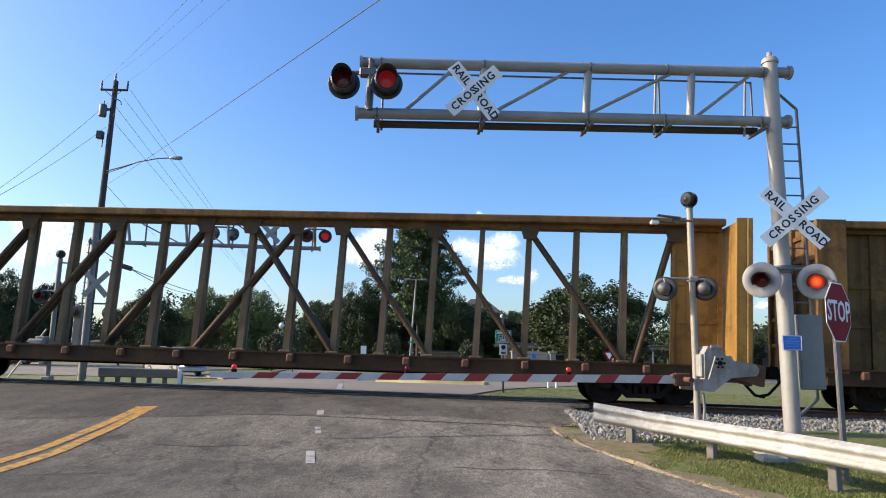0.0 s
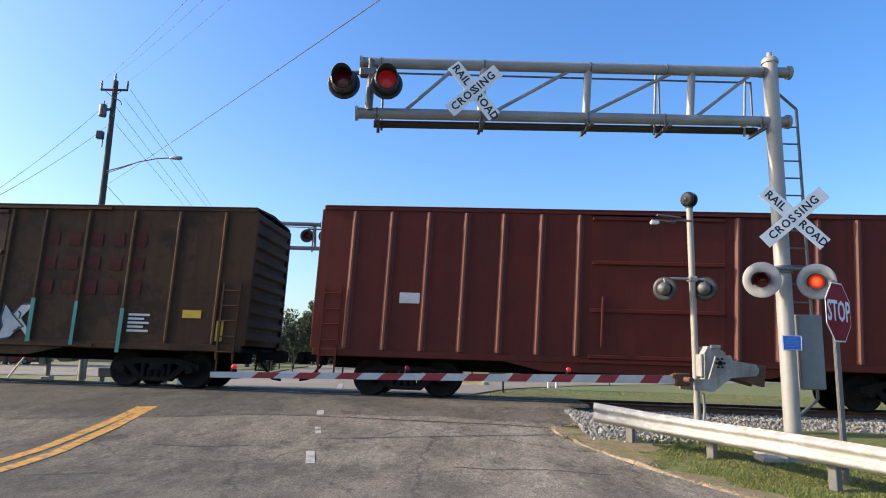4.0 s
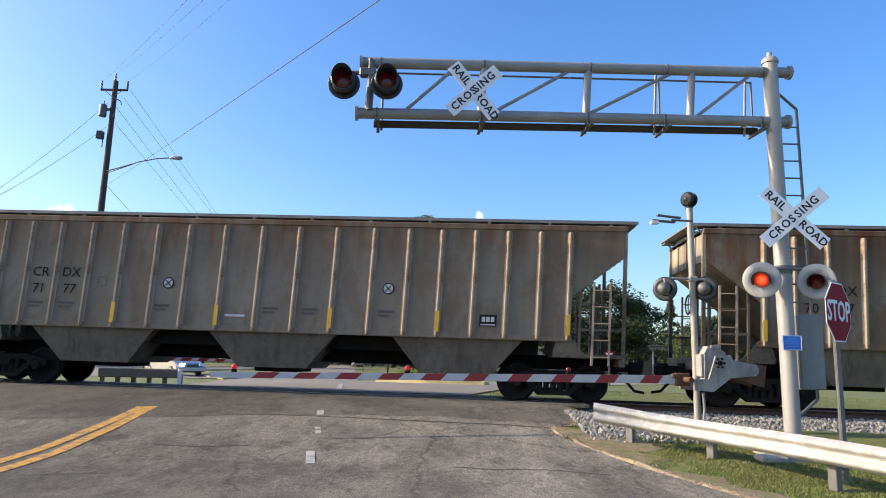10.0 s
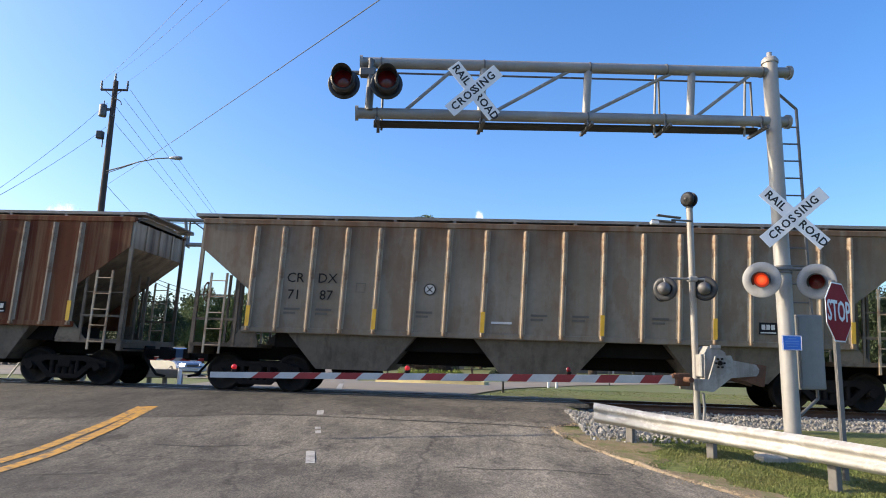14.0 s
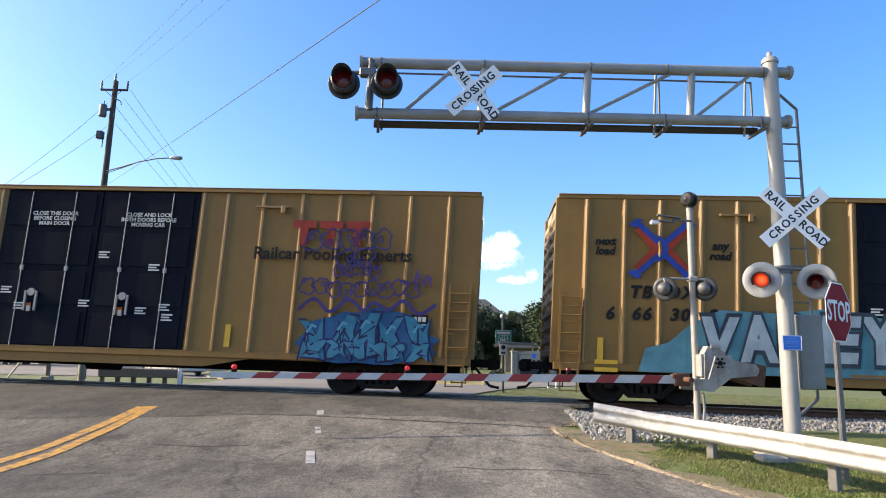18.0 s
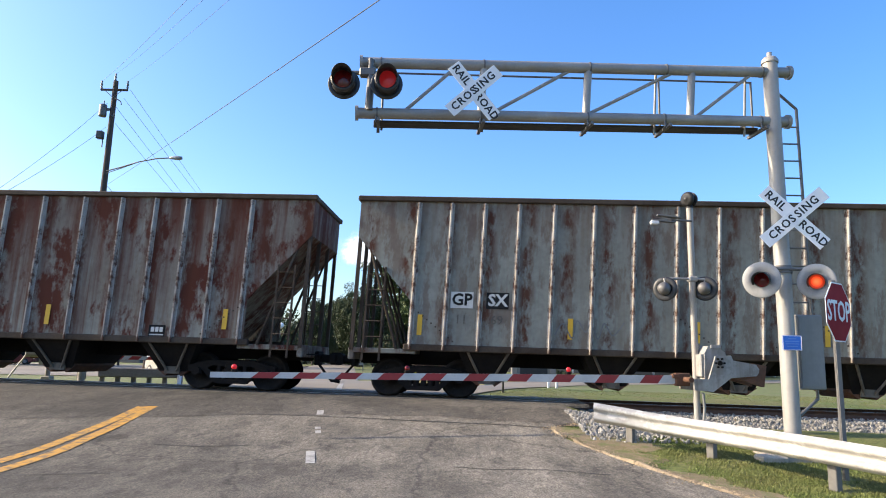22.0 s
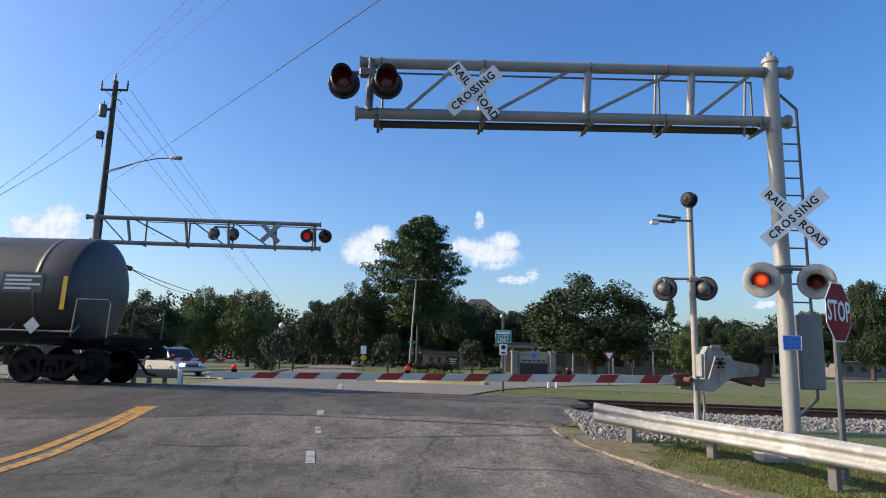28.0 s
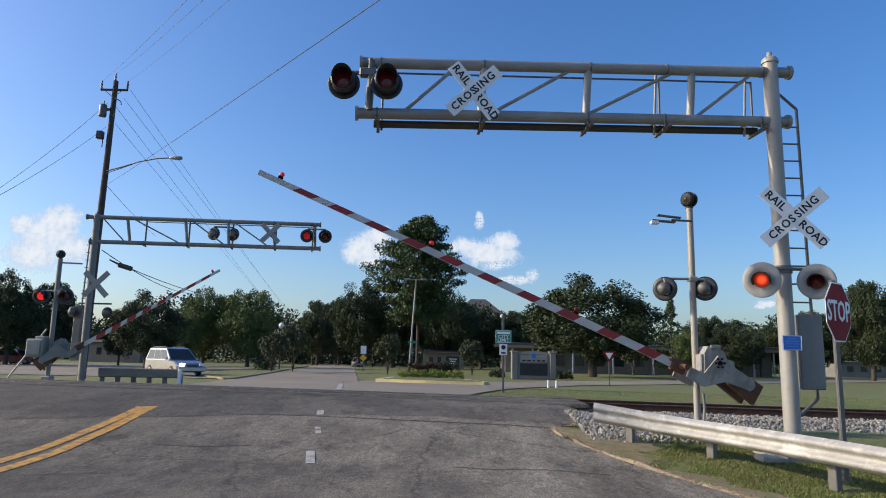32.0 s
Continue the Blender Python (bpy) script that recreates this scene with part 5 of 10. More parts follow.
MAROON_BOX = coat("boxcar_maroon", (0.15, 0.048, 0.05), (0.115, 0.04, 0.043), 0.45, 0.65, fine=0.15, streak=(0.08, 0.035, 0.035), streak_amt=0.4, spec=0.2)
ORANGE_BOX = coat("boxcar_orange_red", (0.26, 0.052, 0.028), (0.21, 0.045, 0.026), 0.45, 0.6, fine=0.12, streak=(0.13, 0.035, 0.02), streak_amt=0.4, spec=0.2)
ORANGE_RIB = coat("boxcar_orange_rib", (0.27, 0.056, 0.03), (0.22, 0.048, 0.027), 1.2, 0.6, fine=0.15)
TB_YELLOW = coat("boxcar_yellow", (0.325, 0.205, 0.068), (0.27, 0.172, 0.064), 0.45, 0.5, fine=0.08, streak=(0.26, 0.15, 0.06), streak_amt=0.4, spec=0.2)
TB_RIB = coat("boxcar_yellow_rib", (0.36, 0.225, 0.076), (0.30, 0.188, 0.068), 1.2, 0.5, fine=0.1)
TB_DOOR = coat("boxcar_black_door", (0.008, 0.0115, 0.024), (0.013, 0.017, 0.031), 0.6, 0.8, fine=0.15, streak=(0.022, 0.024, 0.034), streak_amt=0.25, spec=0.06)
CB_YELLOW = coat("centerbeam_yellow", (0.30, 0.18, 0.068), (0.20, 0.12, 0.052), 0.6, 0.65, fine=0.3, streak=(0.10, 0.058, 0.03), streak_amt=0.7, patch=(0.075, 0.045, 0.027), patch_amt=0.6, patch_scale=1.1, spec=0.2)
# Sunlit copy of the yellow, the sun put into the colour
CB_BRIGHT = coat("centerbeam_sunlit_panel", (0.46, 0.29, 0.085), (0.34, 0.21, 0.07), 0.6, 0.6, fine=0.25, streak=(0.16, 0.09, 0.04), streak_amt=0.6, patch=(0.10, 0.06, 0.03), patch_amt=0.4, patch_scale=1.4, spec=0.2)
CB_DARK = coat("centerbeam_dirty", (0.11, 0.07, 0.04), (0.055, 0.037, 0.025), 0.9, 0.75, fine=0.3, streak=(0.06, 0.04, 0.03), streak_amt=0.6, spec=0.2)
# Shaded copy for the right bulkhead, its shade put into the colour
CB_SHADED = coat("centerbeam_shaded_end", (0.075, 0.05, 0.03), (0.04, 0.028, 0.02), 0.9, 0.8, fine=0.3, streak=(0.12, 0.07, 0.03), streak_amt=0.4, spec=0.1)
CB_PALE = coat("centerbeam_pale_post", (0.27, 0.22, 0.15), (0.17, 0.13, 0.085), 0.9, 0.7, fine=0.3, streak=(0.1, 0.065, 0.04), streak_amt=0.6, spec=0.2)
CB_MID = coat("centerbeam_spine", (0.15, 0.105, 0.065), (0.085, 0.062, 0.042), 0.9, 0.7, fine=0.3, streak=(0.09, 0.06, 0.04), streak_amt=0.6, spec=0.2)
ROOF_GREY = coat("car_roof_galvanised", (0.30, 0.29, 0.28), (0.22, 0.20, 0.19), 0.6, 0.6, 0.2, fine=0.2)
TANK_BLACK = coat("tank_black", (0.010, 0.0105, 0.013), (0.016, 0.0165, 0.02), 0.5, 0.5, fine=0.12, spec=0.3, top=(0.04, 0.031, 0.026), top_range=(2.9, 4.0), streak=(0.045, 0.036, 0.03), streak_amt=0.5)
DECAL_DIM = mat("decal_faded", (0.22, 0.21, 0.20), (0.15, 0.145, 0.14), 3.0, 0.7, fine=0.3)
TANK_GREY = coat("tank_slate", (0.045, 0.047, 0.052), (0.06, 0.06, 0.063), 0.5, 0.42, fine=0.12, top=(0.10, 0.085, 0.075), top_range=(3.0, 4.0), streak=(0.08, 0.075, 0.07), streak_amt=0.4)
GRAVEL = coat("gravel_load", (0.46, 0.38, 0.26), (0.36, 0.29, 0.2), 8.0, 0.95, bump=0.8, fine=0.5)


# End sheets: darker below, paler towards the top
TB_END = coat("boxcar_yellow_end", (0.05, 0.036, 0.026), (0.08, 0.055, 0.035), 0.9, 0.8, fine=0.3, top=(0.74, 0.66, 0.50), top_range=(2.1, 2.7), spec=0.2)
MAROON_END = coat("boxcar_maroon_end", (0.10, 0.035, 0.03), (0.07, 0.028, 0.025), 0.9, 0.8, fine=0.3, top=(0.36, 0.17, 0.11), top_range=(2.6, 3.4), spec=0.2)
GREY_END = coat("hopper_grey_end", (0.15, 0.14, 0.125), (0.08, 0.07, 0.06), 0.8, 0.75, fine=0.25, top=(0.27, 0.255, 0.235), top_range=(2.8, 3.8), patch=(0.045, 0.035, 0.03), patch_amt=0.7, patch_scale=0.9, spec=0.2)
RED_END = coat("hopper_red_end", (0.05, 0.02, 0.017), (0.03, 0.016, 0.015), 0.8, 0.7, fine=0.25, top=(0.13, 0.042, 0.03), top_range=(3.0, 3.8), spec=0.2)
# Brighter red that holds the sunlight on the wide panels
RED_SUNLIT = coat("hopper_sunlit_red", (0.21, 0.055, 0.033), (0.16, 0.042, 0.029), 0.5, 0.6, fine=0.15, streak=(0.09, 0.035, 0.03), streak_amt=0.5, spec=0.2)
DECAL_FAINT = mat("decal_worn_grey", (0.11, 0.10, 0.09), (0.16, 0.145, 0.12), 4.0, 0.8, fine=0.4, spec=0.1)


def even(a, b, n):
    return [a + (b - a) * i / (n - 1) for i in range(n)]


def yellow_marks(car, xs, z, y, h=0.5, w=0.13):
    for x in xs:
        panel_mark(car, x, z, w, h, y, SAFETY, "reflector_stripe")


def x_mark(car, x, z, y):
    sh = Shape()
    m = pose(0, 0, 0, 90, 0, 0)
    sh.lathe([(0.12, 0.0), (0.12, 0.006), (0.145, 0.006), (0.145, 0.0), (0.12, 0.0)], m, 20)
    for r in (45, -45):
        sh.box((0, -0.004, 0), (0.2, 0.005, 0.025), pose(0, 0, 0, 0, r, 0))
    part("marking", sh, DECAL_BLACK, car, m=pose(x, -y - 0.006, z))
    part("marking", Shape().cyl((0, 0, 0), (0, -0.003, 0), 0.135, seg=20), DECAL_WHITE, car, m=pose(x, -y, z))


def service_plate(car, x, z, y):
    panel_mark(car, x, z, 0.42, 0.28, y, DECAL_BLACK)
    sh = Shape()
    for i in range(3):
        sh.box((-0.11 + 0.11 * i * 1.0, 0, 0.03), (0.085, 0.003, 0.12))
    sh.box((0, 0, -0.1), (0.36, 0.003, 0.03))
    part("marking", sh, DECAL_WHITE, car, m=pose(x, -y - 0.010, z))


CARS = []  # (thing, start along the track at 0 s, length)

c, y = centerbeam(0, 23.6, "yellow centerbeam flat car with a diagonal truss spine", CB_YELLOW, CB_DARK, "truss", (0.64, 22.1))
CARS.append((c, -16.05, 23.6))
c, y = centerbeam(1, 23.6, "yellow centerbeam flat car with solid end panels", CB_YELLOW, CB_DARK, "post", (3.59, 19.98))
write_on(c, "TTZX", 4.35, 0.80, 0.22, y, DECAL_WHITE, bold=0.006)
write_on(c, "87192", 5.6, 0.80, 0.22, y, DECAL_WHITE, bold=0.006, spacing=1.15)
for x in (2.0, 3.6, 7.3, 11.6, 14.6, 20.9):
    panel_mark(c, x, 0.80, 0.36, 0.22, y + 0.02, SAFETY)
CARS.append((c, 9.14, 23.6))
c, y = open_hopper(2, 16.59, 3.77, "black open-top coal hopper with yellow markings", BLACK_HOPPER, BLACK_RIB, [1.33, 2.52, 3.63, 4.75, 5.74, 6.8, 7.8, 8.8, 9.77, 10.74, 11.88, 12.97, 14.2], 1.4, 3.05, 1.05, knee=2.1, bays=3, vee=1.6, foot=0.4, rib_w=0.07)
for t, x in (("35", 1.95), ("07", 3.1), ("01", 4.2)):
    write_on(c, t, x, 2.02, 0.34, y, DECAL_YELLOW, bold=0.012)
for x in (1.75, 2.12, 2.95, 3.27):
    panel_mark(c, x, 2.6, 0.25, 0.32, y, DECAL_YELLOW, label="yellow block lettering")
panel_mark(c, 0.98, 3.38, 0.34, 0.36, y, DECAL_YELLOW)
panel_mark(c, 14.7, 3.4, 0.34, 0.36, y, DECAL_YELLOW)
for i, x in enumerate((11.42, 12.5, 13.62)):
    lg = Shape()
    lg.prism([(-0.38, -0.36), (0.18, -0.36), (0.38, 0.36), (-0.18, 0.36)], -0.003, 0.003)
    lg.box((0, 0, -0.52), (0.76, 0.006, 0.15))
    part("emblem", lg, DECAL_YELLOW, c, "yellow emblem shape", m=pose(x, -y - 0.006 - 0.001 * i, 2.75))
yellow_marks(c, (1.95, 4.55, 6.62, 9.05, 11.8), 1.43, y, 0.5)
panel_mark(c, 14.07, 1.65, 0.12, 1.2, y, SAFETY)
service_plate(c, 12.52, 1.54, y)
panel_mark(c, 8.3, 2.36, 0.6, 0.34, y, DECAL_YELLOW)
panel_mark(c, 8.3, 2.36, 0.53, 0.27, y + 0.004, DECAL_BLACK)
dome_tag(c, 71, 5.8, 8.9, 1.08, 2.15, y + 0.1, (0.085, 0.115, 0.14), (0.30, 0.42, 0.43), 3)
scrawl(c, 6, 4.9, 5.35, 1.45, 2.0, y + 0.02, (0.6, 0.6, 0.6), 0.025)
scrawl(c, 7, 11.05, 11.85, 1.9, 2.35, y + 0.02, (0.5, 0.42, 0.47), 0.05)
scrawl(c, 8, 11.1, 11.8, 1.6, 1.95, y + 0.03, (0.5, 0.42, 0.47), 0.04)
for x, z in ((3.0, 1.62), (3.0, 1.5), (4.15, 1.62), (4.15, 1.5), (13.3, 1.35)):
    stencil_block(c, x, z, 0.4, 0.08, y, DECAL_YELLOW, 1)
CARS.append((c, 34.2, 16.59))
c, y = boxcar(3, 16.2, 4.62, "dark brown weathered boxcar with sprayed graffiti", BROWN_BOX, BROWN_BOX, BROWN_DOOR, (6.4, 9.65), [0.64, 1.87, 3.07, 4.24, 5.41, 6.3, 9.8, 10.7, 11.86, 13.08, 14.27, 15.47], BROWN_BOX)
panel_mark(c, 1.1, 1.86, 0.95, 0.36, y, paint_mat((0.05, 0.16, 0.13)))
write_on(c, "AGR", 1.16, 1.88, 0.2, y + 0.006, DECAL_WHITE, spacing=1.35)
panel_mark(c, 2.45, 1.86, 0.95, 0.36, y, paint_mat((0.05, 0.16, 0.13)))
write_on(c, "8233", 2.45, 1.88, 0.22, y + 0.006, DECAL_WHITE, spacing=1.3)
panel_mark(c, 0.98, 1.66, 0.5, 0.2, y + 0.004, SAFETY)
panel_mark(c, 0.28, 1.45, 0.2, 0.5, y + 0.06, SAFETY)
panel_mark(c, 15.6, 1.45, 0.2, 0.5, y + 0.02, SAFETY)
panel_mark(c, 14.85, 1.85, 0.48, 0.2, y + 0.004, SAFETY)
stencil_block(c, 1.35, 1.38, 0.3, 0.28, y, DECAL_WHITE, 2)
stencil_block(c, 2.3, 1.5, 0.3, 0.34, y, DECAL_WHITE, 3)
scrawl(c, 15, 2.05, 2.85, 1.55, 1.75, y + 0.012, (0.45, 0.42, 0.4), 0.02)
scrawl(c, 14, 2.1, 2.95, 0.98, 1.25, y + 0.02, (0.5, 0.48, 0.45), 0.025)
graffiti(c, 11, 3.1, 6.2, 0.97, 2.0, y + 0.07, (0.085, 0.13, 0.115), (0.22, 0.27, 0.245), (0.075, 0.085, 0.07), 6)
scrawl(c, 18, 3.1, 6.2, 1.75, 2.2, y + 0.085, (0.20, 0.25, 0.23), 0.04)
panel_mark(c, 4.75, 1.42, 0.62, 0.5, y + 0.085, paint_mat((0.06, 0.035, 0.025)))
graffiti(c, 12, 7.0, 9.5, 1.5, 2.08, y + 0.07, (0.50, 0.50, 0.50), (0.10, 0.11, 0.11), None, 6)
graffiti(c, 16, 6.7, 9.5, 0.98, 1.48, y + 0.08, (0.38, 0.40, 0.40), (0.09, 0.16, 0.15), None, 5)
graffiti(c, 13, 9.95, 10.75, 0.98, 2.0, y + 0.02, (0.55, 0.56, 0.56), (0.06, 0.12, 0.12), None, 1)
for x, z, w in ((10.72, 1.6, 0.11), (11.86, 1.55, 0.09), (13.08, 1.4, 0.10)):
    panel_mark(c, x, z, w, 1.1, y + 0.075, paint_mat((0.10, 0.30, 0.27)), "graffiti")
scrawl(c, 17, 6.3, 7.1, 0.92, 1.08, y + 0.1, (0.4, 0.38, 0.36), 0.02)
part("marking", Shape().cyl((0, 0, 0), (0, -0.004, 0), 0.62, seg=32).box((0, -0.002, -0.55), (1.1, 0.004, 0.9)), paint_mat((0.035, 0.018, 0.016)), c, "faded round emblem", m=pose(2.45, -y, 3.5))
for x, z, w in ((6.05, 2.85, 0.22), (5.95, 2.65, 0.3), (6.1, 2.72, 0.16), (6.85, 2.86, 0.3), (7.3, 2.84, 0.36), (6.85, 2.3, 0.3)):
    panel_mark(c, x, z, w, 0.11, y + 0.08, DECAL_WHITE, "chalk_mark")
for k in range(3):
    for i in range(5):
        panel_mark(c, 10.95 + 0.58 * i, 3.7 - 0.62 * k, 0.32, 0.34, y + 0.002, paint_mat((0.10, 0.03, 0.022)), label="faded block lettering")
stencil_block(c, 13.5, 1.6, 0.55, 0.5, y, DECAL_WHITE, 5)
CARS.append((c, 51.46, 16.2))
c, y = boxcar(4, 16.6, 4.72, "oxide-red boxcar with sliding doors", RED_BOX, RED_BOX_RIB, RED_BOX, (6.7, 9.9), even(0.8, 6.4, 7) + even(10.2, 15.8, 7), RED_BOX)
write_on(c, "5", 3.6, 2.0, 0.24, y, DECAL_WHITE)
panel_mark(c, 2.3, 2.4, 0.5, 0.26, y, DECAL_WHITE, label="white block lettering")
CARS.append((c, 69.45, 16.6))
c, y = boxcar(5, 19.72, 4.74, "oxide-red boxcar with a ribbed door and white graffiti", RED_BOX, RED_BOX_RIB, RED_BOX, (8.14, 11.58), [1.15, 2.15, 3.13, 4.1, 5.1, 6.05, 7.02, 7.95, 11.75] + even(12.84, 18.71, 7), RED_BOX, "ribbed")
blob = paint_mat((0.15, 0.22, 0.34))
for x, s2 in ((14.35, 0.5), (17.75, 0.55)):
    part("graffiti", Shape().prism([(-s2, -0.1), (-0.5 * s2, 0.2), (0.2 * s2, 0.28), (s2, 0.12), (0.8 * s2, -0.2), (-0.2 * s2, -0.28)], -y - 0.004, -y - 0.001), blob, c, "blue-grey sprayed cloud", m=pose(x, 0, 1.75))
piece(c, "CLEV", 14.65, 17.3, 1.0, 2.35, y + 0.08, (0.095, 0.045, 0.055), (0.56, 0.56, 0.58))
piece(c, "DS", 11.65, 12.95, 1.1, 1.95, y + 0.08, (0.05, 0.055, 0.075), (0.40, 0.46, 0.52))
scrawl(c, 23, 13.05, 13.5, 1.3, 1.75, y + 0.01, (0.6, 0.6, 0.6), 0.025)
for z in (1.5, 1.66):
    panel_mark(c, 18.95, z, 0.5, 0.1, y, SAFETY)
graffiti(c, 24, 0.4, 6.9, 1.0, 2.2, y + 0.07, (0.15, 0.075, 0.07), (0.27, 0.20, 0.20), None, 8)
for i in range(6):
    panel_mark(c, 3.7 + 0.5 * i, 1.0, 0.36, 0.18, y + 0.09, paint_mat((0.3, 0.25, 0.24)), "graffiti")
for x, z in ((7.35, 2.95), (7.25, 2.63), (7.42, 2.78), (7.45, 2.45)):
    stencil_block(c, x, z, 0.3, 0.1, y + 0.08, DECAL_WHITE, 1)
stencil_block(c, 8.6, 2.75, 0.28, 0.08, y + 0.09, DECAL_WHITE, 1)
CARS.append((c, 87.62, 19.72))


def grey_car(number, start, mark_left):
    c, y = covered_hopper(number, 17.54, 4.28, "grey covered hopper with rust-stained upper sides", GREY_HOPPER, GREY_RIB, [1.45, 2.19, 2.97, 3.82, 4.66, 5.52, 6.38, 7.28, 8.2, 9.18, 10.13, 11.05, 11.95, 12.8, 13.63, 14.45, 15.2, 15.95], (1.45, 3.5), GALV_DARK, rib_w=0.12, sill=1.55, knee=2.45, ex_far=1.59, end_paint=GREY_END)
    yellow_marks(c, (1.45, 15.95), 1.95, y + 0.08, 0.9, 0.12)
    yellow_marks(c, (4.66, 7.28, 10.13, 12.8), 1.8, y + 0.07, 0.45, 0.11)
    service_plate(c, 13.85, 1.75, y)
    if mark_left:
        panel_mark(c, 3.6, 2.6, 2.2, 1.0, y, paint_mat((0.27, 0.25, 0.22)), label="cleaned pale patch")
        panel_mark(c, 2.75, 2.85, 0.42, 0.2, y + 0.005, DECAL_BLACK, label="black block lettering")
        panel_mark(c, 3.75, 2.85, 0.42, 0.2, y + 0.005, DECAL_BLACK, label="black block lettering")
        write_on(c, "18", 2.75, 2.38, 0.24, y + 0.005, DECAL_BLACK)
        write_on(c, "94", 3.8, 2.38, 0.24, y + 0.005, DECAL_BLACK)
        ring = Shape().lathe([(0.19, 0), (0.19, 0.006), (0.27, 0.006), (0.27, 0), (0.19, 0)], pose(0, 0, 0, 90, 0, 0), 24)
        part("emblem", ring, DECAL_BLACK, c, m=pose(4.45, -y - 0.006, 2.6))
        stencil_block(c, 3.8, 1.85, 0.5, 0.1, y, DECAL_BLACK, 1)
    else:
        write_on(c, "47", 2.6, 2.35, 0.26, y, DECAL_BLACK)
        write_on(c, "28", 3.4, 2.35, 0.26, y, DECAL_BLACK)
        stencil_block(c, 2.58, 2.82, 0.42, 0.22, y, paint_mat((0.10, 0.085, 0.08)), 1)
        stencil_block(c, 3.4, 2.82, 0.42, 0.22, y, paint_mat((0.10, 0.085, 0.08)), 1)
        for i in range(4):
            panel_mark(c, 14.75 + 0.68 * i, 3.78, 0.44, 0.46, y + 0.004 * (i % 2), paint_mat((0.07, 0.06, 0.06)), label="dark block lettering")
    for x in (4.2, 6.0, 8.7, 10.6):
        stencil_block(c, x, 1.66, 0.5, 0.06, y, DECAL_BLACK, 1)
    CARS.append((c, start, 17.54))


grey_car(6, 109.21, False)
grey_car(7, 128.3, True)
c, y = covered_hopper(8, 17.19, 4.42, "oxide-red covered hopper with dark stained panels", RED_HOPPER, RED_RIB, [1.46, 2.42, 3.39, 4.37, 5.32, 7.15, 8.04, 9.14, 10.02, 11.83, 12.83, 13.8, 14.81, 15.77], (1.42, 3.65), GALV_DARK, sill=1.15, bays=3, foot=0.5, rib_w=0.10, knee=2.25, ex_far=1.42, end_paint=RED_END, bay_paint=UNDER)
write_on(c, "NAHX", 2.92, 2.5, 0.24, y, DECAL_WHITE, bold=0.012)
write_on(c, "246", 2.92, 2.12, 0.26, y, DECAL_WHITE, bold=0.012)
# sun falling on the two wide panels, painted as a brighter red
for x in (6.24, 10.92):
    panel_mark(c, x, 2.75, 1.62, 2.9, y - 0.008, RED_SUNLIT, "clean_panel", "brighter red panel between two ribs")
yellow_marks(c, (1.78, 4.2, 12.95, 15.45), 1.72, y, 0.55, 0.12)
service_plate(c, 14.2, 1.55, y)
for x in (2.62, 3.7, 4.7, 8.6):
    stencil_block(c, x, 1.6, 0.36, 0.16, y, DECAL_WHITE, 2)
for gx0 in (5.5, 10.15):
    g = Shape().prism([(0, 0), (0.15, -0.1 + 0.65), (0.55, 0.45), (0.85, 0.62), (1.1, 0.72), (1.4, 0.5), (1.45, 0.02), (0.9, -0.03), (0.3, 0.02)], -y - 0.006, -y - 0.001)
    part("graffiti", g, paint_mat((0.58, 0.58, 0.60)), c, m=pose(gx0, 0, 1.2))
    part("graffiti", Shape().prism([(0.75, 0.2), (0.9, 0.48), (1.12, 0.4), (1.05, 0.16)], -y - 0.010, -y - 0.007), paint_mat((0.1, 0.05, 0.05)), c, m=pose(gx0, 0, 1.2))
    scrawl(c, int(gx0), gx0 + 0.55, gx0 + 1.15, 1.22, 1.42, y - 0.002, (0.1, 0.06, 0.06), 0.02)
CARS.append((c, 147.41, 17.19))


def cream_car(number, start, digits, paint, rib, label, end_paint=None, mark=DECAL_BLACK):
    c, y = covered_hopper(number, 17.3, 4.30, label, paint, rib, [1.42, 2.13, 2.91, 3.75, 4.58, 5.48, 6.31, 7.24, 8.2, 9.15, 10.11, 11.06, 11.94, 12.76, 13.6, 14.41, 15.2, 15.92], (1.42, 3.52), ROOF_GREY, rib_w=0.12, knee=2.45, ex_far=1.4, sill=1.55, truck_x=1.6, end_paint=end_paint)
    for i, t in enumerate(("CR", "DX", digits[:2], digits[2:])):
        write_on(c, t, 2.52 + 0.81 * (i % 2), 2.82 - 0.42 * (i // 2), 0.24, y, mark)
    x_mark(c, 5.9, 2.62, y)
    x_mark(c, 11.5, 2.62, y)
    yellow_marks(c, (1.42, 4.58, 7.24, 10.11, 12.76, 15.92), 1.85, y + 0.07, 0.5, 0.10)
    service_plate(c, 14.0, 1.9, y)
    stencil_block(c, 7.7, 1.85, 0.5, 0.1, y, DECAL_WHITE, 1)
    for x in (2.5, 3.3, 5.8, 8.6, 9.6, 11.5):
        stencil_block(c, x, 2.0, 0.4, 0.2, y, DECAL_FAINT, 2)
    sq = Shape().box((0, 0, 0.11), (0.24, 0.004, 0.015)).box((0, 0, -0.11), (0.24, 0.004, 0.015)).box((0.11, 0, 0), (0.015, 0.004, 0.22)).box((-0.11, 0, 0), (0.015, 0.004, 0.22))
    part("marking", sq, DECAL_FAINT, c, m=pose(4.18, -y - 0.004, 2.62))
    CARS.append((c, start, 17.3))
    return c, y


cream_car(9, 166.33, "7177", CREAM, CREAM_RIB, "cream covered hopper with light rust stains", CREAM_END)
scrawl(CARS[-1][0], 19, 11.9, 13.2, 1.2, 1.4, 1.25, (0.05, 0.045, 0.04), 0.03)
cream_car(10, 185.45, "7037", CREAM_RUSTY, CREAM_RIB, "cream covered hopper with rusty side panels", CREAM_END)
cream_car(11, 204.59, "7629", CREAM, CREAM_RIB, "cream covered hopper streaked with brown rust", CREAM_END)
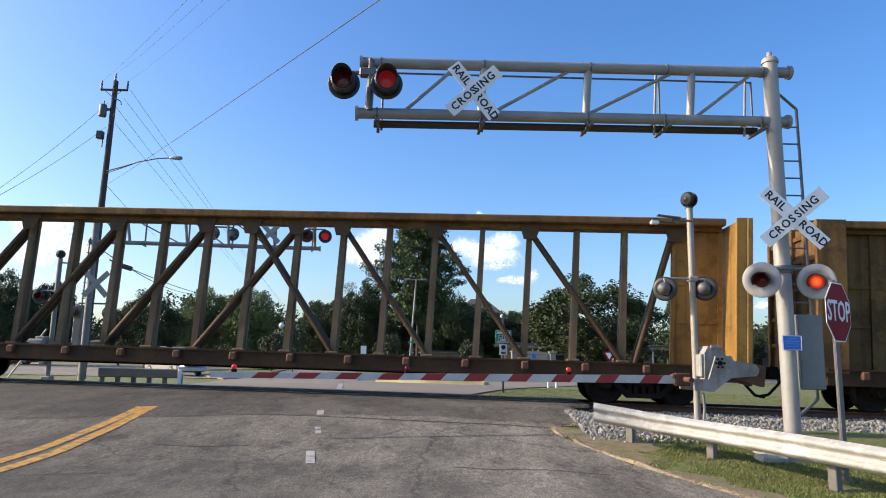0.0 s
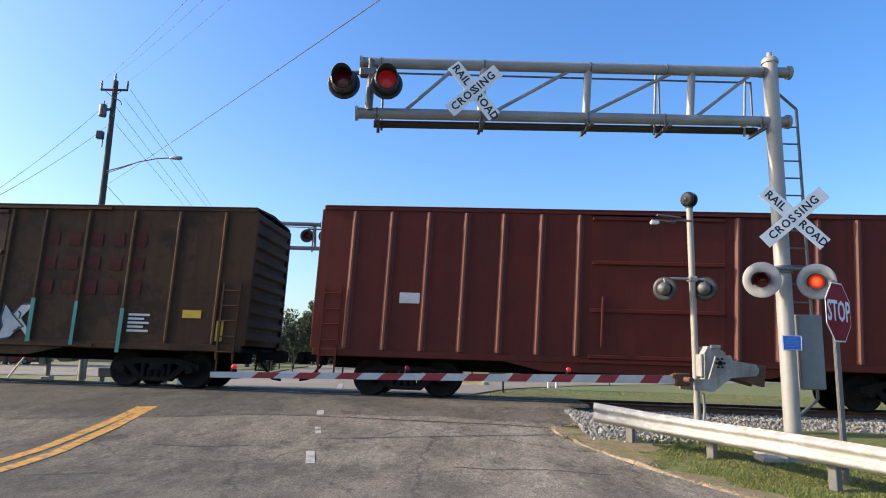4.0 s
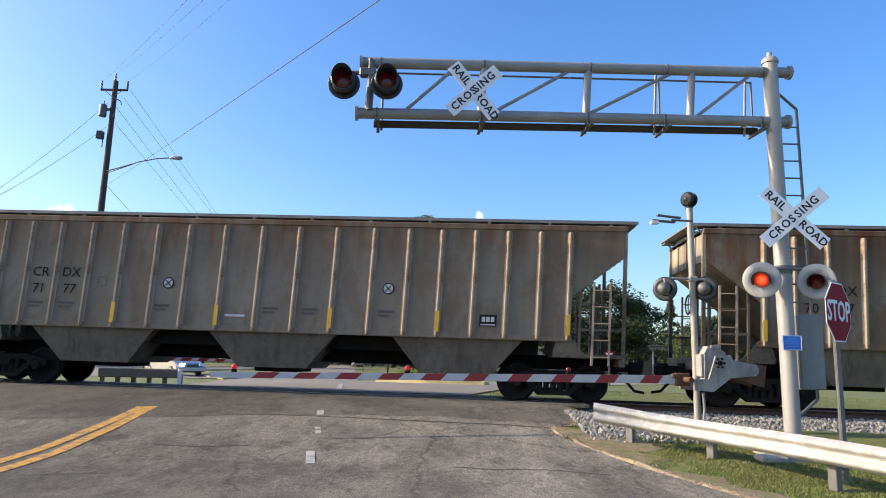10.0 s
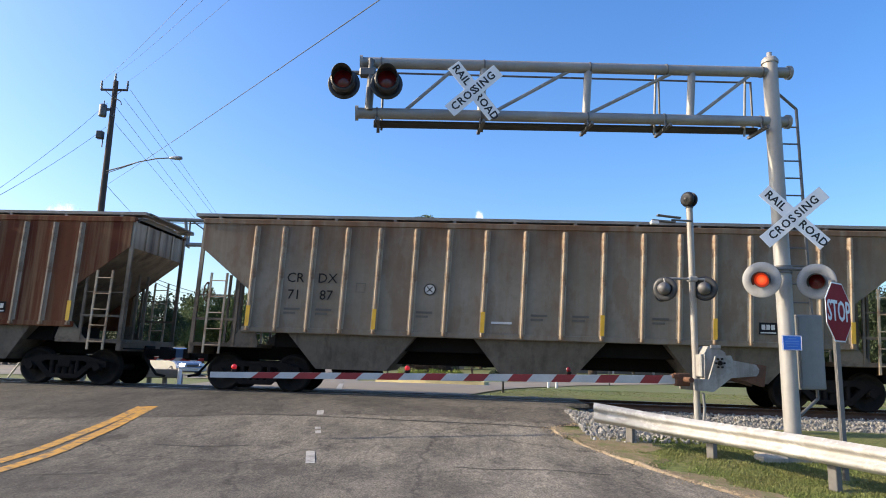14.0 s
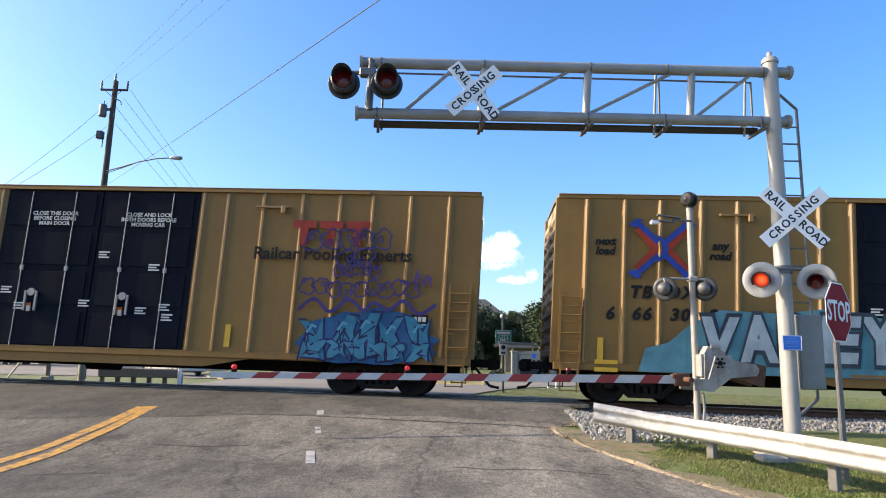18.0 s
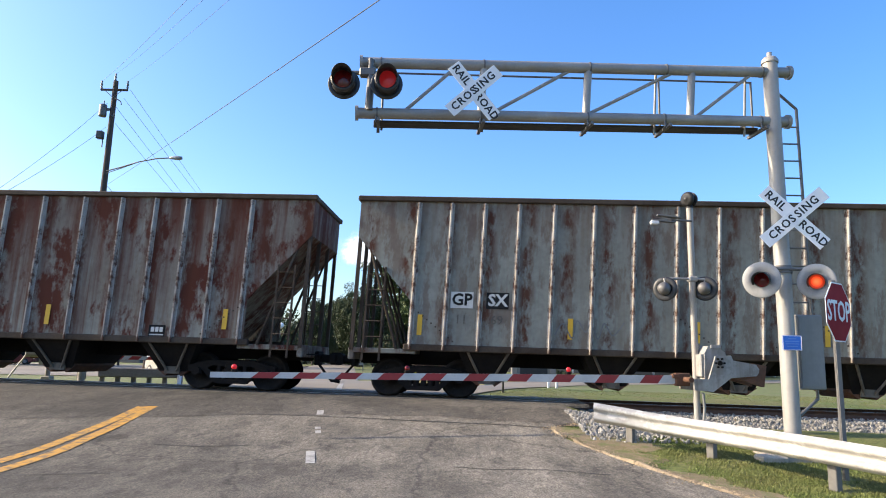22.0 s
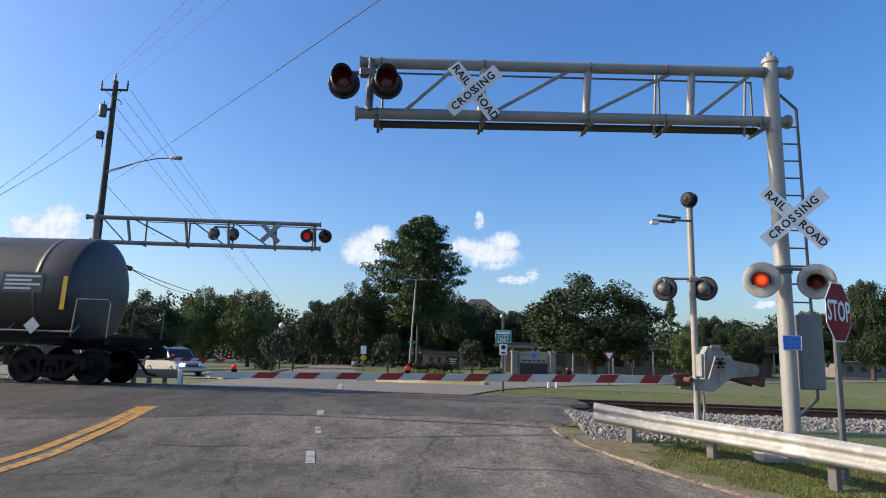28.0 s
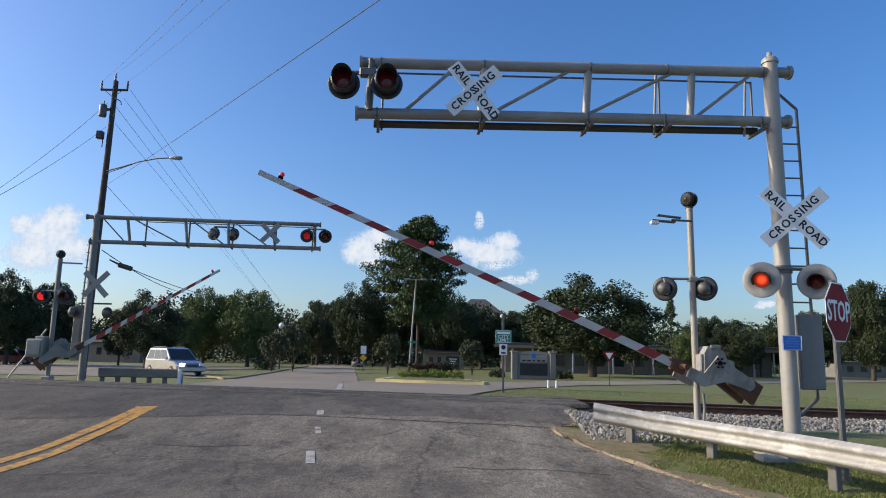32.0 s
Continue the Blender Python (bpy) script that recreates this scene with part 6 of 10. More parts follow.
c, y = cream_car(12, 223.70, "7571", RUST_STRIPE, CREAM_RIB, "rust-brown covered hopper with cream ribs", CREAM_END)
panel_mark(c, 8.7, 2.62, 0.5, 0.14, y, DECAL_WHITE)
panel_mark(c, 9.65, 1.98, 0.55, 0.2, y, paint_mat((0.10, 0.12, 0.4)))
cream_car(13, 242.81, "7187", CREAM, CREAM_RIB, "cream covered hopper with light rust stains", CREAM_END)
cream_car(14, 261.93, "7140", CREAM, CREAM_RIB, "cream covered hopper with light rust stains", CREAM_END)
c, y = boxcar(15, 16.4, 4.62, "maroon boxcar with a ribbed door and grey graffiti", MAROON_BOX, MAROON_BOX, MAROON_BOX, (6.66, 9.75), [0.85, 2.06, 3.25, 4.44, 5.56, 6.5, 9.95, 10.84, 12.04, 13.23, 14.44, 15.63], MAROON_BOX, "ribbed", end=MAROON_END)
graffiti(c, 31, 10.8, 13.0, 0.82, 2.0, y + 0.07, (0.15, 0.12, 0.115), (0.31, 0.29, 0.285), None, 4)
graffiti(c, 34, 12.7, 14.6, 0.82, 2.05, y + 0.075, (0.21, 0.185, 0.175), (0.07, 0.075, 0.10), None, 3)
graffiti(c, 32, 1.6, 5.6, 0.95, 2.1, y + 0.07, (0.16, 0.07, 0.065), (0.48, 0.48, 0.47), None, 4)
for k in range(4):
    scrawl(c, 33 + 7 * k, 6.9, 9.5, 1.1 + 0.18 * k, 1.5 + 0.2 * k, y + 0.09, (0.25, 0.21, 0.21), 0.03)
scrawl(c, 36, 9.9, 10.7, 1.0, 1.9, y + 0.03, (0.36, 0.33, 0.33), 0.04)
scrawl(c, 37, 14.8, 15.8, 1.1, 1.75, y + 0.03, (0.30, 0.24, 0.24), 0.03)
stencil_block(c, 2.4, 3.0, 0.3, 0.12, y, DECAL_WHITE, 1)
for x, z in ((5.8, 2.95), (6.05, 2.7), (5.85, 2.55)):
    stencil_block(c, x, z, 0.32, 0.1, y + 0.08, DECAL_WHITE, 1)
service_plate(c, 13.5, 1.72, y + 0.08)
for x in (7.6, 9.5, 11.9, 14.9):
    panel_mark(c, x, 0.98, 0.55, 0.2, y + 0.05, SAFETY)
CARS.append((c, 280.95, 16.4))


def yellow_boxcar(number, start, first):
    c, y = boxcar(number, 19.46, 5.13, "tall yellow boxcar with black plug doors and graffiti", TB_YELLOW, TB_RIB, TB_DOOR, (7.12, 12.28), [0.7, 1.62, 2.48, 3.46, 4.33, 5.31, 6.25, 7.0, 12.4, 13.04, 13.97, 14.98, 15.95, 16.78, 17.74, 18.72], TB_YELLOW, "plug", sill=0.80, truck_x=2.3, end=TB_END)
    d = y + 0.01
    red, blue = (0.36, 0.05, 0.03), (0.03, 0.07, 0.35)
    ea, eb = Shape(), Shape()
    for sgn in (-1, 1):
        ea.prism([(sgn * 0.66, 0.46), (sgn * 0.46, 0.56), (sgn * 0.08, 0.1), (sgn * 0.08, -0.1), (sgn * 0.46, -0.56), (sgn * 0.66, -0.46), (sgn * 0.24, 0)], -0.003, 0.003)
        for up in (1, -1):
            eb.prism([(sgn * 0.80, up * 0.60), (sgn * 0.62, up * 0.74), (sgn * 0.46, up * 0.72), (sgn * 0.52, up * 0.66), (sgn * 0.05, up * 0.22), (sgn * 0.12, up * 0.10), (sgn * 0.62, up * 0.56), (sgn * 0.68, up * 0.50)], -0.006, -0.004)
    eb.prism([(-0.14, 0.36), (0.08, 0.22), (0.16, 0.0), (0.08, -0.22), (-0.14, -0.36), (-0.02, -0.14), (0.02, 0.0), (-0.02, 0.14)], -0.008, -0.007)
    ex = 2.5
    part("emblem", ea, paint_mat(red), c, "red arrow emblem", m=pose(ex, -d - 0.07, 3.75))
    part("emblem", eb, paint_mat(blue), c, "blue arrow emblem", m=pose(ex, -d - 0.07, 3.75))
    for t, x, z in (("next", 1.15, 3.92), ("load", 1.15, 3.68), ("any", 3.9, 3.85), ("road", 3.9, 3.6)):
        write_on(c, t, x, z, 0.19, d, DECAL_BLACK, shear=0.2, bold=0.012)
    for x in (3.05, 12.95):
        part("door_stop", Shape().box((x + 1.25, -d - 0.06, 4.62), (0.85, 0.07, 0.05)).box((x + 1.55, -d - 0.08, 4.55), (0.12, 0.08, 0.2), ch=0.02), TB_RIB, c)
    part("end_ladder", ladder_mesh(1.75, 0.5, 4, TB_YELLOW, "tall_box"), TB_YELLOW, c, m=pose(0.36, -d - 0.08, 1.0))
    part("end_ladder", ladder_mesh(1.75, 0.5, 4, TB_YELLOW, "tall_box"), TB_YELLOW, c, m=pose(19.1, -d - 0.08, 1.0))
    if first:
        for x in (1.06, 1.98):
            panel_mark(c, x, 1.85, 0.74, 1.62, d - 0.006, paint_mat((0.012, 0.016, 0.032)), label="dark blue repainted patch")
        for t, x in (("661", 1.08), ("944", 2.0)):
            write_on(c, t, x, 1.85, 0.26, d, DECAL_WHITE, bold=0.014)
        write_on(c, "TB", 1.08, 2.2, 0.26, d, DECAL_WHITE, bold=0.014, spacing=1.15)
        write_on(c, "OX", 2.0, 2.2, 0.26, d, DECAL_WHITE, bold=0.014, spacing=1.15)
        for x in (1.08, 2.0):
            stencil_block(c, x, 1.42, 0.4, 0.24, d, DECAL_WHITE, 2)
        graffiti(c, 41, 2.35, 4.3, 0.85, 2.3, d + 0.06, (0.19, 0.195, 0.15), (0.05, 0.06, 0.06), (0.15, 0.135, 0.085), 3, (0.30, 0.31, 0.27))
        scrawl(c, 40, 0.05, 0.85, 2.5, 3.3, d + 0.05, (0.09, 0.07, 0.05), 0.03)
        scrawl(c, 39, 3.6, 4.4, 2.3, 2.9, d + 0.06, (0.09, 0.07, 0.05), 0.025)
        purple = (0.055, 0.045, 0.17)
        graffiti(c, 42, 15.25, 18.5, 0.78, 2.0, d + 0.07, (0.045, 0.19, 0.29), (0.03, 0.03, 0.085), (0.03, 0.10, 0.22), 5, (0.10, 0.30, 0.42))
        graffiti(c, 43, 15.4, 18.4, 0.80, 1.35, d + 0.085, (0.06, 0.22, 0.32), (0.035, 0.03, 0.10), None, 6)
        scrawl(c, 60, 15.15, 18.55, 1.95, 2.35, d + 0.10, purple, 0.085)
        for k, (xa, xb, za, zb, n) in enumerate(((15.15, 18.1, 2.42, 2.8, 9), (15.95, 17.1, 2.9, 3.2, 5), (15.15, 17.3, 3.55, 4.05, 5), (16.0, 16.9, 3.15, 3.6, 2))):
            bubble_tag(c, 64 + k, xa, xb, za, zb, d + 0.09, purple, n, 0.04)
        scrawl(c, 68, 17.9, 18.35, 2.65, 3.1, d + 0.06, (0.09, 0.06, 0.20), 0.045)
        write_on(c, "Railcar Pooling Experts", 15.85, 3.42, 0.30, d + 0.078, DECAL_BLACK, bold=0.012)
        lx = 15.75
    else:
        write_on(c, "6", 1.3, 2.15, 0.29, d, DECAL_BLACK, shear=0.2, bold=0.018)
        write_on(c, "66", 2.05, 2.15, 0.29, d, DECAL_BLACK, shear=0.2, bold=0.018, spacing=1.2)
        write_on(c, "30", 2.95, 2.15, 0.29, d, DECAL_BLACK, shear=0.2, bold=0.018, spacing=1.2)
        write_on(c, "8", 3.72, 2.15, 0.29, d, DECAL_BLACK, shear=0.2, bold=0.018)
        write_on(c, "TB", 2.02, 2.68, 0.29, d, DECAL_BLACK, shear=0.2, bold=0.018, spacing=1.2)
        write_on(c, "OX", 2.95, 2.68, 0.29, d, DECAL_BLACK, shear=0.2, bold=0.018, spacing=1.2)
        teal = Shape().prism([(2.0, 0.8), (2.15, 1.35), (2.7, 1.5), (3.2, 1.95), (3.9, 2.3), (5.2, 2.25), (6.4, 2.4), (7.6, 2.2), (8.5, 2.3), (9.2, 1.6), (9.0, 0.8)], -d - 0.055, -d - 0.05)
        part("graffiti", teal, paint_mat((0.11, 0.27, 0.33)), c, "teal sprayed background")
        piece(c, "VAREY", 3.4, 8.0, 0.95, 2.2, d + 0.075, (0.36, 0.43, 0.48), (0.045, 0.06, 0.085))
        graffiti(c, 45, 8.2, 11.9, 0.85, 2.0, d + 0.09, (0.05, 0.06, 0.075), (0.30, 0.36, 0.42), None, 6, (0.45, 0.47, 0.5))
        dome_tag(c, 47, 12.4, 13.5, 0.85, 2.45, d + 0.06, (0.30, 0.24, 0.15), (0.17, 0.13, 0.09), 1)
        graffiti(c, 48, 13.4, 15.3, 0.85, 2.0, d + 0.06, (0.25, 0.20, 0.14), (0.21, 0.17, 0.14), None, 3)
        graffiti(c, 46, 15.7, 17.6, 0.83, 2.3, d + 0.06, (0.24, 0.235, 0.22), (0.46, 0.46, 0.45), None, 3)
        graffiti(c, 49, 17.4, 19.3, 0.83, 2.3, d + 0.065, (0.23, 0.225, 0.21), (0.46, 0.46, 0.45), None, 3)
        for i, t in enumerate(("Railcar Pooling", "Experts")):
            write_on(c, t, 17.1, 3.2 - 0.36 * i, 0.25, d + 0.078, DECAL_BLACK, bold=0.012, shear=0.1)
        stencil_block(c, 17.15, 2.5, 1.0, 0.2, d + 0.078, DECAL_BLACK, 1)
        panel_mark(c, 18.95, 2.25, 0.5, 0.55, d + 0.01, TB_RIB, "route_board")
        lx = 17.05
    lg = Shape()
    for i in range(3):
        lg.prism([(-0.95 + 0.68 * i, 0.33), (-0.36 + 0.68 * i, 0.33), (-0.36 + 0.68 * i, 0.14), (-0.56 + 0.68 * i, 0.14), (-0.56 + 0.68 * i, -0.30), (-0.76 + 0.68 * i, -0.30), (-0.76 + 0.68 * i, 0.14), (-0.95 + 0.68 * i, 0.14)], -0.003, 0.003)
    part("emblem", lg, paint_mat((0.33, 0.05, 0.04)), c, "dark red emblem", m=pose(lx, -d - 0.085, 3.95))
    words = (("CLOSE THIS DOOR", "BEFORE CLOSING", "MAIN DOOR"), ("CLOSE AND LOCK", "BOTH DOORS BEFORE", "MOVING CAR")) if first else (("IMPORTANT", "CLOSE THIS DOOR", "BEFORE CLOSING", "MAIN DOOR"), ("CLOSE AND LOCK", "BOTH DOORS", "BEFORE", "MOVING CAR"))
    for x, a in zip((8.5, 11.0), words):
        for i, t in enumerate(a):
            write_on(c, t, x, 4.35 - 0.13 * i, 0.1, d + 0.035, DECAL_WHITE, bold=0.003)
    for x, z in ((7.5, 2.35), (7.9, 1.95), (9.6, 2.05), (9.95, 3.3), (11.3, 3.0), (11.7, 2.0), (11.1, 1.9), (11.8, 1.75)):
        stencil_block(c, x, z, 0.28, 0.2, d + 0.035, DECAL_WHITE, 3)
    for x, z in ((8.2, 2.3), (10.6, 2.25)):
        latch = Shape().cyl((0, 0, 0), (0, -0.06, 0), 0.1, seg=14).box((-0.14, -0.04, -0.22), (0.05, 0.05, 0.5)).box((0.14, -0.04, -0.22), (0.05, 0.05, 0.5)).box((0, -0.05, -0.42), (0.1, 0.05, 0.14))
        part("latch", latch, GALV, c, "pale steel door latch", m=pose(x, -d - 0.03, z))
        panel_mark(c, x - 0.05, z - 0.35, 0.15, 0.15, d + 0.045, paint_mat((0.5, 0.12, 0.03)))
    for x in (1.1, 5.9, 13.4, 16.5):
        panel_mark(c, x, 1.35 if x > 2 else 1.3, 0.14, 0.55, d + 0.02, SAFETY)
    for z in (1.0, 0.82):
        panel_mark(c, 18.2, z + 0.25, 0.5, 0.15, d + 0.02, SAFETY)
        panel_mark(c, 1.25, z, 0.55, 0.1, d + 0.04, SAFETY)
    service_plate(c, 18.15, 1.85, d + 0.03)
    CARS.append((c, start, 19.46))


yellow_boxcar(16, 299.34, True)
yellow_boxcar(17, 320.77, False)
c, y = tank_car(18, 17.6, "long black tank car with yellow reflector stripes", TANK_BLACK, 1.46, 2.40, 8.7, 1.9, 0.15, 0.35)
for x in (0.8, 4.16, 6.98, 10.37, 13.19, 16.74):
    part("reflector_stripe", Shape().box((0, 0, 0), (0.11, 0.01, 0.48)), SAFETY, c, m=pose(x, -1.46, 2.55))
write_on(c, "205874", 3.45, 2.38, 0.24, 1.468, DECAL_DIM, bold=0.008)
write_on(c, "GATX", 2.2, 2.38, 0.24, 1.468, DECAL_DIM, bold=0.008)
for z in (2.1, 1.94):
    stencil_block(c, 3.0, z, 1.9, 0.07, 1.43, DECAL_DIM, 1)
panel_mark(c, 12.05, 2.2, 0.72, 0.4, 1.462, paint_mat((0.42, 0.26, 0.03)))
stencil_block(c, 14.9, 2.3, 0.9, 0.3, 1.462, DECAL_DIM, 2)
stencil_block(c, 10.1, 1.75, 0.7, 0.35, 1.30, DECAL_DIM, 3)
part("placard", Shape().box((0, 0, 0), (0.27, 0.01, 0.27), pose(0, 0, 0, 0, 45, 0)), DECAL_WHITE, c, m=pose(16.1, -1.44, 1.35))
CARS.append((c, 341.85, 17.6))


def coal_car(number, start, paint, digits, patch_mark, label):
    c, y = open_hopper(number, 22.14, 4.95, label, paint, COAL_RIB, [1.54, 2.36, 3.19, 4.04, 4.91, 5.89, 6.88, 7.9, 8.9, 9.92, 10.9, 11.92, 12.94, 13.95, 14.96, 16.05, 17.05, 17.95, 18.78, 19.59, 20.48], 1.54, 3.92, 1.25, bays=6, foot=0.42, rib_w=0.10, vee=0.75, knee=2.27, chord=COAL_CHORD)
    if patch_mark:
        for x, t, z in ((2.75, "GP", 2.62), (3.6, "SX", 2.62), (2.75, digits[:2], 2.15), (3.6, digits[2:], 2.15)):
            panel_mark(c, x, z, 0.46, 0.36, y, DECAL_BLACK)
            write_on(c, t, x, z, 0.25, y + 0.006, DECAL_WHITE if z > 2.4 else DECAL_DIM, bold=0.010)
        for z in (1.68, 1.5):
            panel_mark(c, 3.6, z, 0.6, 0.15, y, paint_mat((0.16, 0.25, 0.33)))
        panel_mark(c, 1.92, 1.62, 0.36, 0.24, y, DECAL_WHITE)
        panel_mark(c, 6.4, 1.6, 0.7, 0.34, y, paint_mat((0.12, 0.10, 0.085)))
    else:
        panel_mark(c, 3.62, 2.38, 0.55, 0.40, y, DECAL_BLACK)
        panel_mark(c, 2.75, 2.38, 0.55, 0.40, y, DECAL_WHITE)
        write_on(c, "GP", 2.75, 2.38, 0.28, y + 0.006, DECAL_BLACK, bold=0.012)
        write_on(c, "SX", 3.62, 2.38, 0.28, y + 0.006, DECAL_WHITE, bold=0.012)
        write_on(c, "11", 2.75, 1.9, 0.22, y + 0.006, DECAL_FAINT)
        write_on(c, "69", 3.62, 1.9, 0.22, y + 0.006, DECAL_FAINT)
        scrawl(c, 81, 5.0, 6.6, 1.5, 2.0, y + 0.004, (0.22, 0.22, 0.22), 0.03)
    yellow_marks(c, (1.75, 5.4, 8.4, 11.4, 15.5, 20.1), 1.75, y, 0.5, 0.12)
    service_plate(c, 18.4, 1.42, y)
    # rows of rivets along the slope sheets behind the side
    for x0, sg in ((1.7, 1), (20.4, -1), (8.0, 1), (14.4, -1), (11.2, 1), (11.0, -1)):
        rv = Shape()
        for k in range(9):
            rv.box((x0 + sg * 0.11 * k, -y - 0.004, 2.05 - 0.085 * k), (0.035, 0.012, 0.035))
        tagged(part("rivet_row", rv, COAL_CHORD, c), kind="stuff")
    CARS.append((c, start, 22.14))


coal_car(19, 360.71, COAL_RUST, "0204", True, "pale grey open-top hopper heavily patched with rust")
coal_car(20, 383.93, COAL_GREY, "1169", False, "pale grey open-top hopper with rusty ribs")
c, y = open_hopper(21, 21.33, 4.78, "black open-top hopper loaded with tan gravel", BLACK_HOPPER, BLACK_RIB, [1.74, 3.08, 4.13, 5.23, 6.3, 7.35, 8.41, 9.48, 10.56, 11.64, 12.71, 13.8, 14.85, 15.94, 16.99, 18.1, 19.42], 1.74, 3.95, 1.2, knee=2.7, bays=5, foot=0.42, rib_w=0.06, load=GRAVEL)
for x, t in ((3.6, "GP"), (4.72, "SX")):
    write_on(c, t, x, 2.5, 0.25, y, DECAL_DIM, bold=0.006, shear=0.2, spacing=1.25)
write_on(c, "55", 3.6, 2.02, 0.26, y, paint_mat((0.055, 0.075, 0.10)), spacing=1.2)
write_on(c, "0", 4.9, 2.02, 0.26, y, paint_mat((0.055, 0.075, 0.10)))
for x in (3.6, 4.75, 7.0):
    stencil_block(c, x, 1.5, 0.5, 0.18, y, paint_mat((0.055, 0.075, 0.10)), 2)
yellow_marks(c, (2.1, 5.85, 8.95, 12.15, 15.45, 18.85), 1.75, y, 0.5, 0.12)
# long chalky letter strokes
for pts in (((14.73, 2.26), (14.45, 2.0), (13.98, 1.9), (13.9, 1.75), (14.25, 1.55), (14.4, 1.28), (14.66, 1.26), (14.72, 1.7), (14.85, 2.1), (14.73, 2.26)),
            ((15.05, 2.1), (15.45, 2.35), (15.55, 2.0), (15.3, 1.55), (14.95, 1.5), (15.45, 1.8), (15.65, 1.45), (15.45, 1.2)),
            ((16.1, 2.1), (16.25, 2.34), (17.0, 2.2), (16.85, 2.0), (16.3, 1.9), (16.7, 1.45), (16.65, 1.15)),
            ((17.1, 2.17), (17.5, 2.2), (17.85, 1.9), (17.92, 1.45), (17.75, 1.17)),
            ((17.3, 2.3), (17.45, 2.4), (17.5, 2.2), (17.6, 2.35), (17.7, 2.15), (17.85, 2.35))):
    part("graffiti", ribbon(flowing(pts), 0.055 if pts[0][0] < 17.2 else 0.03, y + 0.09), paint_mat((0.34, 0.34, 0.35)), c, "pale grey sprayed strokes")
for k in range(3):
    for i in range(3):
        panel_mark(c, 13.15 + 1.1 * i, 2.95 - 0.32 * k, 0.75, 0.2, y, paint_mat((0.028, 0.028, 0.033)), label="faint worn lettering")
CARS.append((c, 407.07, 21.33))
c, y = boxcar(22, 16.23, 4.66, "orange-red boxcar with large blue, pink and teal graffiti", ORANGE_BOX, ORANGE_RIB, ORANGE_BOX, (6.5, 9.7), [0.66, 1.56, 2.47, 3.5, 4.44, 5.38, 6.36, 9.85, 10.78, 11.72, 12.66, 13.6, 14.55, 15.5], ORANGE_BOX)
d = y + 0.075
graffiti(c, 61, 0.05, 2.1, 0.9, 2.05, d, (0.03, 0.065, 0.30), (0.36, 0.43, 0.56), (0.02, 0.04, 0.22), 2)
graffiti(c, 69, 1.9, 4.0, 0.9, 2.0, d + 0.004, (0.03, 0.065, 0.30), (0.36, 0.43, 0.56), (0.02, 0.04, 0.22), 3)
yc = Shape().prism([(3.7, 1.6), (3.8, 2.2), (4.4, 2.1), (5.2, 2.35), (6.0, 2.3), (6.6, 2.75), (7.4, 2.7), (8.0, 2.15), (8.3, 2.25), (8.35, 1.8), (7.9, 1.5), (5.0, 1.3)], -d + 0.006, -d + 0.01)
part("graffiti", yc, paint_mat((0.46, 0.38, 0.16)), c, "yellow sprayed cloud")
graffiti(c, 62, 4.15, 8.2, 0.85, 2.3, d + 0.008, (0.34, 0.15, 0.22), (0.055, 0.02, 0.045), (0.30, 0.20, 0.22), 4, (0.50, 0.38, 0.42))
graffiti(c, 63, 4.5, 7.9, 0.9, 1.7, d + 0.03, (0.40, 0.24, 0.30), (0.14, 0.03, 0.06), None, 5)
for k in range(6):
    scrawl(c, 90 + k, 4.4 + 0.6 * k, 5.2 + 0.6 * k, 0.95, 1.9, d + 0.05, ((0.55, 0.42, 0.5), (0.28, 0.05, 0.13), (0.10, 0.04, 0.13))[k % 3], 0.045)
pc = Shape().prism([(8.3, 0.9), (8.2, 1.6), (8.5, 2.2), (9.3, 2.0), (10.2, 2.2), (11.2, 2.0), (12.4, 2.3), (13.4, 2.1), (14.4, 2.2), (15.8, 1.9), (15.9, 0.9)], -d + 0.012, -d + 0.016)
part("graffiti", pc, paint_mat((0.035, 0.075, 0.17)), c, "purple sprayed cloud")
teal_spikes(c, d)
graffiti(c, 65, 8.5, 9.9, 1.35, 2.15, d + 0.05, (0.56, 0.57, 0.60), (0.06, 0.06, 0.16), None, 2)
graffiti(c, 64, 13.9, 15.5, 0.95, 1.75, d + 0.05, (0.42, 0.44, 0.55), (0.06, 0.06, 0.14), None, 3)
write_on(c, "AOK", 1.72, 2.25, 0.25, d + 0.03, DECAL_WHITE, bold=0.012, spacing=1.15)
write_on(c, "131", 1.62, 1.87, 0.28, d + 0.035, DECAL_WHITE, bold=0.012, spacing=1.15)
write_on(c, "754", 2.62, 1.85, 0.28, d + 0.035, DECAL_WHITE, bold=0.012, spacing=1.15)
for x in (13.55, 13.82, 14.06):
    panel_mark(c, x, 3.55, 0.2 if x < 14 else 0.09, 0.4, y, DECAL_WHITE, label="white block lettering")
stencil_block(c, 5.6, 2.95, 0.34, 0.24, y, DECAL_WHITE, 3)
stencil_block(c, 6.75, 3.0, 0.6, 0.12, y + 0.05, DECAL_WHITE, 2)
stencil_block(c, 6.65, 2.82, 0.36, 0.1, y + 0.05, DECAL_WHITE, 1)
scrawl(c, 66, 0.05, 0.8, 3.0, 3.4, y + 0.09, (0.42, 0.33, 0.17), 0.03)
scrawl(c, 67, 0.05, 0.9, 2.55, 2.95, y + 0.09, (0.42, 0.33, 0.17), 0.03)
CARS.append((c, 429.78, 16.23))
c, y = tank_car(23, 16.6, "black tank car with yellow reflector stripes and lettering", TANK_BLACK, 1.46, 2.40, 8.0, 1.8, 0.3)
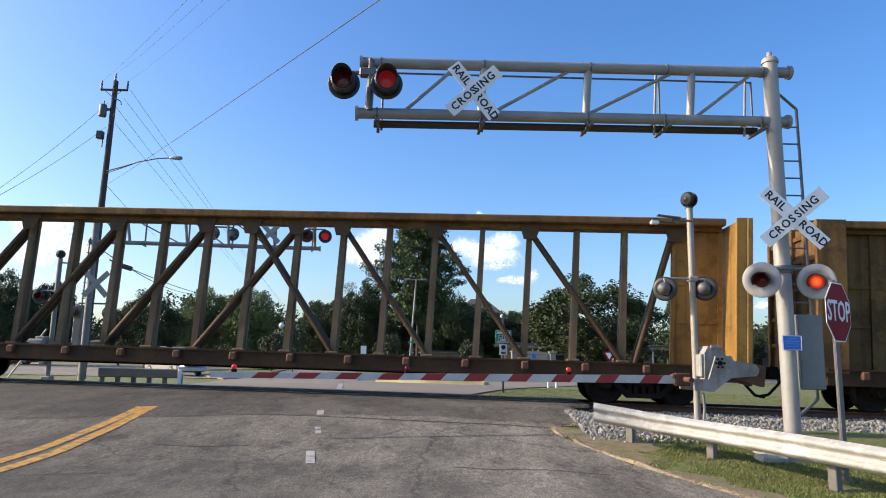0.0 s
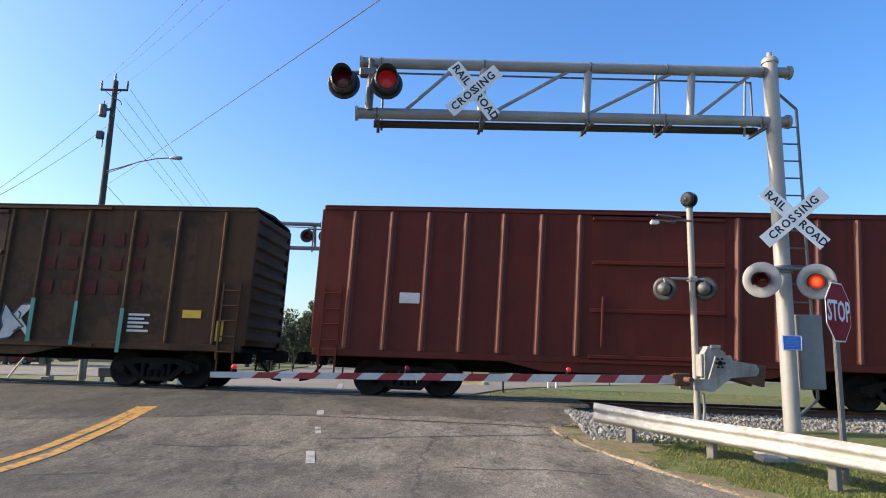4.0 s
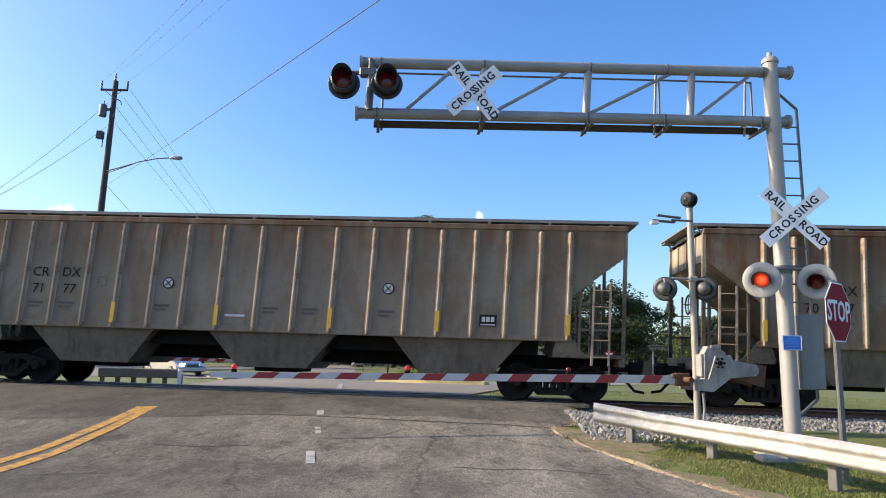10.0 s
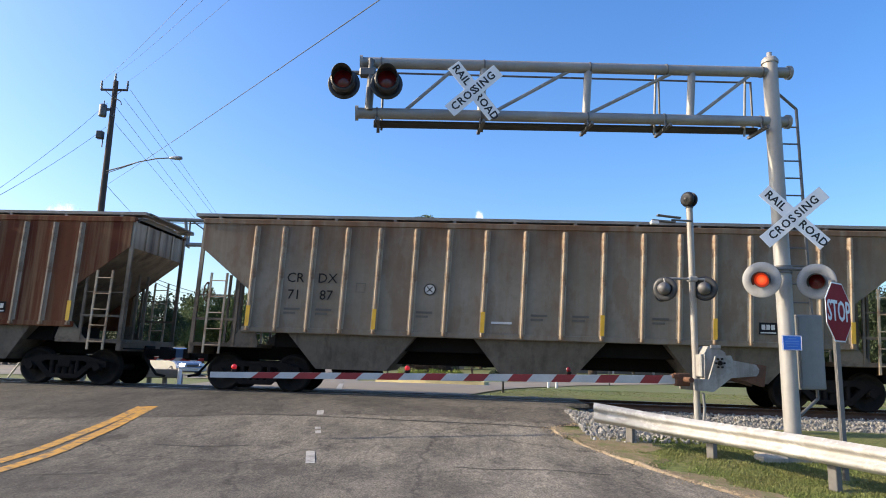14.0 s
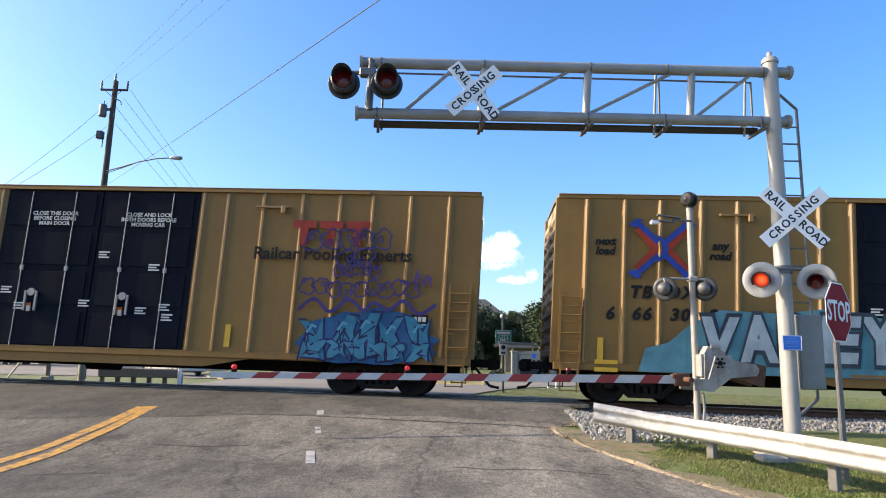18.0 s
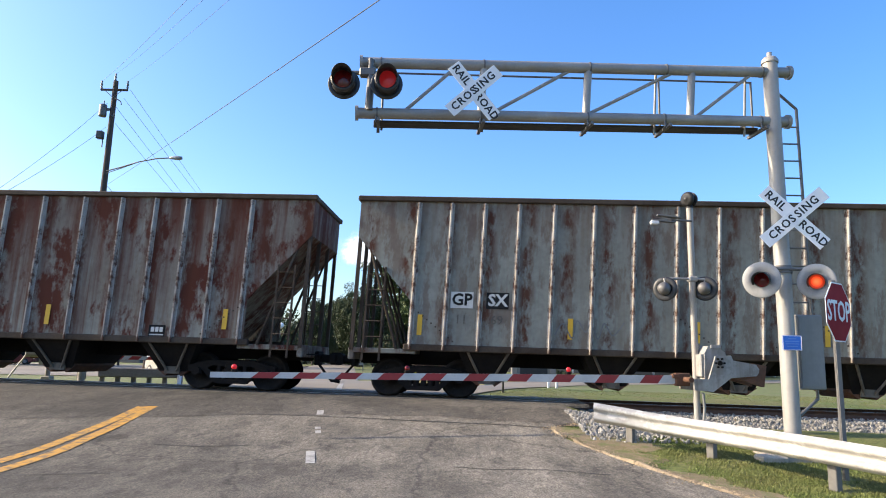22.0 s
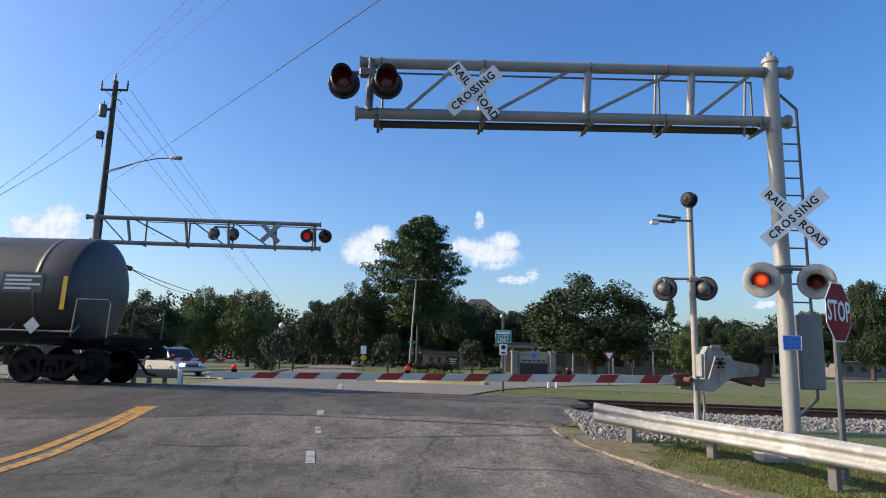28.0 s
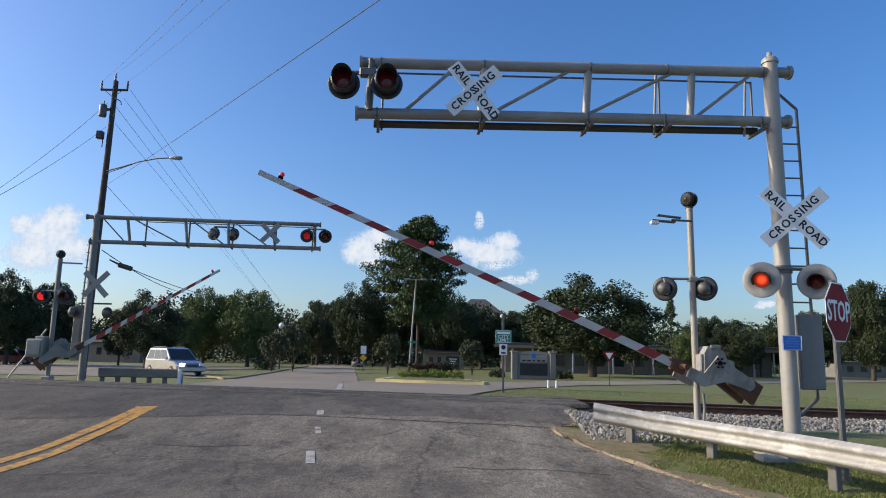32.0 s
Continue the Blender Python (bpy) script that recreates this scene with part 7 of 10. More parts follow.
for x in (1.24, 4.5, 10.4, 15.2):
    part("reflector_stripe", Shape().box((0, 0, 0), (0.11, 0.01, 0.5)), SAFETY, c, m=pose(x, -1.46, 2.55))
write_on(c, "UTLX", 2.62, 2.36, 0.24, 1.468, DECAL_YELLOW, bold=0.008, spacing=1.2)
write_on(c, "203192", 3.75, 2.36, 0.24, 1.468, DECAL_YELLOW, bold=0.008, spacing=1.05)
for z in (2.02, 1.84):
    stencil_block(c, 2.7, z, 1.0, 0.07, 1.42, paint_mat((0.10, 0.08, 0.03)), 1)
CARS.append((c, 447.4, 16.6))
c, y = tank_car(24, 13.5, "slate-grey tank car at the end of the train", TANK_GREY, 1.48, 2.45, 6.6, 1.7, 0.25, 1.0, 0.35)
for x, h in ((4.39, 0.46), (7.0, 0.46), (8.85, 0.46), (12.1, 0.85)):
    part("reflector_stripe", Shape().box((0, 0, 0), (0.12, 0.01, h)), SAFETY, c, m=pose(x, -1.48, 2.3))
panel_mark(c, 10.97, 2.55, 1.1, 0.52, 1.482, paint_mat((0.14, 0.145, 0.15)))
stencil_block(c, 10.97, 2.55, 0.95, 0.42, 1.486, DECAL_WHITE, 4)
panel_mark(c, 9.87, 1.95, 0.42, 0.3, 1.44, DECAL_WHITE)
panel_mark(c, 9.87, 1.95, 0.34, 0.22, 1.444, SIGN_BLACK)
part("placard", Shape().box((0, 0, 0), (0.30, 0.01, 0.30), pose(0, 0, 0, 0, 45, 0)), DECAL_WHITE, c, m=pose(11.4, -1.5, 1.45))
for x in (5.0, 8.5):
    part("shell_band", Shape().lathe([(1.482, -0.03), (1.492, -0.02), (1.492, 0.02), (1.482, 0.03)], pose(x, 0, 2.45, 0, 90, 0), 40), TANK_GREY, c)
CARS.append((c, 465.4, 13.5))


def travel(t):
    """How far the train has gone by t seconds."""
    return 18.2545 * t - 1.1146 * t * t / 30 + 0.20756 * t ** 3 / 900


def track_pose(s, q=0.0):
    p = on_track(s, q)
    slope = (rail_z(s + 0.5) - rail_z(s - 0.5))
    return Matrix.Translation(p) @ Matrix.Rotation(TH, 4, "Z") @ Matrix.Rotation(-math.atan(slope), 4, "Y")

# ---- the track bed ----
def along_track(prof, s0, s1, step):
    """A profile of (across, up) drawn along the track."""
    sh = Shape()
    ss = spread(s0, s1, step)
    vs = [tuple(on_track(s, q, z)) for s in ss for q, z in prof]
    n = len(prof)
    sh.add(vs, [(i * n + j, i * n + j + 1, (i + 1) * n + j + 1, (i + 1) * n + j) for i in range(len(ss) - 1) for j in range(n - 1)], 0, True)
    return sh


track = thing("railway_track", Matrix.Identity(4), "single railway track on grey ballast", "railway track", kind="structure")
for q in (-0.7525, 0.7525):
    rp = [(q - 0.07, -0.17), (q - 0.07, -0.155), (q - 0.012, -0.13), (q - 0.012, -0.04), (q - 0.036, -0.03), (q - 0.036, -0.003), (q - 0.028, 0.0)]
    rp += [(2 * q - a, z) for a, z in rp[::-1]]
    for s0, s1, st in ((-640, -60, 20), (-60, 60, 2), (60, 540, 20)):
        part("rail", along_track(rp, s0, s1, st), RAIL, track)
    part("rail_head", along_track([(q - 0.028, 0.002), (q + 0.028, 0.002)], -60, 60, 2), RAIL_TOP, track, "polished rail head")
tie_me = Shape().box((0, 0, -0.26), (0.23, 2.6, 0.18), ch=0.015).mesh("tie", TIE)
for s0, s1 in ((4.0, 40.0), (-50.0, -18.0)):
    s = s0
    while s < s1:
        part("tie", tie_me, TIE, track, m=track_pose(s) @ pose(0, random.uniform(-0.03, 0.03), 0, 0, 0, random.uniform(-1.5, 1.5)))
        s += 0.53
for s0, s1 in ((3.2, 540), (-640, -17)):
    part("ballast_bed", along_track([(-3.3, -0.62), (-2.0, -0.24), (-1.3, -0.20), (1.3, -0.20), (2.0, -0.24), (3.3, -0.62)], s0, s1, 2 if s0 > 0 else 10), BALLAST, track)
# flangeway panels in the road
for q0, q1 in ((-0.60, 0.60), (-1.75, -0.80), (0.80, 1.10)):
    part("crossing_panel", along_track([(q0, -0.08), (q0, -0.004), (q1, -0.004), (q1, -0.08)], -17.5, 3.6, 1), ASPHALT_DARK, track)


def stones(name, n, place, lo, hi, seed):
    rng = random.Random(seed)
    t = (1 + 5 ** 0.5) / 2
    ico = [Vector(p).normalized() for p in ((-1, t, 0), (1, t, 0), (-1, -t, 0), (1, -t, 0), (0, -1, t), (0, 1, t), (0, -1, -t), (0, 1, -t), (t, 0, -1), (t, 0, 1), (-t, 0, -1), (-t, 0, 1))]
    fc = [(0, 11, 5), (0, 5, 1), (0, 1, 7), (0, 7, 10), (0, 10, 11), (1, 5, 9), (5, 11, 4), (11, 10, 2), (10, 7, 6), (7, 1, 8), (3, 9, 4), (3, 4, 2), (3, 2, 6), (3, 6, 8), (3, 8, 9), (4, 9, 5), (2, 4, 11), (6, 2, 10), (8, 6, 7), (9, 8, 1)]
    sh = Shape()
    for _ in range(n):
        c = place(rng)
        r = rng.uniform(lo, hi)
        e = Euler((rng.uniform(0, 6), rng.uniform(0, 6), rng.uniform(0, 6))).to_matrix()
        k = Vector((rng.uniform(0.8, 1.35), rng.uniform(0.75, 1.1), rng.uniform(0.5, 0.85)))
        vs = []
        for p in ico:
            g = r * rng.uniform(0.8, 1.15)
            vs.append(c + e @ Vector((p.x * k.x, p.y * k.y, p.z * k.z)) * g)
        sh.add(vs, fc)
    return sh


def shoulder(rng):
    s = 3.4 + 11.5 * rng.random()
    q = rng.uniform(-3.5, -0.85)
    z = -0.20 if q > -1.4 else (-0.22 if q > -2.0 else -0.24 - 0.38 * (-2.0 - q) / 1.3)
    return on_track(s, q, z + rng.uniform(-0.01, 0.035))


def shoulder_end(rng):
    while True:
        x, y = rng.uniform(2.45, 4.7), rng.uniform(12.15, 14.9)
        if rng.random() < 0.06:
            y = rng.uniform(11.7, 12.3)
        if x * RW.x + y * RW.y > 4.70 + 0.21 * (x * RV.x + y * RV.y - 11.8):
            return Vector((x, y, ground_z(x, y) + rng.uniform(-0.03, 0.012)))


solo("ballast_stones", stones("ballast_stones", 6500, shoulder, 0.024, 0.052, 3), STONE, "coarse pale grey ballast stones beside the track", "gravel", kind="stuff")
solo("loose_stones", stones("loose_stones", 3200, shoulder_end, 0.02, 0.045, 4), STONE, "loose pale stones at the end of the road edge", "gravel", kind="stuff")

# ---- road markings and edges ----
def strip(pts, width, lift, z=None):
    """A flat strip along plan points."""
    sh = Shape()
    vs = []
    P = []
    for (x0, y0), (x1, y1) in zip(pts, pts[1:]):
        n = max(1, int(math.hypot(x1 - x0, y1 - y0) / 0.4))
        P += [(x0 + (x1 - x0) * i / n, y0 + (y1 - y0) * i / n) for i in range(n)]
    P.append(pts[-1])
    for i, (x, y) in enumerate(P):
        a, b = P[max(0, i - 1)], P[min(len(P) - 1, i + 1)]
        d = math.hypot(b[0] - a[0], b[1] - a[1])
        nx, ny = -(b[1] - a[1]) / d, (b[0] - a[0]) / d
        for k in (-1, 1):
            px, py = x + nx * width / 2 * k, y + ny * width / 2 * k
            vs.append((px, py, ground_z(px, py) + lift))
    sh.add(vs, [(2 * i, 2 * i + 2, 2 * i + 3, 2 * i + 1) for i in range(len(P) - 1)])
    return sh


for pts in ([(-5.97, 7.0), (-5.95, 9.62), (-5.90, 10.4), (-5.89, 11.7), (-5.87, 12.62), (-5.93, 13.95)], [(-5.55, 6.5), (-5.58, 9.04), (-5.55, 10.35), (-5.60, 11.14), (-5.61, 12.08), (-5.74, 14.0)]):
    solo("center_line", strip(pts, 0.20, 0.008), YELLOW_PAINT, "worn double yellow centre line on asphalt", "road marking", kind="structure")
for a, b, w in (((-1.78, 9.81), (-1.93, 10.6), 0.13), ((-2.05, 11.9), (-2.09, 12.1), 0.10), ((-2.11, 12.2), (-2.15, 12.4), 0.10), ((-2.31, 13.49), (-2.38, 13.98), 0.13)):
    solo("lane_dash", strip([a, b], w, 0.008), WHITE_PAINT, "worn white lane dash on asphalt", "road marking", kind="structure")
solo("stop_line", strip([(-2.9, 19.9), (-3.55, 25.0)], 0.16, 0.014), WHITE_PAINT, "white lane line beyond the crossing", "road marking", kind="structure")
# the steep broken edge where the raised crossing drops to the ballast
lip = Shape()
lv = []
rngl = random.Random(21)
for b in spread(12.35, 19.3, 0.2):
    a = road_right(b)
    drop = 0.30 * sstep(12.35, 13.6, b)
    for da, dz in ((-0.03, 0.006), (0.02 + rngl.uniform(-0.01, 0.03), -0.02), (0.16 + rngl.uniform(-0.03, 0.04), -0.5 * drop), (0.40 + rngl.uniform(-0.05, 0.07), -drop - 0.03)):
        x, y = road_xy(a + da, b)
        x0, y0 = road_xy(a, b)
        lv.append((x, y, max(ground_z(x0 - 0.4, y0) + dz, ground_z(x, y) - 0.012)))
lip.add(lv, [(4 * i + k, 4 * i + 4 + k, 4 * i + 5 + k, 4 * i + 1 + k) for i in range(len(lv) // 4 - 1) for k in range(3)])
# dark crack sealing and seams
solo("road_shoulder", lip, ASPHALT_DARK, "steep dark asphalt edge of the raised crossing", "road", kind="structure")
TAR = mat("tar_seam", (0.03, 0.029, 0.028), (0.045, 0.043, 0.04), 3.0, 0.75)
for pts, w in (([(-3.5, 13.45), (-2.4, 13.38), (-1.3, 13.25), (0.23, 13.04), (0.86, 12.97), (1.4, 12.88), (1.97, 12.74)], 0.05), ([(0.2, 9.75), (0.7, 9.62), (1.5, 9.66), (2.3, 9.4)], 0.03), ([(-4.4, 10.9), (-3.6, 10.8), (-2.9, 10.95)], 0.03), ([(-6.4, 8.3), (-5.2, 8.75), (-4.1, 9.0)], 0.025)):
    solo("road_seam", strip(pts, w, 0.006), TAR, "dark tar seam in the asphalt", "road marking", kind="structure")
EDGE = [road_xy(road_right(b), b) for b in spread(2.0, 11.9, 0.41)]
kb = thing("kerb", Matrix.Identity(4), "low crumbling concrete edging along the road", "kerb", kind="structure")
rngk = random.Random(8)
level = [0.028 + rngk.uniform(-0.022, 0.014) for _ in EDGE]
EDGE = [(x + rngk.uniform(-0.03, 0.03), y) for x, y in EDGE]
for i, ((x0, y0), (x1, y1)) in enumerate(zip(EDGE, EDGE[1:])):
    d = Vector((x1 - x0, y1 - y0)).normalized()
    n = Vector((d.y, -d.x))
    k = 0.75 + 0.65 * sstep(11.2, 9.6, y0)  # broader where less of it has crumbled
    vs = []
    for (x, y), h, g in ((((x0, y0)), level[i], 0.004), (((x1, y1)), level[i + 1], -0.004)):
        for o, z in ((0.0, -0.06), (0.015, h - 0.02), (0.04, h), (0.075, h - 0.006), (0.10, h - 0.02), (0.11, -0.06)):
            px, py = x + n.x * o * k + d.x * g, y + n.y * o * k + d.y * g
            vs.append((px, py, ground_z(px, py) + z))
    if y0 > 9.4 and rngk.random() < 0.14:
        continue  # crumbled away
    fs = [(i, i + 1, 7 + i, 6 + i) for i in range(5)] + [(0, 1, 2, 3, 4, 5), (6, 7, 8, 9, 10, 11)]
    part("kerb_stone", Shape().add(vs, fs), CURB, kb)
dv = Shape()
dvs = []
DIRT_EDGE = [road_xy(road_right(b), b) for b in spread(3.0, 12.3, 0.16)]
for x, y in DIRT_EDGE:
    bare = 0.42 + 0.62 * sstep(9.3, 12.2, y)  # trodden wider towards the end of the guardrail
    for o in (0.12, bare * (1 + 0.4 * math.sin(y * 2.3) + 0.3 * math.sin(y * 6.1)) + rngk.uniform(-0.08, 0.1) + 0.14):
        dvs.append((x + o, y, ground_z(x + o, y) + 0.006 - 0.03 * (o > 0.12)))
dv.add(dvs, [(2 * i, 2 * i + 2, 2 * i + 3, 2 * i + 1) for i in range(len(DIRT_EDGE) - 1)])
solo("dirt_verge", dv, DIRT, "bare sandy dirt behind the kerb", "ground", kind="structure")


def edge_grit(rng):
    b = 5.0 + 7.6 * rng.random() ** 0.7
    x, y = road_xy(road_right(b) + rng.choice((0.03, 0.05, 0.12)) * rng.gauss(0.0, 1.0) + 0.10, b)
    return Vector((x, y, ground_z(x, y) + 0.004))


solo("kerb_rubble", stones("kerb_rubble", 1500, edge_grit, 0.005, 0.016, 5), CURB, "sandy grit and crumbled concrete along the road edge", "gravel", kind="stuff")


def grass_tufts(n, place, seed, hi=0.11):
    rng = random.Random(seed)
    sh = Shape()
    for _ in range(n):
        x, y = place(rng)
        z = ground_z(x, y) - 0.03
        for k in range(3):
            a = rng.uniform(0, 6.28)
            h = rng.uniform(0.4, 1.0) * hi
            w = 0.007
            dx, dy = math.cos(a), math.sin(a)
            ox, oy = rng.uniform(-0.04, 0.04), rng.uniform(-0.04, 0.04)
            sh.add([(x + ox - dy * w, y + oy + dx * w, z), (x + ox + dy * w, y + oy - dx * w, z), (x + ox + dx * h * 0.5, y + oy + dy * h * 0.5, z + h)], [(0, 1, 2)])
    return sh


def verge(rng):
    b = rng.uniform(5.5, 13.2)
    while True:
        o = rng.random() ** 0.8
        a = road_right(b) + 0.17 + o * 3.6
        x, y = road_xy(a, b)
        clump = math.sin(x * 3.1 + 1.7 * math.sin(y * 2.2)) + math.sin(y * 2.7 + 2.1 * math.sin(x * 1.9)) + 0.6 * math.sin(7.3 * x - 5.1 * y)
        if clump + rng.uniform(-1.2, 1.2) > (0.75 if o < 0.11 else 0.1 if o < 0.17 + 0.2 * sstep(9.3, 12.0, b) else -1.5):
            break
    q = x * NV.x + (y - 18.25) * NV.y
    return (x, y) if q < -3.4 else (x, y - 3)


solo("verge_grass", grass_tufts(38000, verge, 12, 0.038), BLADE, "short green roadside grass with bare spots", "grass", kind="stuff")


def far_lawn(rng):
    while True:
        x, y = rng.uniform(1.2, 22), rng.uniform(20.3, 29)
        if x > lawn_edge(y) + 0.1:
            return x, y


solo("lawn_grass", grass_tufts(9000, far_lawn, 13, 0.03), BLADE, "mown lawn beyond the track", "grass", kind="stuff")
sheet("parking_lot", spread(-95, -22, 3), spread(52, 92, 2), 0.0, CONCRETE_ROAD, "pale sunlit parking lot", "parking lot")
# the grass strip between the lot and the far road, with its kerb and rounded nose
gst = thing("grass_strip", Matrix.Identity(4), "narrow grass strip with a low kerb beside the far road", "verge", kind="structure")
left, right = [], []
for k in range(15):
    b = 41.0 + 5.0 * k
    rx = far_road(-0.05, b)[0]
    wd = 0.6 + 3.6 * sstep(40.5, 50, b)
    left.append((rx - wd, b))
    right.append((rx, b))
for pts, nm, dz, mt in ((right, "kerb", 0.10, CURB), (left, "kerb", 0.10, CURB)):
    ks = Shape()
    vs = []
    for x, y in pts:
        z = ground_z(x, y)
        vs += [(x - 0.09, y, z - 0.05), (x - 0.09, y, z + dz), (x + 0.09, y, z + dz), (x + 0.09, y, z - 0.05)]
    ks.add(vs, [(4 * i + k, 4 * i + 4 + k, 4 * i + 5 + k, 4 * i + 1 + k) for i in range(len(pts) - 1) for k in range(3)] + [(0, 1, 2, 3)])
    part(nm, ks, mt, gst)
nose = Shape().cyl((right[0][0] - 0.3, 41.0, ground_z(-12, 41) - 0.05), (right[0][0] - 0.3, 41.0, ground_z(-12, 41) + 0.10), 0.4, seg=18)
part("kerb_nose", nose, CURB, gst)
tf = Shape()
tf.add([(x, y, ground_z(x, y) + 0.085) for p in zip(left, right) for x, y in p], [(2 * i, 2 * i + 2, 2 * i + 3, 2 * i + 1) for i in range(len(left) - 1)])
part("turf", tf, GRASS, gst)
solo("side_street", strip([(1.0, 37.5), (5, 43.0), (10.0, 48.5), (24, 60), (70, 95)], 6.5, 0.012), CONCRETE_ROAD, "pale side street beyond the lawn", "road", kind="structure")


def ray_at(px, py, depth):
    """A plan aid: the place at that depth in the view's direction of the picture place."""
    f = 784 / math.tan(radians(33))
    m = tilt(0).to_3x3()
    d = m @ Vector(((px - 784) / f, (441 - py) / f, -1))
    return Vector(EYE) + d * (depth / d.y)


# ---- signals ----
FLASH = []  # (part, rest pose, which side lights it)


def rel(base):
    return Matrix.Translation(-Vector(base))


def aim(p, normal):
    """A frame at p whose -y axis looks along normal, upright."""
    n = Vector(normal).normalized()
    rz = math.atan2(n.x, -n.y)
    rx = math.asin(max(-1, min(1, -n.z)))
    return Matrix.Translation(p) @ Matrix.Rotation(rz, 4, "Z") @ Matrix.Rotation(rx, 4, "X")


def signal_lamp(parent, base, p, normal, r, phase, disc=None, lens_lit=None, lens_r=0.105, hood=True, reach=0.0):
    """A flashing lamp: background disc and cup, hood, and a lens insert that turns its lit or its dark side out."""
    m = rel(base) @ aim(p, normal)
    turn = Matrix.Rotation(radians(90), 4, "X")
    sh = Shape()
    sh.lathe([(lens_r + 0.012, 0.0), (lens_r + 0.012, 0.012), (r - 0.01, 0.02), (r, 0.012), (r, 0.0), (r - 0.02, -0.012), (lens_r + 0.03, -0.02), (lens_r + 0.012, 0.0)], turn, 32)
    ob = part("signal_lamp", sh, disc or LAMP_BLACK, parent, m=m)
    cup = Shape().lathe([(lens_r + 0.01, 0.0), (lens_r + 0.02, -0.05), (lens_r, -0.15), (0.05, -0.2), (0.0, -0.2)], turn, 20)
    part("lamp_housing", cup, GALV_DARK, ob, "grey lamp housing")
    if reach:
        part("lamp_barrel", Shape().lathe([(lens_r + 0.045, 0.0), (lens_r + 0.04, reach * 0.5), (lens_r + 0.05, reach), (lens_r + 0.004, reach + 0.012), (lens_r, reach - 0.01)], turn, 24), LAMP_BLACK, ob, "black lamp barrel")
    if hood:
        hs = Shape()
        seg = 16
        vs = []
        for rr in (lens_r + 0.006, lens_r + 0.014):
            for i in range(seg + 1):
                t = radians(-30) + radians(240) * i / seg
                depth = 0.30 * (0.55 + 0.45 * math.sin(max(0.0, min(math.pi, (t + radians(30)) * 0.75))))
                vs += [(rr * math.cos(t), -0.01 - reach, rr * math.sin(t)), (rr * 1.03 * math.cos(t), -depth - reach, rr * 1.03 * math.sin(t) - 0.03)]
        n = 2 * (seg + 1)
        fs = []
        for i in range(seg):
            a = 2 * i
            fs += [(a, a + 1, a + 3, a + 2), (n + a, n + a + 2, n + a + 3, n + a + 1), (a + 1, n + a + 1, n + a + 3, a + 3)]
        hs.add(vs, fs, 0, True)
        part("hood", hs, LAMP_BLACK, ob, "black visor hood")
    ln = Shape()
    for sgn, mi in ((1, 0), (-1, 1)):
        ln.lathe([(lens_r, 0.0), (lens_r * 0.7, sgn * 0.014), (0.0, sgn * 0.022)], turn, 24, mi)
    lens = part("lens", ln.mesh("lens", [lens_lit or LENS_LIT, LENS_DARK]), None, ob, "red glass lens", m=pose(0, -reach, 0))
    FLASH.append((lens, phase))
    return ob


def crossbuck(name, p, normal, blade, wid, rot_a, rot_b, lettered=True, label="white crossed-board railroad crossing sign with black letters", up=True):
    m = aim(p, normal)
    cb = thing(name, m, label, "crossing sign", "crossbuck signs")
    for k, (rot, words) in enumerate(((rot_a, ("RAIL", "ROAD")), (rot_b, ("CROS", "SING")))):
        r = Matrix.Rotation(radians(rot), 4, "Y")
        off = -0.006 - 0.012 * k
        bd = part("blade", Shape().box((0, 0, 0), (blade, 0.008, wid), ch=0.003), SIGN_WHITE if lettered else GALV, cb, m=Matrix.Translation((0, off, 0)) @ r)
        if lettered:
            for i, w in enumerate(words):
                me = lettering(w, wid * 0.54, SIGN_BLACK, 0.004, 0, 1.04 if k == 0 else 1.15)
                part("lettering", me, SIGN_BLACK, bd, "black letters", m=pose((-1 if i == 0 else 1) * blade * (0.305 if k == 0 else 0.205), -0.0055, 0))
    return cb


def lerp(a, b, f):
    return tuple(a[i] + (b[i] - a[i]) * f for i in range(3))


WALK_STEEL = mat("walkway_grating", (0.07, 0.068, 0.066), (0.05, 0.048, 0.046), 2.0, 0.7, fine=0.3, spec=0.3)


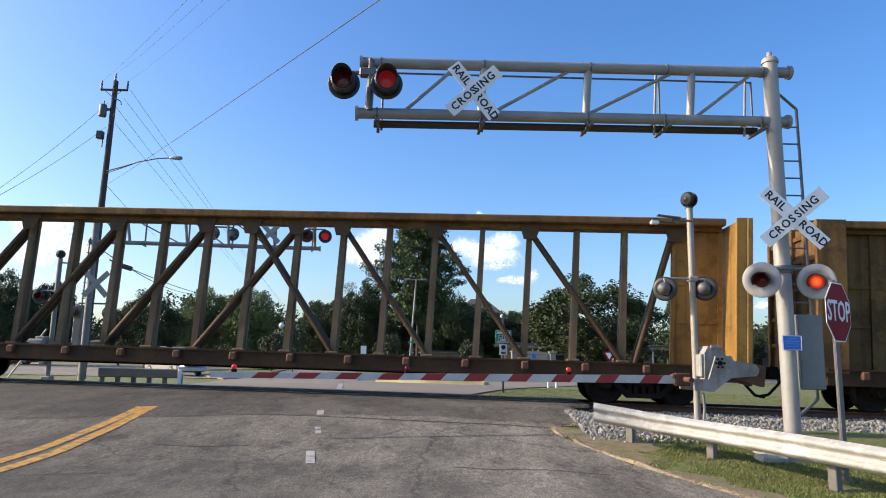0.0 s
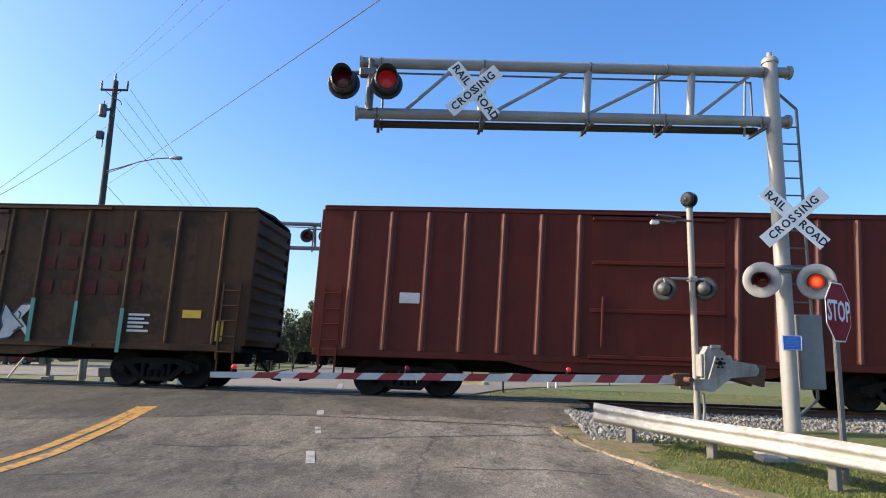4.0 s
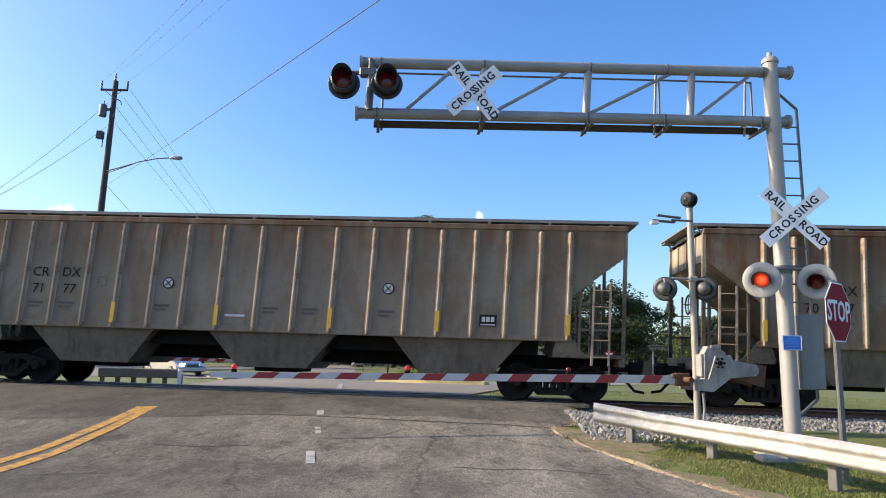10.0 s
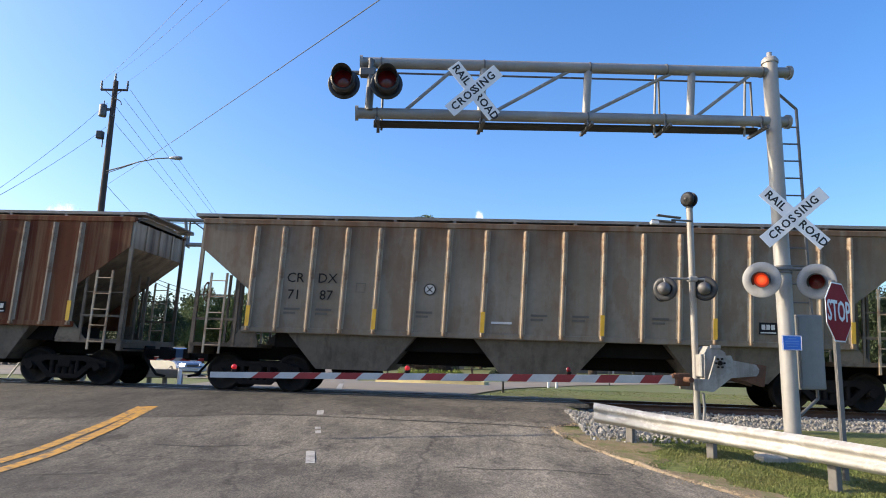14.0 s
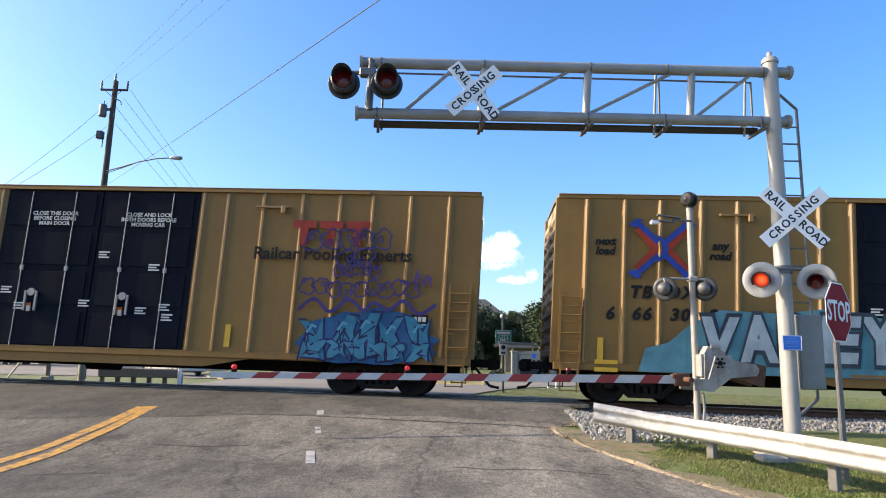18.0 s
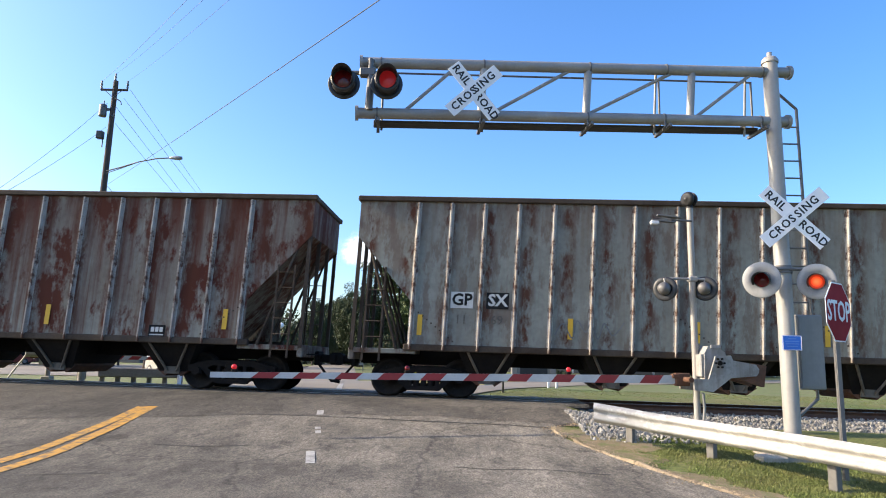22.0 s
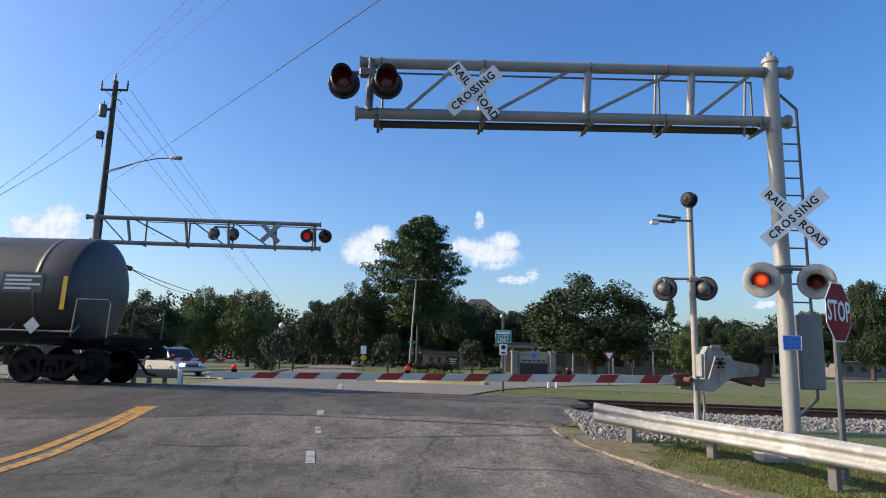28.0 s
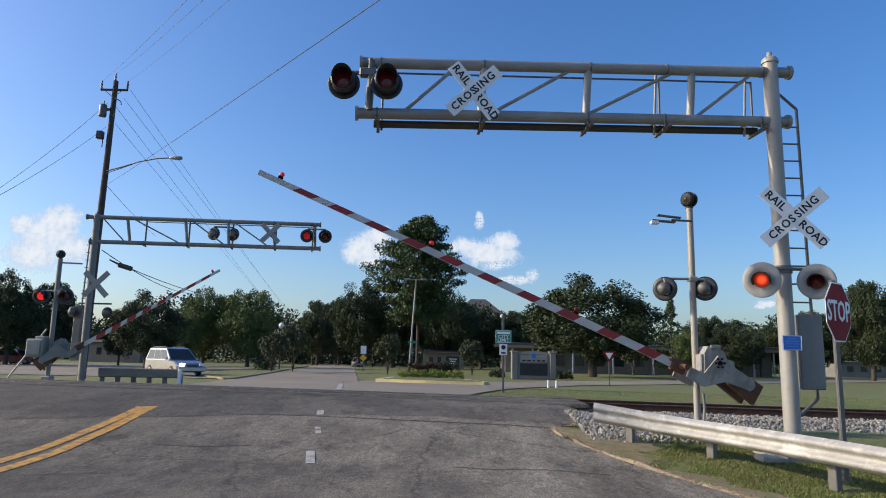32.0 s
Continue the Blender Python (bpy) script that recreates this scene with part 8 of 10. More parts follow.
def cantilever(name, base, top, mr, uA, uB, lA, lB, tr, struts, diags, walk_drop, back, rail_f, label, paint=None):
    """A cantilever signal bridge: mast, two arm tubes, struts, diagonals, walkway and hand rail."""
    paint = paint or MAST_PAINT
    cv = thing(name, Matrix.Translation(base), label, "signal bridge", "cantilever signals")
    R = rel(base)
    base, top = Vector(base), Vector(top)
    d = (top - base)
    ms = Shape().cyl(base, base + d * 0.985, mr * 1.06, mr, 24)
    ms.lathe([(mr * 1.15, 0), (mr * 1.15, 0.05), (mr * 0.9, 0.1), (mr * 0.35, 0.12), (mr * 0.35, 0.2), (0.0, 0.22)], Matrix.Translation(base + d * 0.985), 24)
    part("mast", ms, paint, cv, m=R)
    part("base_plate", Shape().cyl(base + Vector((0, 0, 0.0)), base + Vector((0, 0, 0.06)), mr * 2.0, seg=20), GALV_DARK, cv, m=R)
    for A, B in ((uA, uB), (lA, lB)):
        t = Shape().cyl(A, B, tr, seg=20)
        for f in (-0.045, 1.0):
            p = Vector(lerp(A, B, f))
            u = (Vector(B) - Vector(A)).normalized()
            t.cyl(p - u * 0.02, p + u * 0.03, tr * 1.35, seg=20)
        t.cyl(lerp(A, B, -0.045), A, tr, seg=20)
        part("arm_tube", t, paint if paint != MAST_PAINT else GALV, cv, m=R)
    for f in struts:
        part("strut", Shape().cyl(lerp(uA, uB, f), lerp(lA, lB, f), tr * 0.72, seg=12), GALV if paint == MAST_PAINT else paint, cv, m=R)
    for f0, f1 in diags:
        part("diagonal", Shape().cyl(lerp(lA, lB, f0), lerp(uA, uB, f1), tr * 0.33, seg=8), GALV if paint == MAST_PAINT else paint, cv, m=R)
    bk = Vector(back)
    a, b = Vector(lerp(lA, lB, 0.03)) + bk + Vector((0, 0, -walk_drop)), Vector(lerp(lA, lB, 0.97)) + bk + Vector((0, 0, -walk_drop))
    ang = math.atan2(b.y - a.y, b.x - a.x)
    pit = math.atan2(b.z - a.z, (b - a).to_2d().length)
    mm = Matrix.Rotation(ang, 4, "Z") @ Matrix.Rotation(-pit, 4, "Y")
    part("walkway", Shape().box((a + b) / 2, ((b - a).length, 0.24, 0.05), mm, ch=0.008), WALK_STEEL, cv, m=R)
    for f in rail_f:
        w = Vector(lerp(lA, lB, f)) + Vector((0, 0, -walk_drop - 0.06))
        bkt = Shape().box(w + bk * 0.5, (0.05, 0.62, 0.05), Matrix.Rotation(ang, 4, "Z")).tube([Vector(lerp(lA, lB, f)) - bk * 0.25, w - bk * 0.3, w + bk * 0.9], 0.016, 6)
        part("bracket", bkt, GALV_DARK, cv, m=R)
        pst = Shape().cyl(w + bk * 1.5, w + bk * 1.5 + Vector((0, 0, 1.0 if paint == MAST_PAINT else 1.2)), 0.02 if paint == MAST_PAINT else 0.04, seg=8)
        part("rail_post", pst, GALV_DARK, cv, m=R)
        for A, B in ((uA, uB), (lA, lB)):
            p = Vector(lerp(A, B, f))
            u = (Vector(B) - Vector(A)).normalized()
            part("clamp", Shape().cyl(p - u * 0.012, p + u * 0.012, tr * 1.12, seg=16), GALV_DARK, cv, m=R)
    hp, hq = Vector(lerp(lA, lB, rail_f[0])) + bk * 1.5 + Vector((0, 0, 0.93 - walk_drop)), Vector(lerp(lA, lB, rail_f[-1])) + bk * 1.5 + Vector((0, 0, 0.93 - walk_drop))
    part("hand_rail", Shape().cyl(hp, hq, 0.018, seg=8), GALV_DARK, cv, m=R)
    return cv, R


# The cantilever on this side of the track
NB = (5.54, 11.0, 0.12)
uA, uB, lA, lB = (5.55, 11.0, 6.465), (-1.36, 10.3, 6.175), (5.48, 11.0, 5.585), (-1.40, 10.3, 5.33)
cv, R = cantilever("cantilever_signal", NB, (5.53, 11.0, 6.72), 0.12, uA, uB, lA, lB, 0.088, (0.205, 0.463, 0.715, 0.975), ((0.20, 0.045), (0.475, 0.24), (0.70, 0.495), (0.90, 0.775)), 0.09, (0.03, 0.24, 0.0), (0.027, 0.27, 0.46, 0.715, 0.955), "tall silver cantilever signal bridge over the road")
for f in (0.29, 0.06):
    part("rail_bracket", Shape().cyl(Vector(lerp(uA, uB, f)) + Vector((0, 0.13, -0.02)), Vector(lerp(lA, lB, f)) + Vector((0, 0.13, -0.22)), 0.022, seg=8).box(Vector(lerp(lA, lB, f)) + Vector((0, 0.06, -0.02)), (0.07, 0.26, 0.05)), GALV, cv, m=R)
signal_lamp(cv, NB, (-1.60, 10.12, 5.735), (0.06, -1.0, 0.0), 0.25, "X", LAMP_BLACK, LENS_OVER, 0.14, reach=0.2)
signal_lamp(cv, NB, (-0.93, 10.10, 5.735), (0.09, -1.0, 0.0), 0.25, "R", LAMP_BLACK, LENS_OVER, 0.14, reach=0.2)
part("lamp_bracket", Shape().tube([(-1.64, 10.25, 5.98), (-0.93, 10.25, 5.98)], 0.035, 10).box((-1.25, 10.24, 5.98), (0.25, 0.14, 0.14), ch=0.02).cyl((-1.2, 10.22, 6.2), (-1.2, 10.22, 5.36), 0.05, seg=10), GALV_DARK, cv, m=R)
crossbuck("crossbuck", (0.44, 10.28, 5.73), (0.10, -0.99, -0.05), 1.05, 0.225, 50, -43)
crossbuck("crossbuck", (5.63, 10.72, 3.88), (-0.12, -0.99, 0), 1.26, 0.235, 45, -40.5)
DISC_N = (-0.52, -0.85, -0.02)
signal_lamp(cv, NB, (5.07, 10.75, 2.86), DISC_N, 0.285, "L", LAMP_GREY, LENS_LIT, 0.115)
signal_lamp(cv, NB, (5.94, 10.75, 2.85), DISC_N, 0.285, "R", LAMP_GREY, LENS_LIT, 0.115)
part("lamp_bracket", Shape().tube([(5.07, 10.86, 3.06), (5.94, 10.86, 3.06)], 0.03, 10).tube([(5.07, 10.9, 2.9), (5.07, 10.86, 3.06)], 0.03).tube([(5.94, 10.9, 2.9), (5.94, 10.86, 3.06)], 0.03).cyl((5.52, 11.0, 3.0), (5.52, 11.0, 3.12), 0.16, seg=18), GALV_DARK, cv, m=R)
lad = part("ladder", Shape().tube([(5.80, 11.35, 6.25), (6.12, 11.35, 5.95), (6.16, 11.35, 1.0), (5.72, 11.15, 0.72)], 0.026, 8).tube([(5.76, 11.35, 6.1), (5.80, 11.35, 0.9)], 0.026, 8), GALV_DARK, cv, m=R)
for k in range(15):
    z = 1.35 + k * 0.305
    part("rung", Shape().cyl((5.79 - 0.008 * k * 0.3, 11.35, z), (6.15 - 0.008 * k * 0.3, 11.35, z), 0.014, seg=6), GALV_DARK, lad)
part("blue_notice", Shape().box((0, 0, 0), (0.30, 0.008, 0.235), ch=0.003), SIGN_BLUE, cv, "small blue notice plate", m=R @ aim((5.535, 10.84, 1.88), (-0.05, -1, 0)))
nb = Shape()
for z in (-0.11, 0.11):
    nb.box((0, 0, z), (0.29, 0.004, 0.008))
for x in (-0.142, 0.142):
    nb.box((x, 0, 0), (0.008, 0.004, 0.22))
part("border", nb, SIGN_WHITE, cv, m=R @ aim((5.535, 10.833, 1.88), (-0.05, -1, 0)))
nb = Shape()
for k, w in enumerate((0.12, 0.22, 0.20, 0.16)):
    nb.box((0, 0, 0.065 - k * 0.04), (w, 0.004, 0.012))
part("marking", nb, NOTICE_TEXT, cv, m=R @ aim((5.535, 10.833, 1.88), (-0.05, -1, 0)))
jb = part("junction_box", Shape().box((5.97, 11.22, 1.75), (0.42, 0.26, 1.2), ch=0.02), CABINET, cv, "grey steel junction cabinet", m=R)
part("cabinet_door", Shape().box((5.97, 11.085, 1.75), (0.36, 0.012, 1.1), ch=0.004), CABINET, jb)
part("footing", Shape().box((5.45, 10.85, 0.10), (0.95, 0.7, 0.24), ch=0.03).box((5.0, 10.62, 0.08), (0.42, 0.3, 0.22), ch=0.03), CONCRETE, cv, "weathered concrete footing", m=R)


FAR_STEEL = mat("far_mast_steel", (0.23, 0.22, 0.21), (0.17, 0.163, 0.155), 1.5, 0.55, 0.2, fine=0.15)


SHAFT = 0.29  # the gate shaft above the line of the arm


BELL_IRON = mat("bell_iron", (0.04, 0.038, 0.037), (0.025, 0.024, 0.023), 6.0, 0.5, 0.4, fine=0.3)


def gate(name, base, top_z, pivot, tip, lamps, lamp_n, phases, mirror, label, stripes, backs):
    """A crossing gate: mast, bell, lamps, mechanism, and the arm with its counterweight, which turns on the shaft."""
    gt = thing(name, Matrix.Translation(base), label, "crossing gate", "crossing gates")
    R = rel(base)
    bx, by, bz = base
    part("mast", Shape().cyl((bx, by, bz), (bx, by, top_z), 0.062 if backs else 0.085, seg=16), MAST_PAINT if backs else FAR_STEEL, gt, m=R)
    part("base_plate", Shape().box((bx, by, bz + 0.12), (0.34, 0.34, 0.26), ch=0.03), CONCRETE, gt, m=R)
    bn = Vector((mirror * -0.83, -0.55, 0))
    gong = [(0.0, 0.045), (0.03, 0.045), (0.04, 0.03), (0.10, 0.025), (0.14, 0.0), (0.155, -0.04), (0.15, -0.045), (0.0, -0.03)]
    bc = Vector((bx, by, top_z + 0.17))
    bell = Shape().cyl((bx, by, top_z), (bx, by, top_z + 0.1), 0.075, 0.05, 14).box(bc, (0.12, 0.12, 0.2), ch=0.03)
    for sg in (1, -1):
        bell.lathe(gong, aim(bc + bn * 0.085 * sg, bn * sg) @ Matrix.Rotation(radians(90), 4, "X"), 24)
    part("bell", bell, BELL_IRON, gt, "dark double-gong warning bell", m=R)
    for p, ph in zip(lamps, phases):
        signal_lamp(gt, base, p, lamp_n, 0.235 if backs else 0.31, ph, LAMP_BLACK, LENS_DIM if backs else LENS_FAR, 0.105 if backs else 0.15)
    z = lamps[0][2] + 0.2
    part("lamp_bracket", Shape().tube([lamps[0], (lamps[0][0], lamps[0][1], z), (lamps[1][0], lamps[1][1], z), lamps[1]], 0.025, 8).box((bx, by, z), (0.17, 0.17, 0.1), ch=0.02), GALV, gt, m=R)
    P = Vector(pivot)
    arm_v = Vector(tip) - P
    ax = math.atan2(arm_v.y, arm_v.x)
    # the mechanism's case and conduit
    mc = Shape()
    mx = Matrix.Rotation(ax + math.pi, 4, "Z")
    mc.prism([(-0.17, -0.30), (0.10, -0.33), (0.22, -0.20), (0.30, 0.02), (0.26, 0.20), (0.10, 0.29), (-0.08, 0.31), (-0.16, 0.18)], -0.15, 0.15)
    mc.box((0.06, -0.165, 0.30), (0.2, 0.03, 0.07), ch=0.01).box((-0.19, 0, -0.05), (0.08, 0.26, 0.42), ch=0.02).box((0.1, -0.16, -0.2), (0.24, 0.025, 0.05), ch=0.01)
    mc.v = [(x, y, z + SHAFT) for x, y, z in mc.v]
    mech = part("mechanism_case", mc, GATE_CAST if backs else FAR_STEEL, gt, "white cast gate mechanism", m=R @ Matrix.Translation(P + Vector((0.0, 0.08, 0.02))) @ mx)
    bl = Shape()
    for i in range(6):
        t = i * math.pi / 3
        bl.cyl((0.085 * math.cos(t), -0.36, SHAFT + 0.085 * math.sin(t)), (0.085 * math.cos(t), -0.415, SHAFT + 0.085 * math.sin(t)), 0.018, seg=8)
    bl.cyl((0, -0.36, SHAFT), (0, -0.41, SHAFT), 0.045, seg=12)
    part("bolt_circle", bl, CAST, mech)
    L = arm_v.length
    arm = Shape()
    rings = [(0.55, 0.078), (0.85, 0.075), (L, 0.046)]
    vs = []
    for x, h in rings:
        vs += [(x, -0.022, -h), (x, 0.022, -h), (x, 0.022, h), (x, -0.022, h)]
    arm.add(vs, [(0, 1, 2, 3)[::-1]] + [(4 * k + i, 4 * k + (i + 1) % 4, 4 * k + 4 + (i + 1) % 4, 4 * k + 4 + i) for k in (0, 1) for i in range(4)] + [(8, 9, 10, 11)])
    rest = R @ Matrix.Translation(P) @ Matrix.Rotation(ax, 4, "Z") @ Matrix.Rotation(-math.atan2(arm_v.z, arm_v.to_2d().length), 4, "Y")
    am = part("gate_arm", arm, GATE_WHITE, gt, "white gate arm with red stripes", m=rest)
    flip = -1 if math.cos(ax) < 0 else 1
    for k in range(stripes):
        xm = L * (0.90 - 0.0745 * k - 0.0012 * k * k) if backs else L - 0.45 - (k + 0.25) * (L - 1.4) / stripes
        x0, x1 = xm - 0.18, xm + 0.18
        st = Shape()
        hh = lambda x: 0.0755 - (x - 0.85) / (L - 0.85) * 0.029
        s = 0.06 * flip
        for y in (-0.0235, 0.0215):
            st.prism([(x0 - s, -hh(x0)), (x1 - s, -hh(x1)), (x1 + s, hh(x1)), (x0 + s, hh(x0))], y, y + 0.002)
        part("red_stripe", st, GATE_RED, am, "red reflective stripe")
    for f, ph in ((0.958, "S"), (0.634, "L"), (0.308, "R")):
        x = L * f
        h = 0.0755 - (x - 0.85) / (L - 0.85) * 0.029
        part("lamp_base", Shape().box((x, 0, h + 0.025), (0.09, 0.07, 0.05), ch=0.01), CAST, am)
        ln = Shape()
        ln.lathe([(0.046, 0.0), (0.038, 0.02), (0.0, 0.026)], Matrix.Translation((0, 0, 0)) @ Matrix.Rotation(radians(90), 4, "X"), 14, 0)
        ln.lathe([(0.046, 0.0), (0.038, -0.02), (0.0, -0.026)], Matrix.Translation((0, 0, 0)) @ Matrix.Rotation(radians(90), 4, "X"), 14, 1 if ph != "S" else 0)
        lens = part("arm_lamp", ln.mesh("arm_lamp", [LENS_DIM, LENS_DARK]), None, am, "red lamp on the gate arm", m=pose(x, 0, h + 0.085, 0, 0, 0 if math.cos(ax) > 0 else 180))
        if ph != "S":
            FLASH.append((lens, ph))
    # lever plates round the shaft, which lies above the arm's line, and the iron weights on their tail
    ring = [(0.50, -0.27), (0.50, -0.47), (0.13, -0.50), (-0.23, -0.25), (-0.74, -0.21), (-0.79, -0.15), (-0.80, -0.08), (-0.74, 0.0), (-0.29, 0.07), (-0.25, 0.16), (0.06, 0.14), (0.14, -0.09), (0.21, -0.27)]
    cw = Shape()
    for y in (-0.24, 0.28):
        cw.prism([(x, z + SHAFT) for x, z in ring], y - 0.02, y + 0.02)
    part("counterweight_arm", cw, GATE_CAST if backs else FAR_STEEL, am, "white counterweight arm")
    for y in (-0.17, 0.21):
        part("counterweight", Shape().prism([(-0.30, -0.25 + SHAFT), (-0.91, -0.41 + SHAFT), (-0.98, -0.02 + SHAFT), (-0.72, 0.02 + SHAFT), (-0.35, -0.12 + SHAFT)], y - 0.05, y + 0.05), RUST, am, "rusty iron counterweight")
    part("arm_clamp", Shape().box((0.58, 0, 0), (0.3, 0.1, 0.24), ch=0.02).cyl((0.55, -0.3, 0.0), (0.55, 0.3, 0.0), 0.05, seg=10).box((0.72, 0, 0.06), (0.14, 0.12, 0.08), ch=0.02), RUST, am, "rusty arm clamp")
    return gt, am, rest, R


gt, ARM_A, REST_A, R = gate("crossing_gate", (4.83, 13.1, 0.22), 4.55, (5.05, 12.95, 1.24), (-3.83, 11.55, 1.19), ((4.28, 13.05, 2.94), (5.05, 13.05, 2.96)), (0.55, 0.83, 0), ("L", "R"), 1, "white crossing gate with a lowered striped arm", 10, True)
part("side_light", Shape().tube([(4.83, 13.0, 4.27), (4.42, 12.95, 4.27)], 0.022, 8).box((4.25, 12.93, 4.24), (0.46, 0.10, 0.035), pose(0, 0, 0, 0, 4, 0), ch=0.008).box((4.36, 12.93, 4.335), (0.46, 0.10, 0.03), pose(0, 0, 0, 0, 6, 0), ch=0.008), GALV_DARK, gt, m=R)
part("side_light_lens", Shape().box((4.08, 12.92, 4.21), (0.16, 0.1, 0.07), ch=0.02), SIGN_WHITE, gt, m=R)
part("conduit", Shape().tube([(4.93, 13.05, 1.0), (4.95, 13.05, 0.7), (4.9, 13.05, 0.3)], 0.03, 8), GALV, gt, m=R)
# The signals beyond the track
FAR_BOX = mat("far_box_grey", (0.33, 0.32, 0.30), (0.26, 0.25, 0.235), 1.5, 0.6, fine=0.2, streak=(0.15, 0.12, 0.1), streak_amt=0.4)
FAR_MAST = mat("far_bridge_steel", (0.24, 0.232, 0.22), (0.18, 0.172, 0.16), 1.5, 0.55, 0.2, fine=0.15)
LENS_FAR = mat("lens_lit_far_red", (0.9, 0.03, 0.03), (0.8, 0.02, 0.02), 5.0, 0.3, emit=0.9)
FB = (-13.95, 27.0, 0.36)
cvf, R = cantilever("cantilever_signal", FB, (-13.98, 27.0, 7.05), 0.125, (-13.95, 27.0, 6.93), (-5.18, 28.2, 7.03), (-13.75, 27.0, 5.92), (-5.15, 28.2, 6.01), 0.085, (0.13, 0.385, 0.575, 0.785, 0.975), ((0.11, 0.02), (0.36, 0.15), (0.76, 0.6), (0.56, 0.41)), 0.02, (0, 0.1, 0), (0.19, 0.385, 0.585, 0.785, 0.96), "grey cantilever signal bridge beyond the track", FAR_MAST)
for x, yy, ph, n in ((-5.67, 28.1, "L", (0.0, -1, -0.05)), (-4.92, 28.15, "R", (0.25, -0.97, -0.05))):
    signal_lamp(cvf, FB, (x, yy - 0.15, 6.50), n, 0.28, ph, LAMP_BLACK, LENS_DIM, 0.15)
for x, yy in ((-9.45, 27.75), (-8.68, 27.85)):
    signal_lamp(cvf, FB, (x, yy - 0.1, 6.46), (0.2, 0.98, -0.05), 0.27, "L", LAMP_BLACK, LENS_DIM, 0.125)
part("lamp_bracket", Shape().tube([(-9.45, 27.65, 6.75), (-8.68, 27.75, 6.75)], 0.035, 8).tube([(-5.67, 28.0, 6.8), (-4.92, 28.05, 6.8)], 0.035, 8), GALV_DARK, cvf, m=R)
for z in (3.1,):
    for x in (-13.25, -14.6):
        signal_lamp(cvf, FB, (x, 27.1, z), (0.1, 0.99, 0), 0.22, "L", LAMP_BLACK, LENS_DIM, 0.105)
    part("lamp_bracket", Shape().tube([(-14.4, 27.1, z + 0.35), (-13.1, 27.1, z + 0.35)], 0.035, 8), GALV_DARK, cvf, m=R)
ladf = part("ladder", Shape().tube([(-13.95, 27.3, 6.5), (-14.35, 27.35, 6.1), (-14.45, 27.35, 1.2)], 0.03, 8).tube([(-14.0, 27.3, 6.1), (-14.1, 27.35, 1.2)], 0.03, 8), GALV_DARK, cvf, m=R)
for k in range(15):
    part("rung", Shape().cyl((-14.45, 27.35, 1.5 + 0.31 * k), (-14.05, 27.35, 1.5 + 0.31 * k), 0.018, seg=6), GALV_DARK, ladf)
part("junction_box", Shape().box((-14.5, 27.4, 2.3), (0.3, 0.25, 2.2), ch=0.02), FAR_STEEL, cvf, m=R)
crossbuck("crossbuck", (-7.15, 27.75, 6.55), (0.17, -0.98, 0), 1.05, 0.2, 47, -47, False, "grey back of a crossed-board crossing sign")
crossbuck("crossbuck", ray_at(170, 503, 26.8), (0.1, -0.99, 0), 1.3, 0.22, 47, -47, False, "grey back of a crossed-board crossing sign")
gtf, ARM_B, REST_B, R = gate("crossing_gate", (-14.42, 25.5, 0.40), 5.0, (-14.1, 25.6, 1.38), (-7.9, 26.7, 1.33), ((-14.95, 25.45, 3.58), (-14.05, 25.45, 3.58)), (0.1, -0.99, 0), ("L", "R"), -1, "crossing gate beyond the track with a striped arm", 8, False)
part("relay_box", Shape().box((-14.86, 25.42, 1.66), (0.62, 0.46, 0.66), ch=0.04).box((-14.86, 25.17, 1.66), (0.48, 0.04, 0.5), ch=0.015).box((-14.72, 25.42, 2.03), (0.34, 0.32, 0.12), ch=0.03).box((-14.6, 25.4, 1.2), (0.2, 0.22, 0.3), ch=0.03), FAR_BOX, gtf, "pale steel mechanism box on the mast", m=R)
part("stay_rod", Shape().tube([(-14.55, 25.35, 2.35), (-15.75, 25.2, 0.45)], 0.03, 6), GALV, gtf, m=R)
part("side_light", Shape().tube([(-14.42, 25.5, 4.85), (-13.6, 25.55, 4.83)], 0.03, 8), GALV, gtf, m=R)

# ---- stop sign, guardrails ----
ss = thing("stop_sign", Matrix.Translation((5.3, 9.12, 0.1)), "red octagonal stop sign on a galvanised post", "stop sign")
SSN = (0.632, -0.775, 0)
oc = Shape()
r8 = 0.395 / math.cos(math.pi / 8)
oc.prism([(r8 * math.cos(math.pi / 8 + k * math.pi / 4), r8 * math.sin(math.pi / 8 + k * math.pi / 4)) for k in range(8)], -0.003, 0.003)
mS = rel((5.3, 9.12, 0.1)) @ aim((5.3, 9.12, 2.24), SSN)
part("border", oc, SIGN_WHITE, ss, "white border", m=mS)
oc = Shape().prism([(r8 * 0.955 * math.cos(math.pi / 8 + k * math.pi / 4), r8 * 0.955 * math.sin(math.pi / 8 + k * math.pi / 4)) for k in range(8)], -0.0065, -0.004)
part("sign_face", oc, SIGN_RED, ss, "red face", m=mS)
part("lettering", lettering("STOP", 0.27, SIGN_WHITE, 0.006, 0, 1.0), SIGN_WHITE, ss, "white letters", m=mS @ pose(0, -0.0095, 0) @ Matrix.Diagonal((0.80, 1, 1, 1)))
part("post", Shape().box((-0.025, 0.037, 1.27), (0.06, 0.03, 2.6), ch=0.004).box((-0.055, 0.055, 1.27), (0.008, 0.045, 2.6)).box((0.005, 0.055, 1.27), (0.008, 0.045, 2.6)), GALV_DARK, ss)


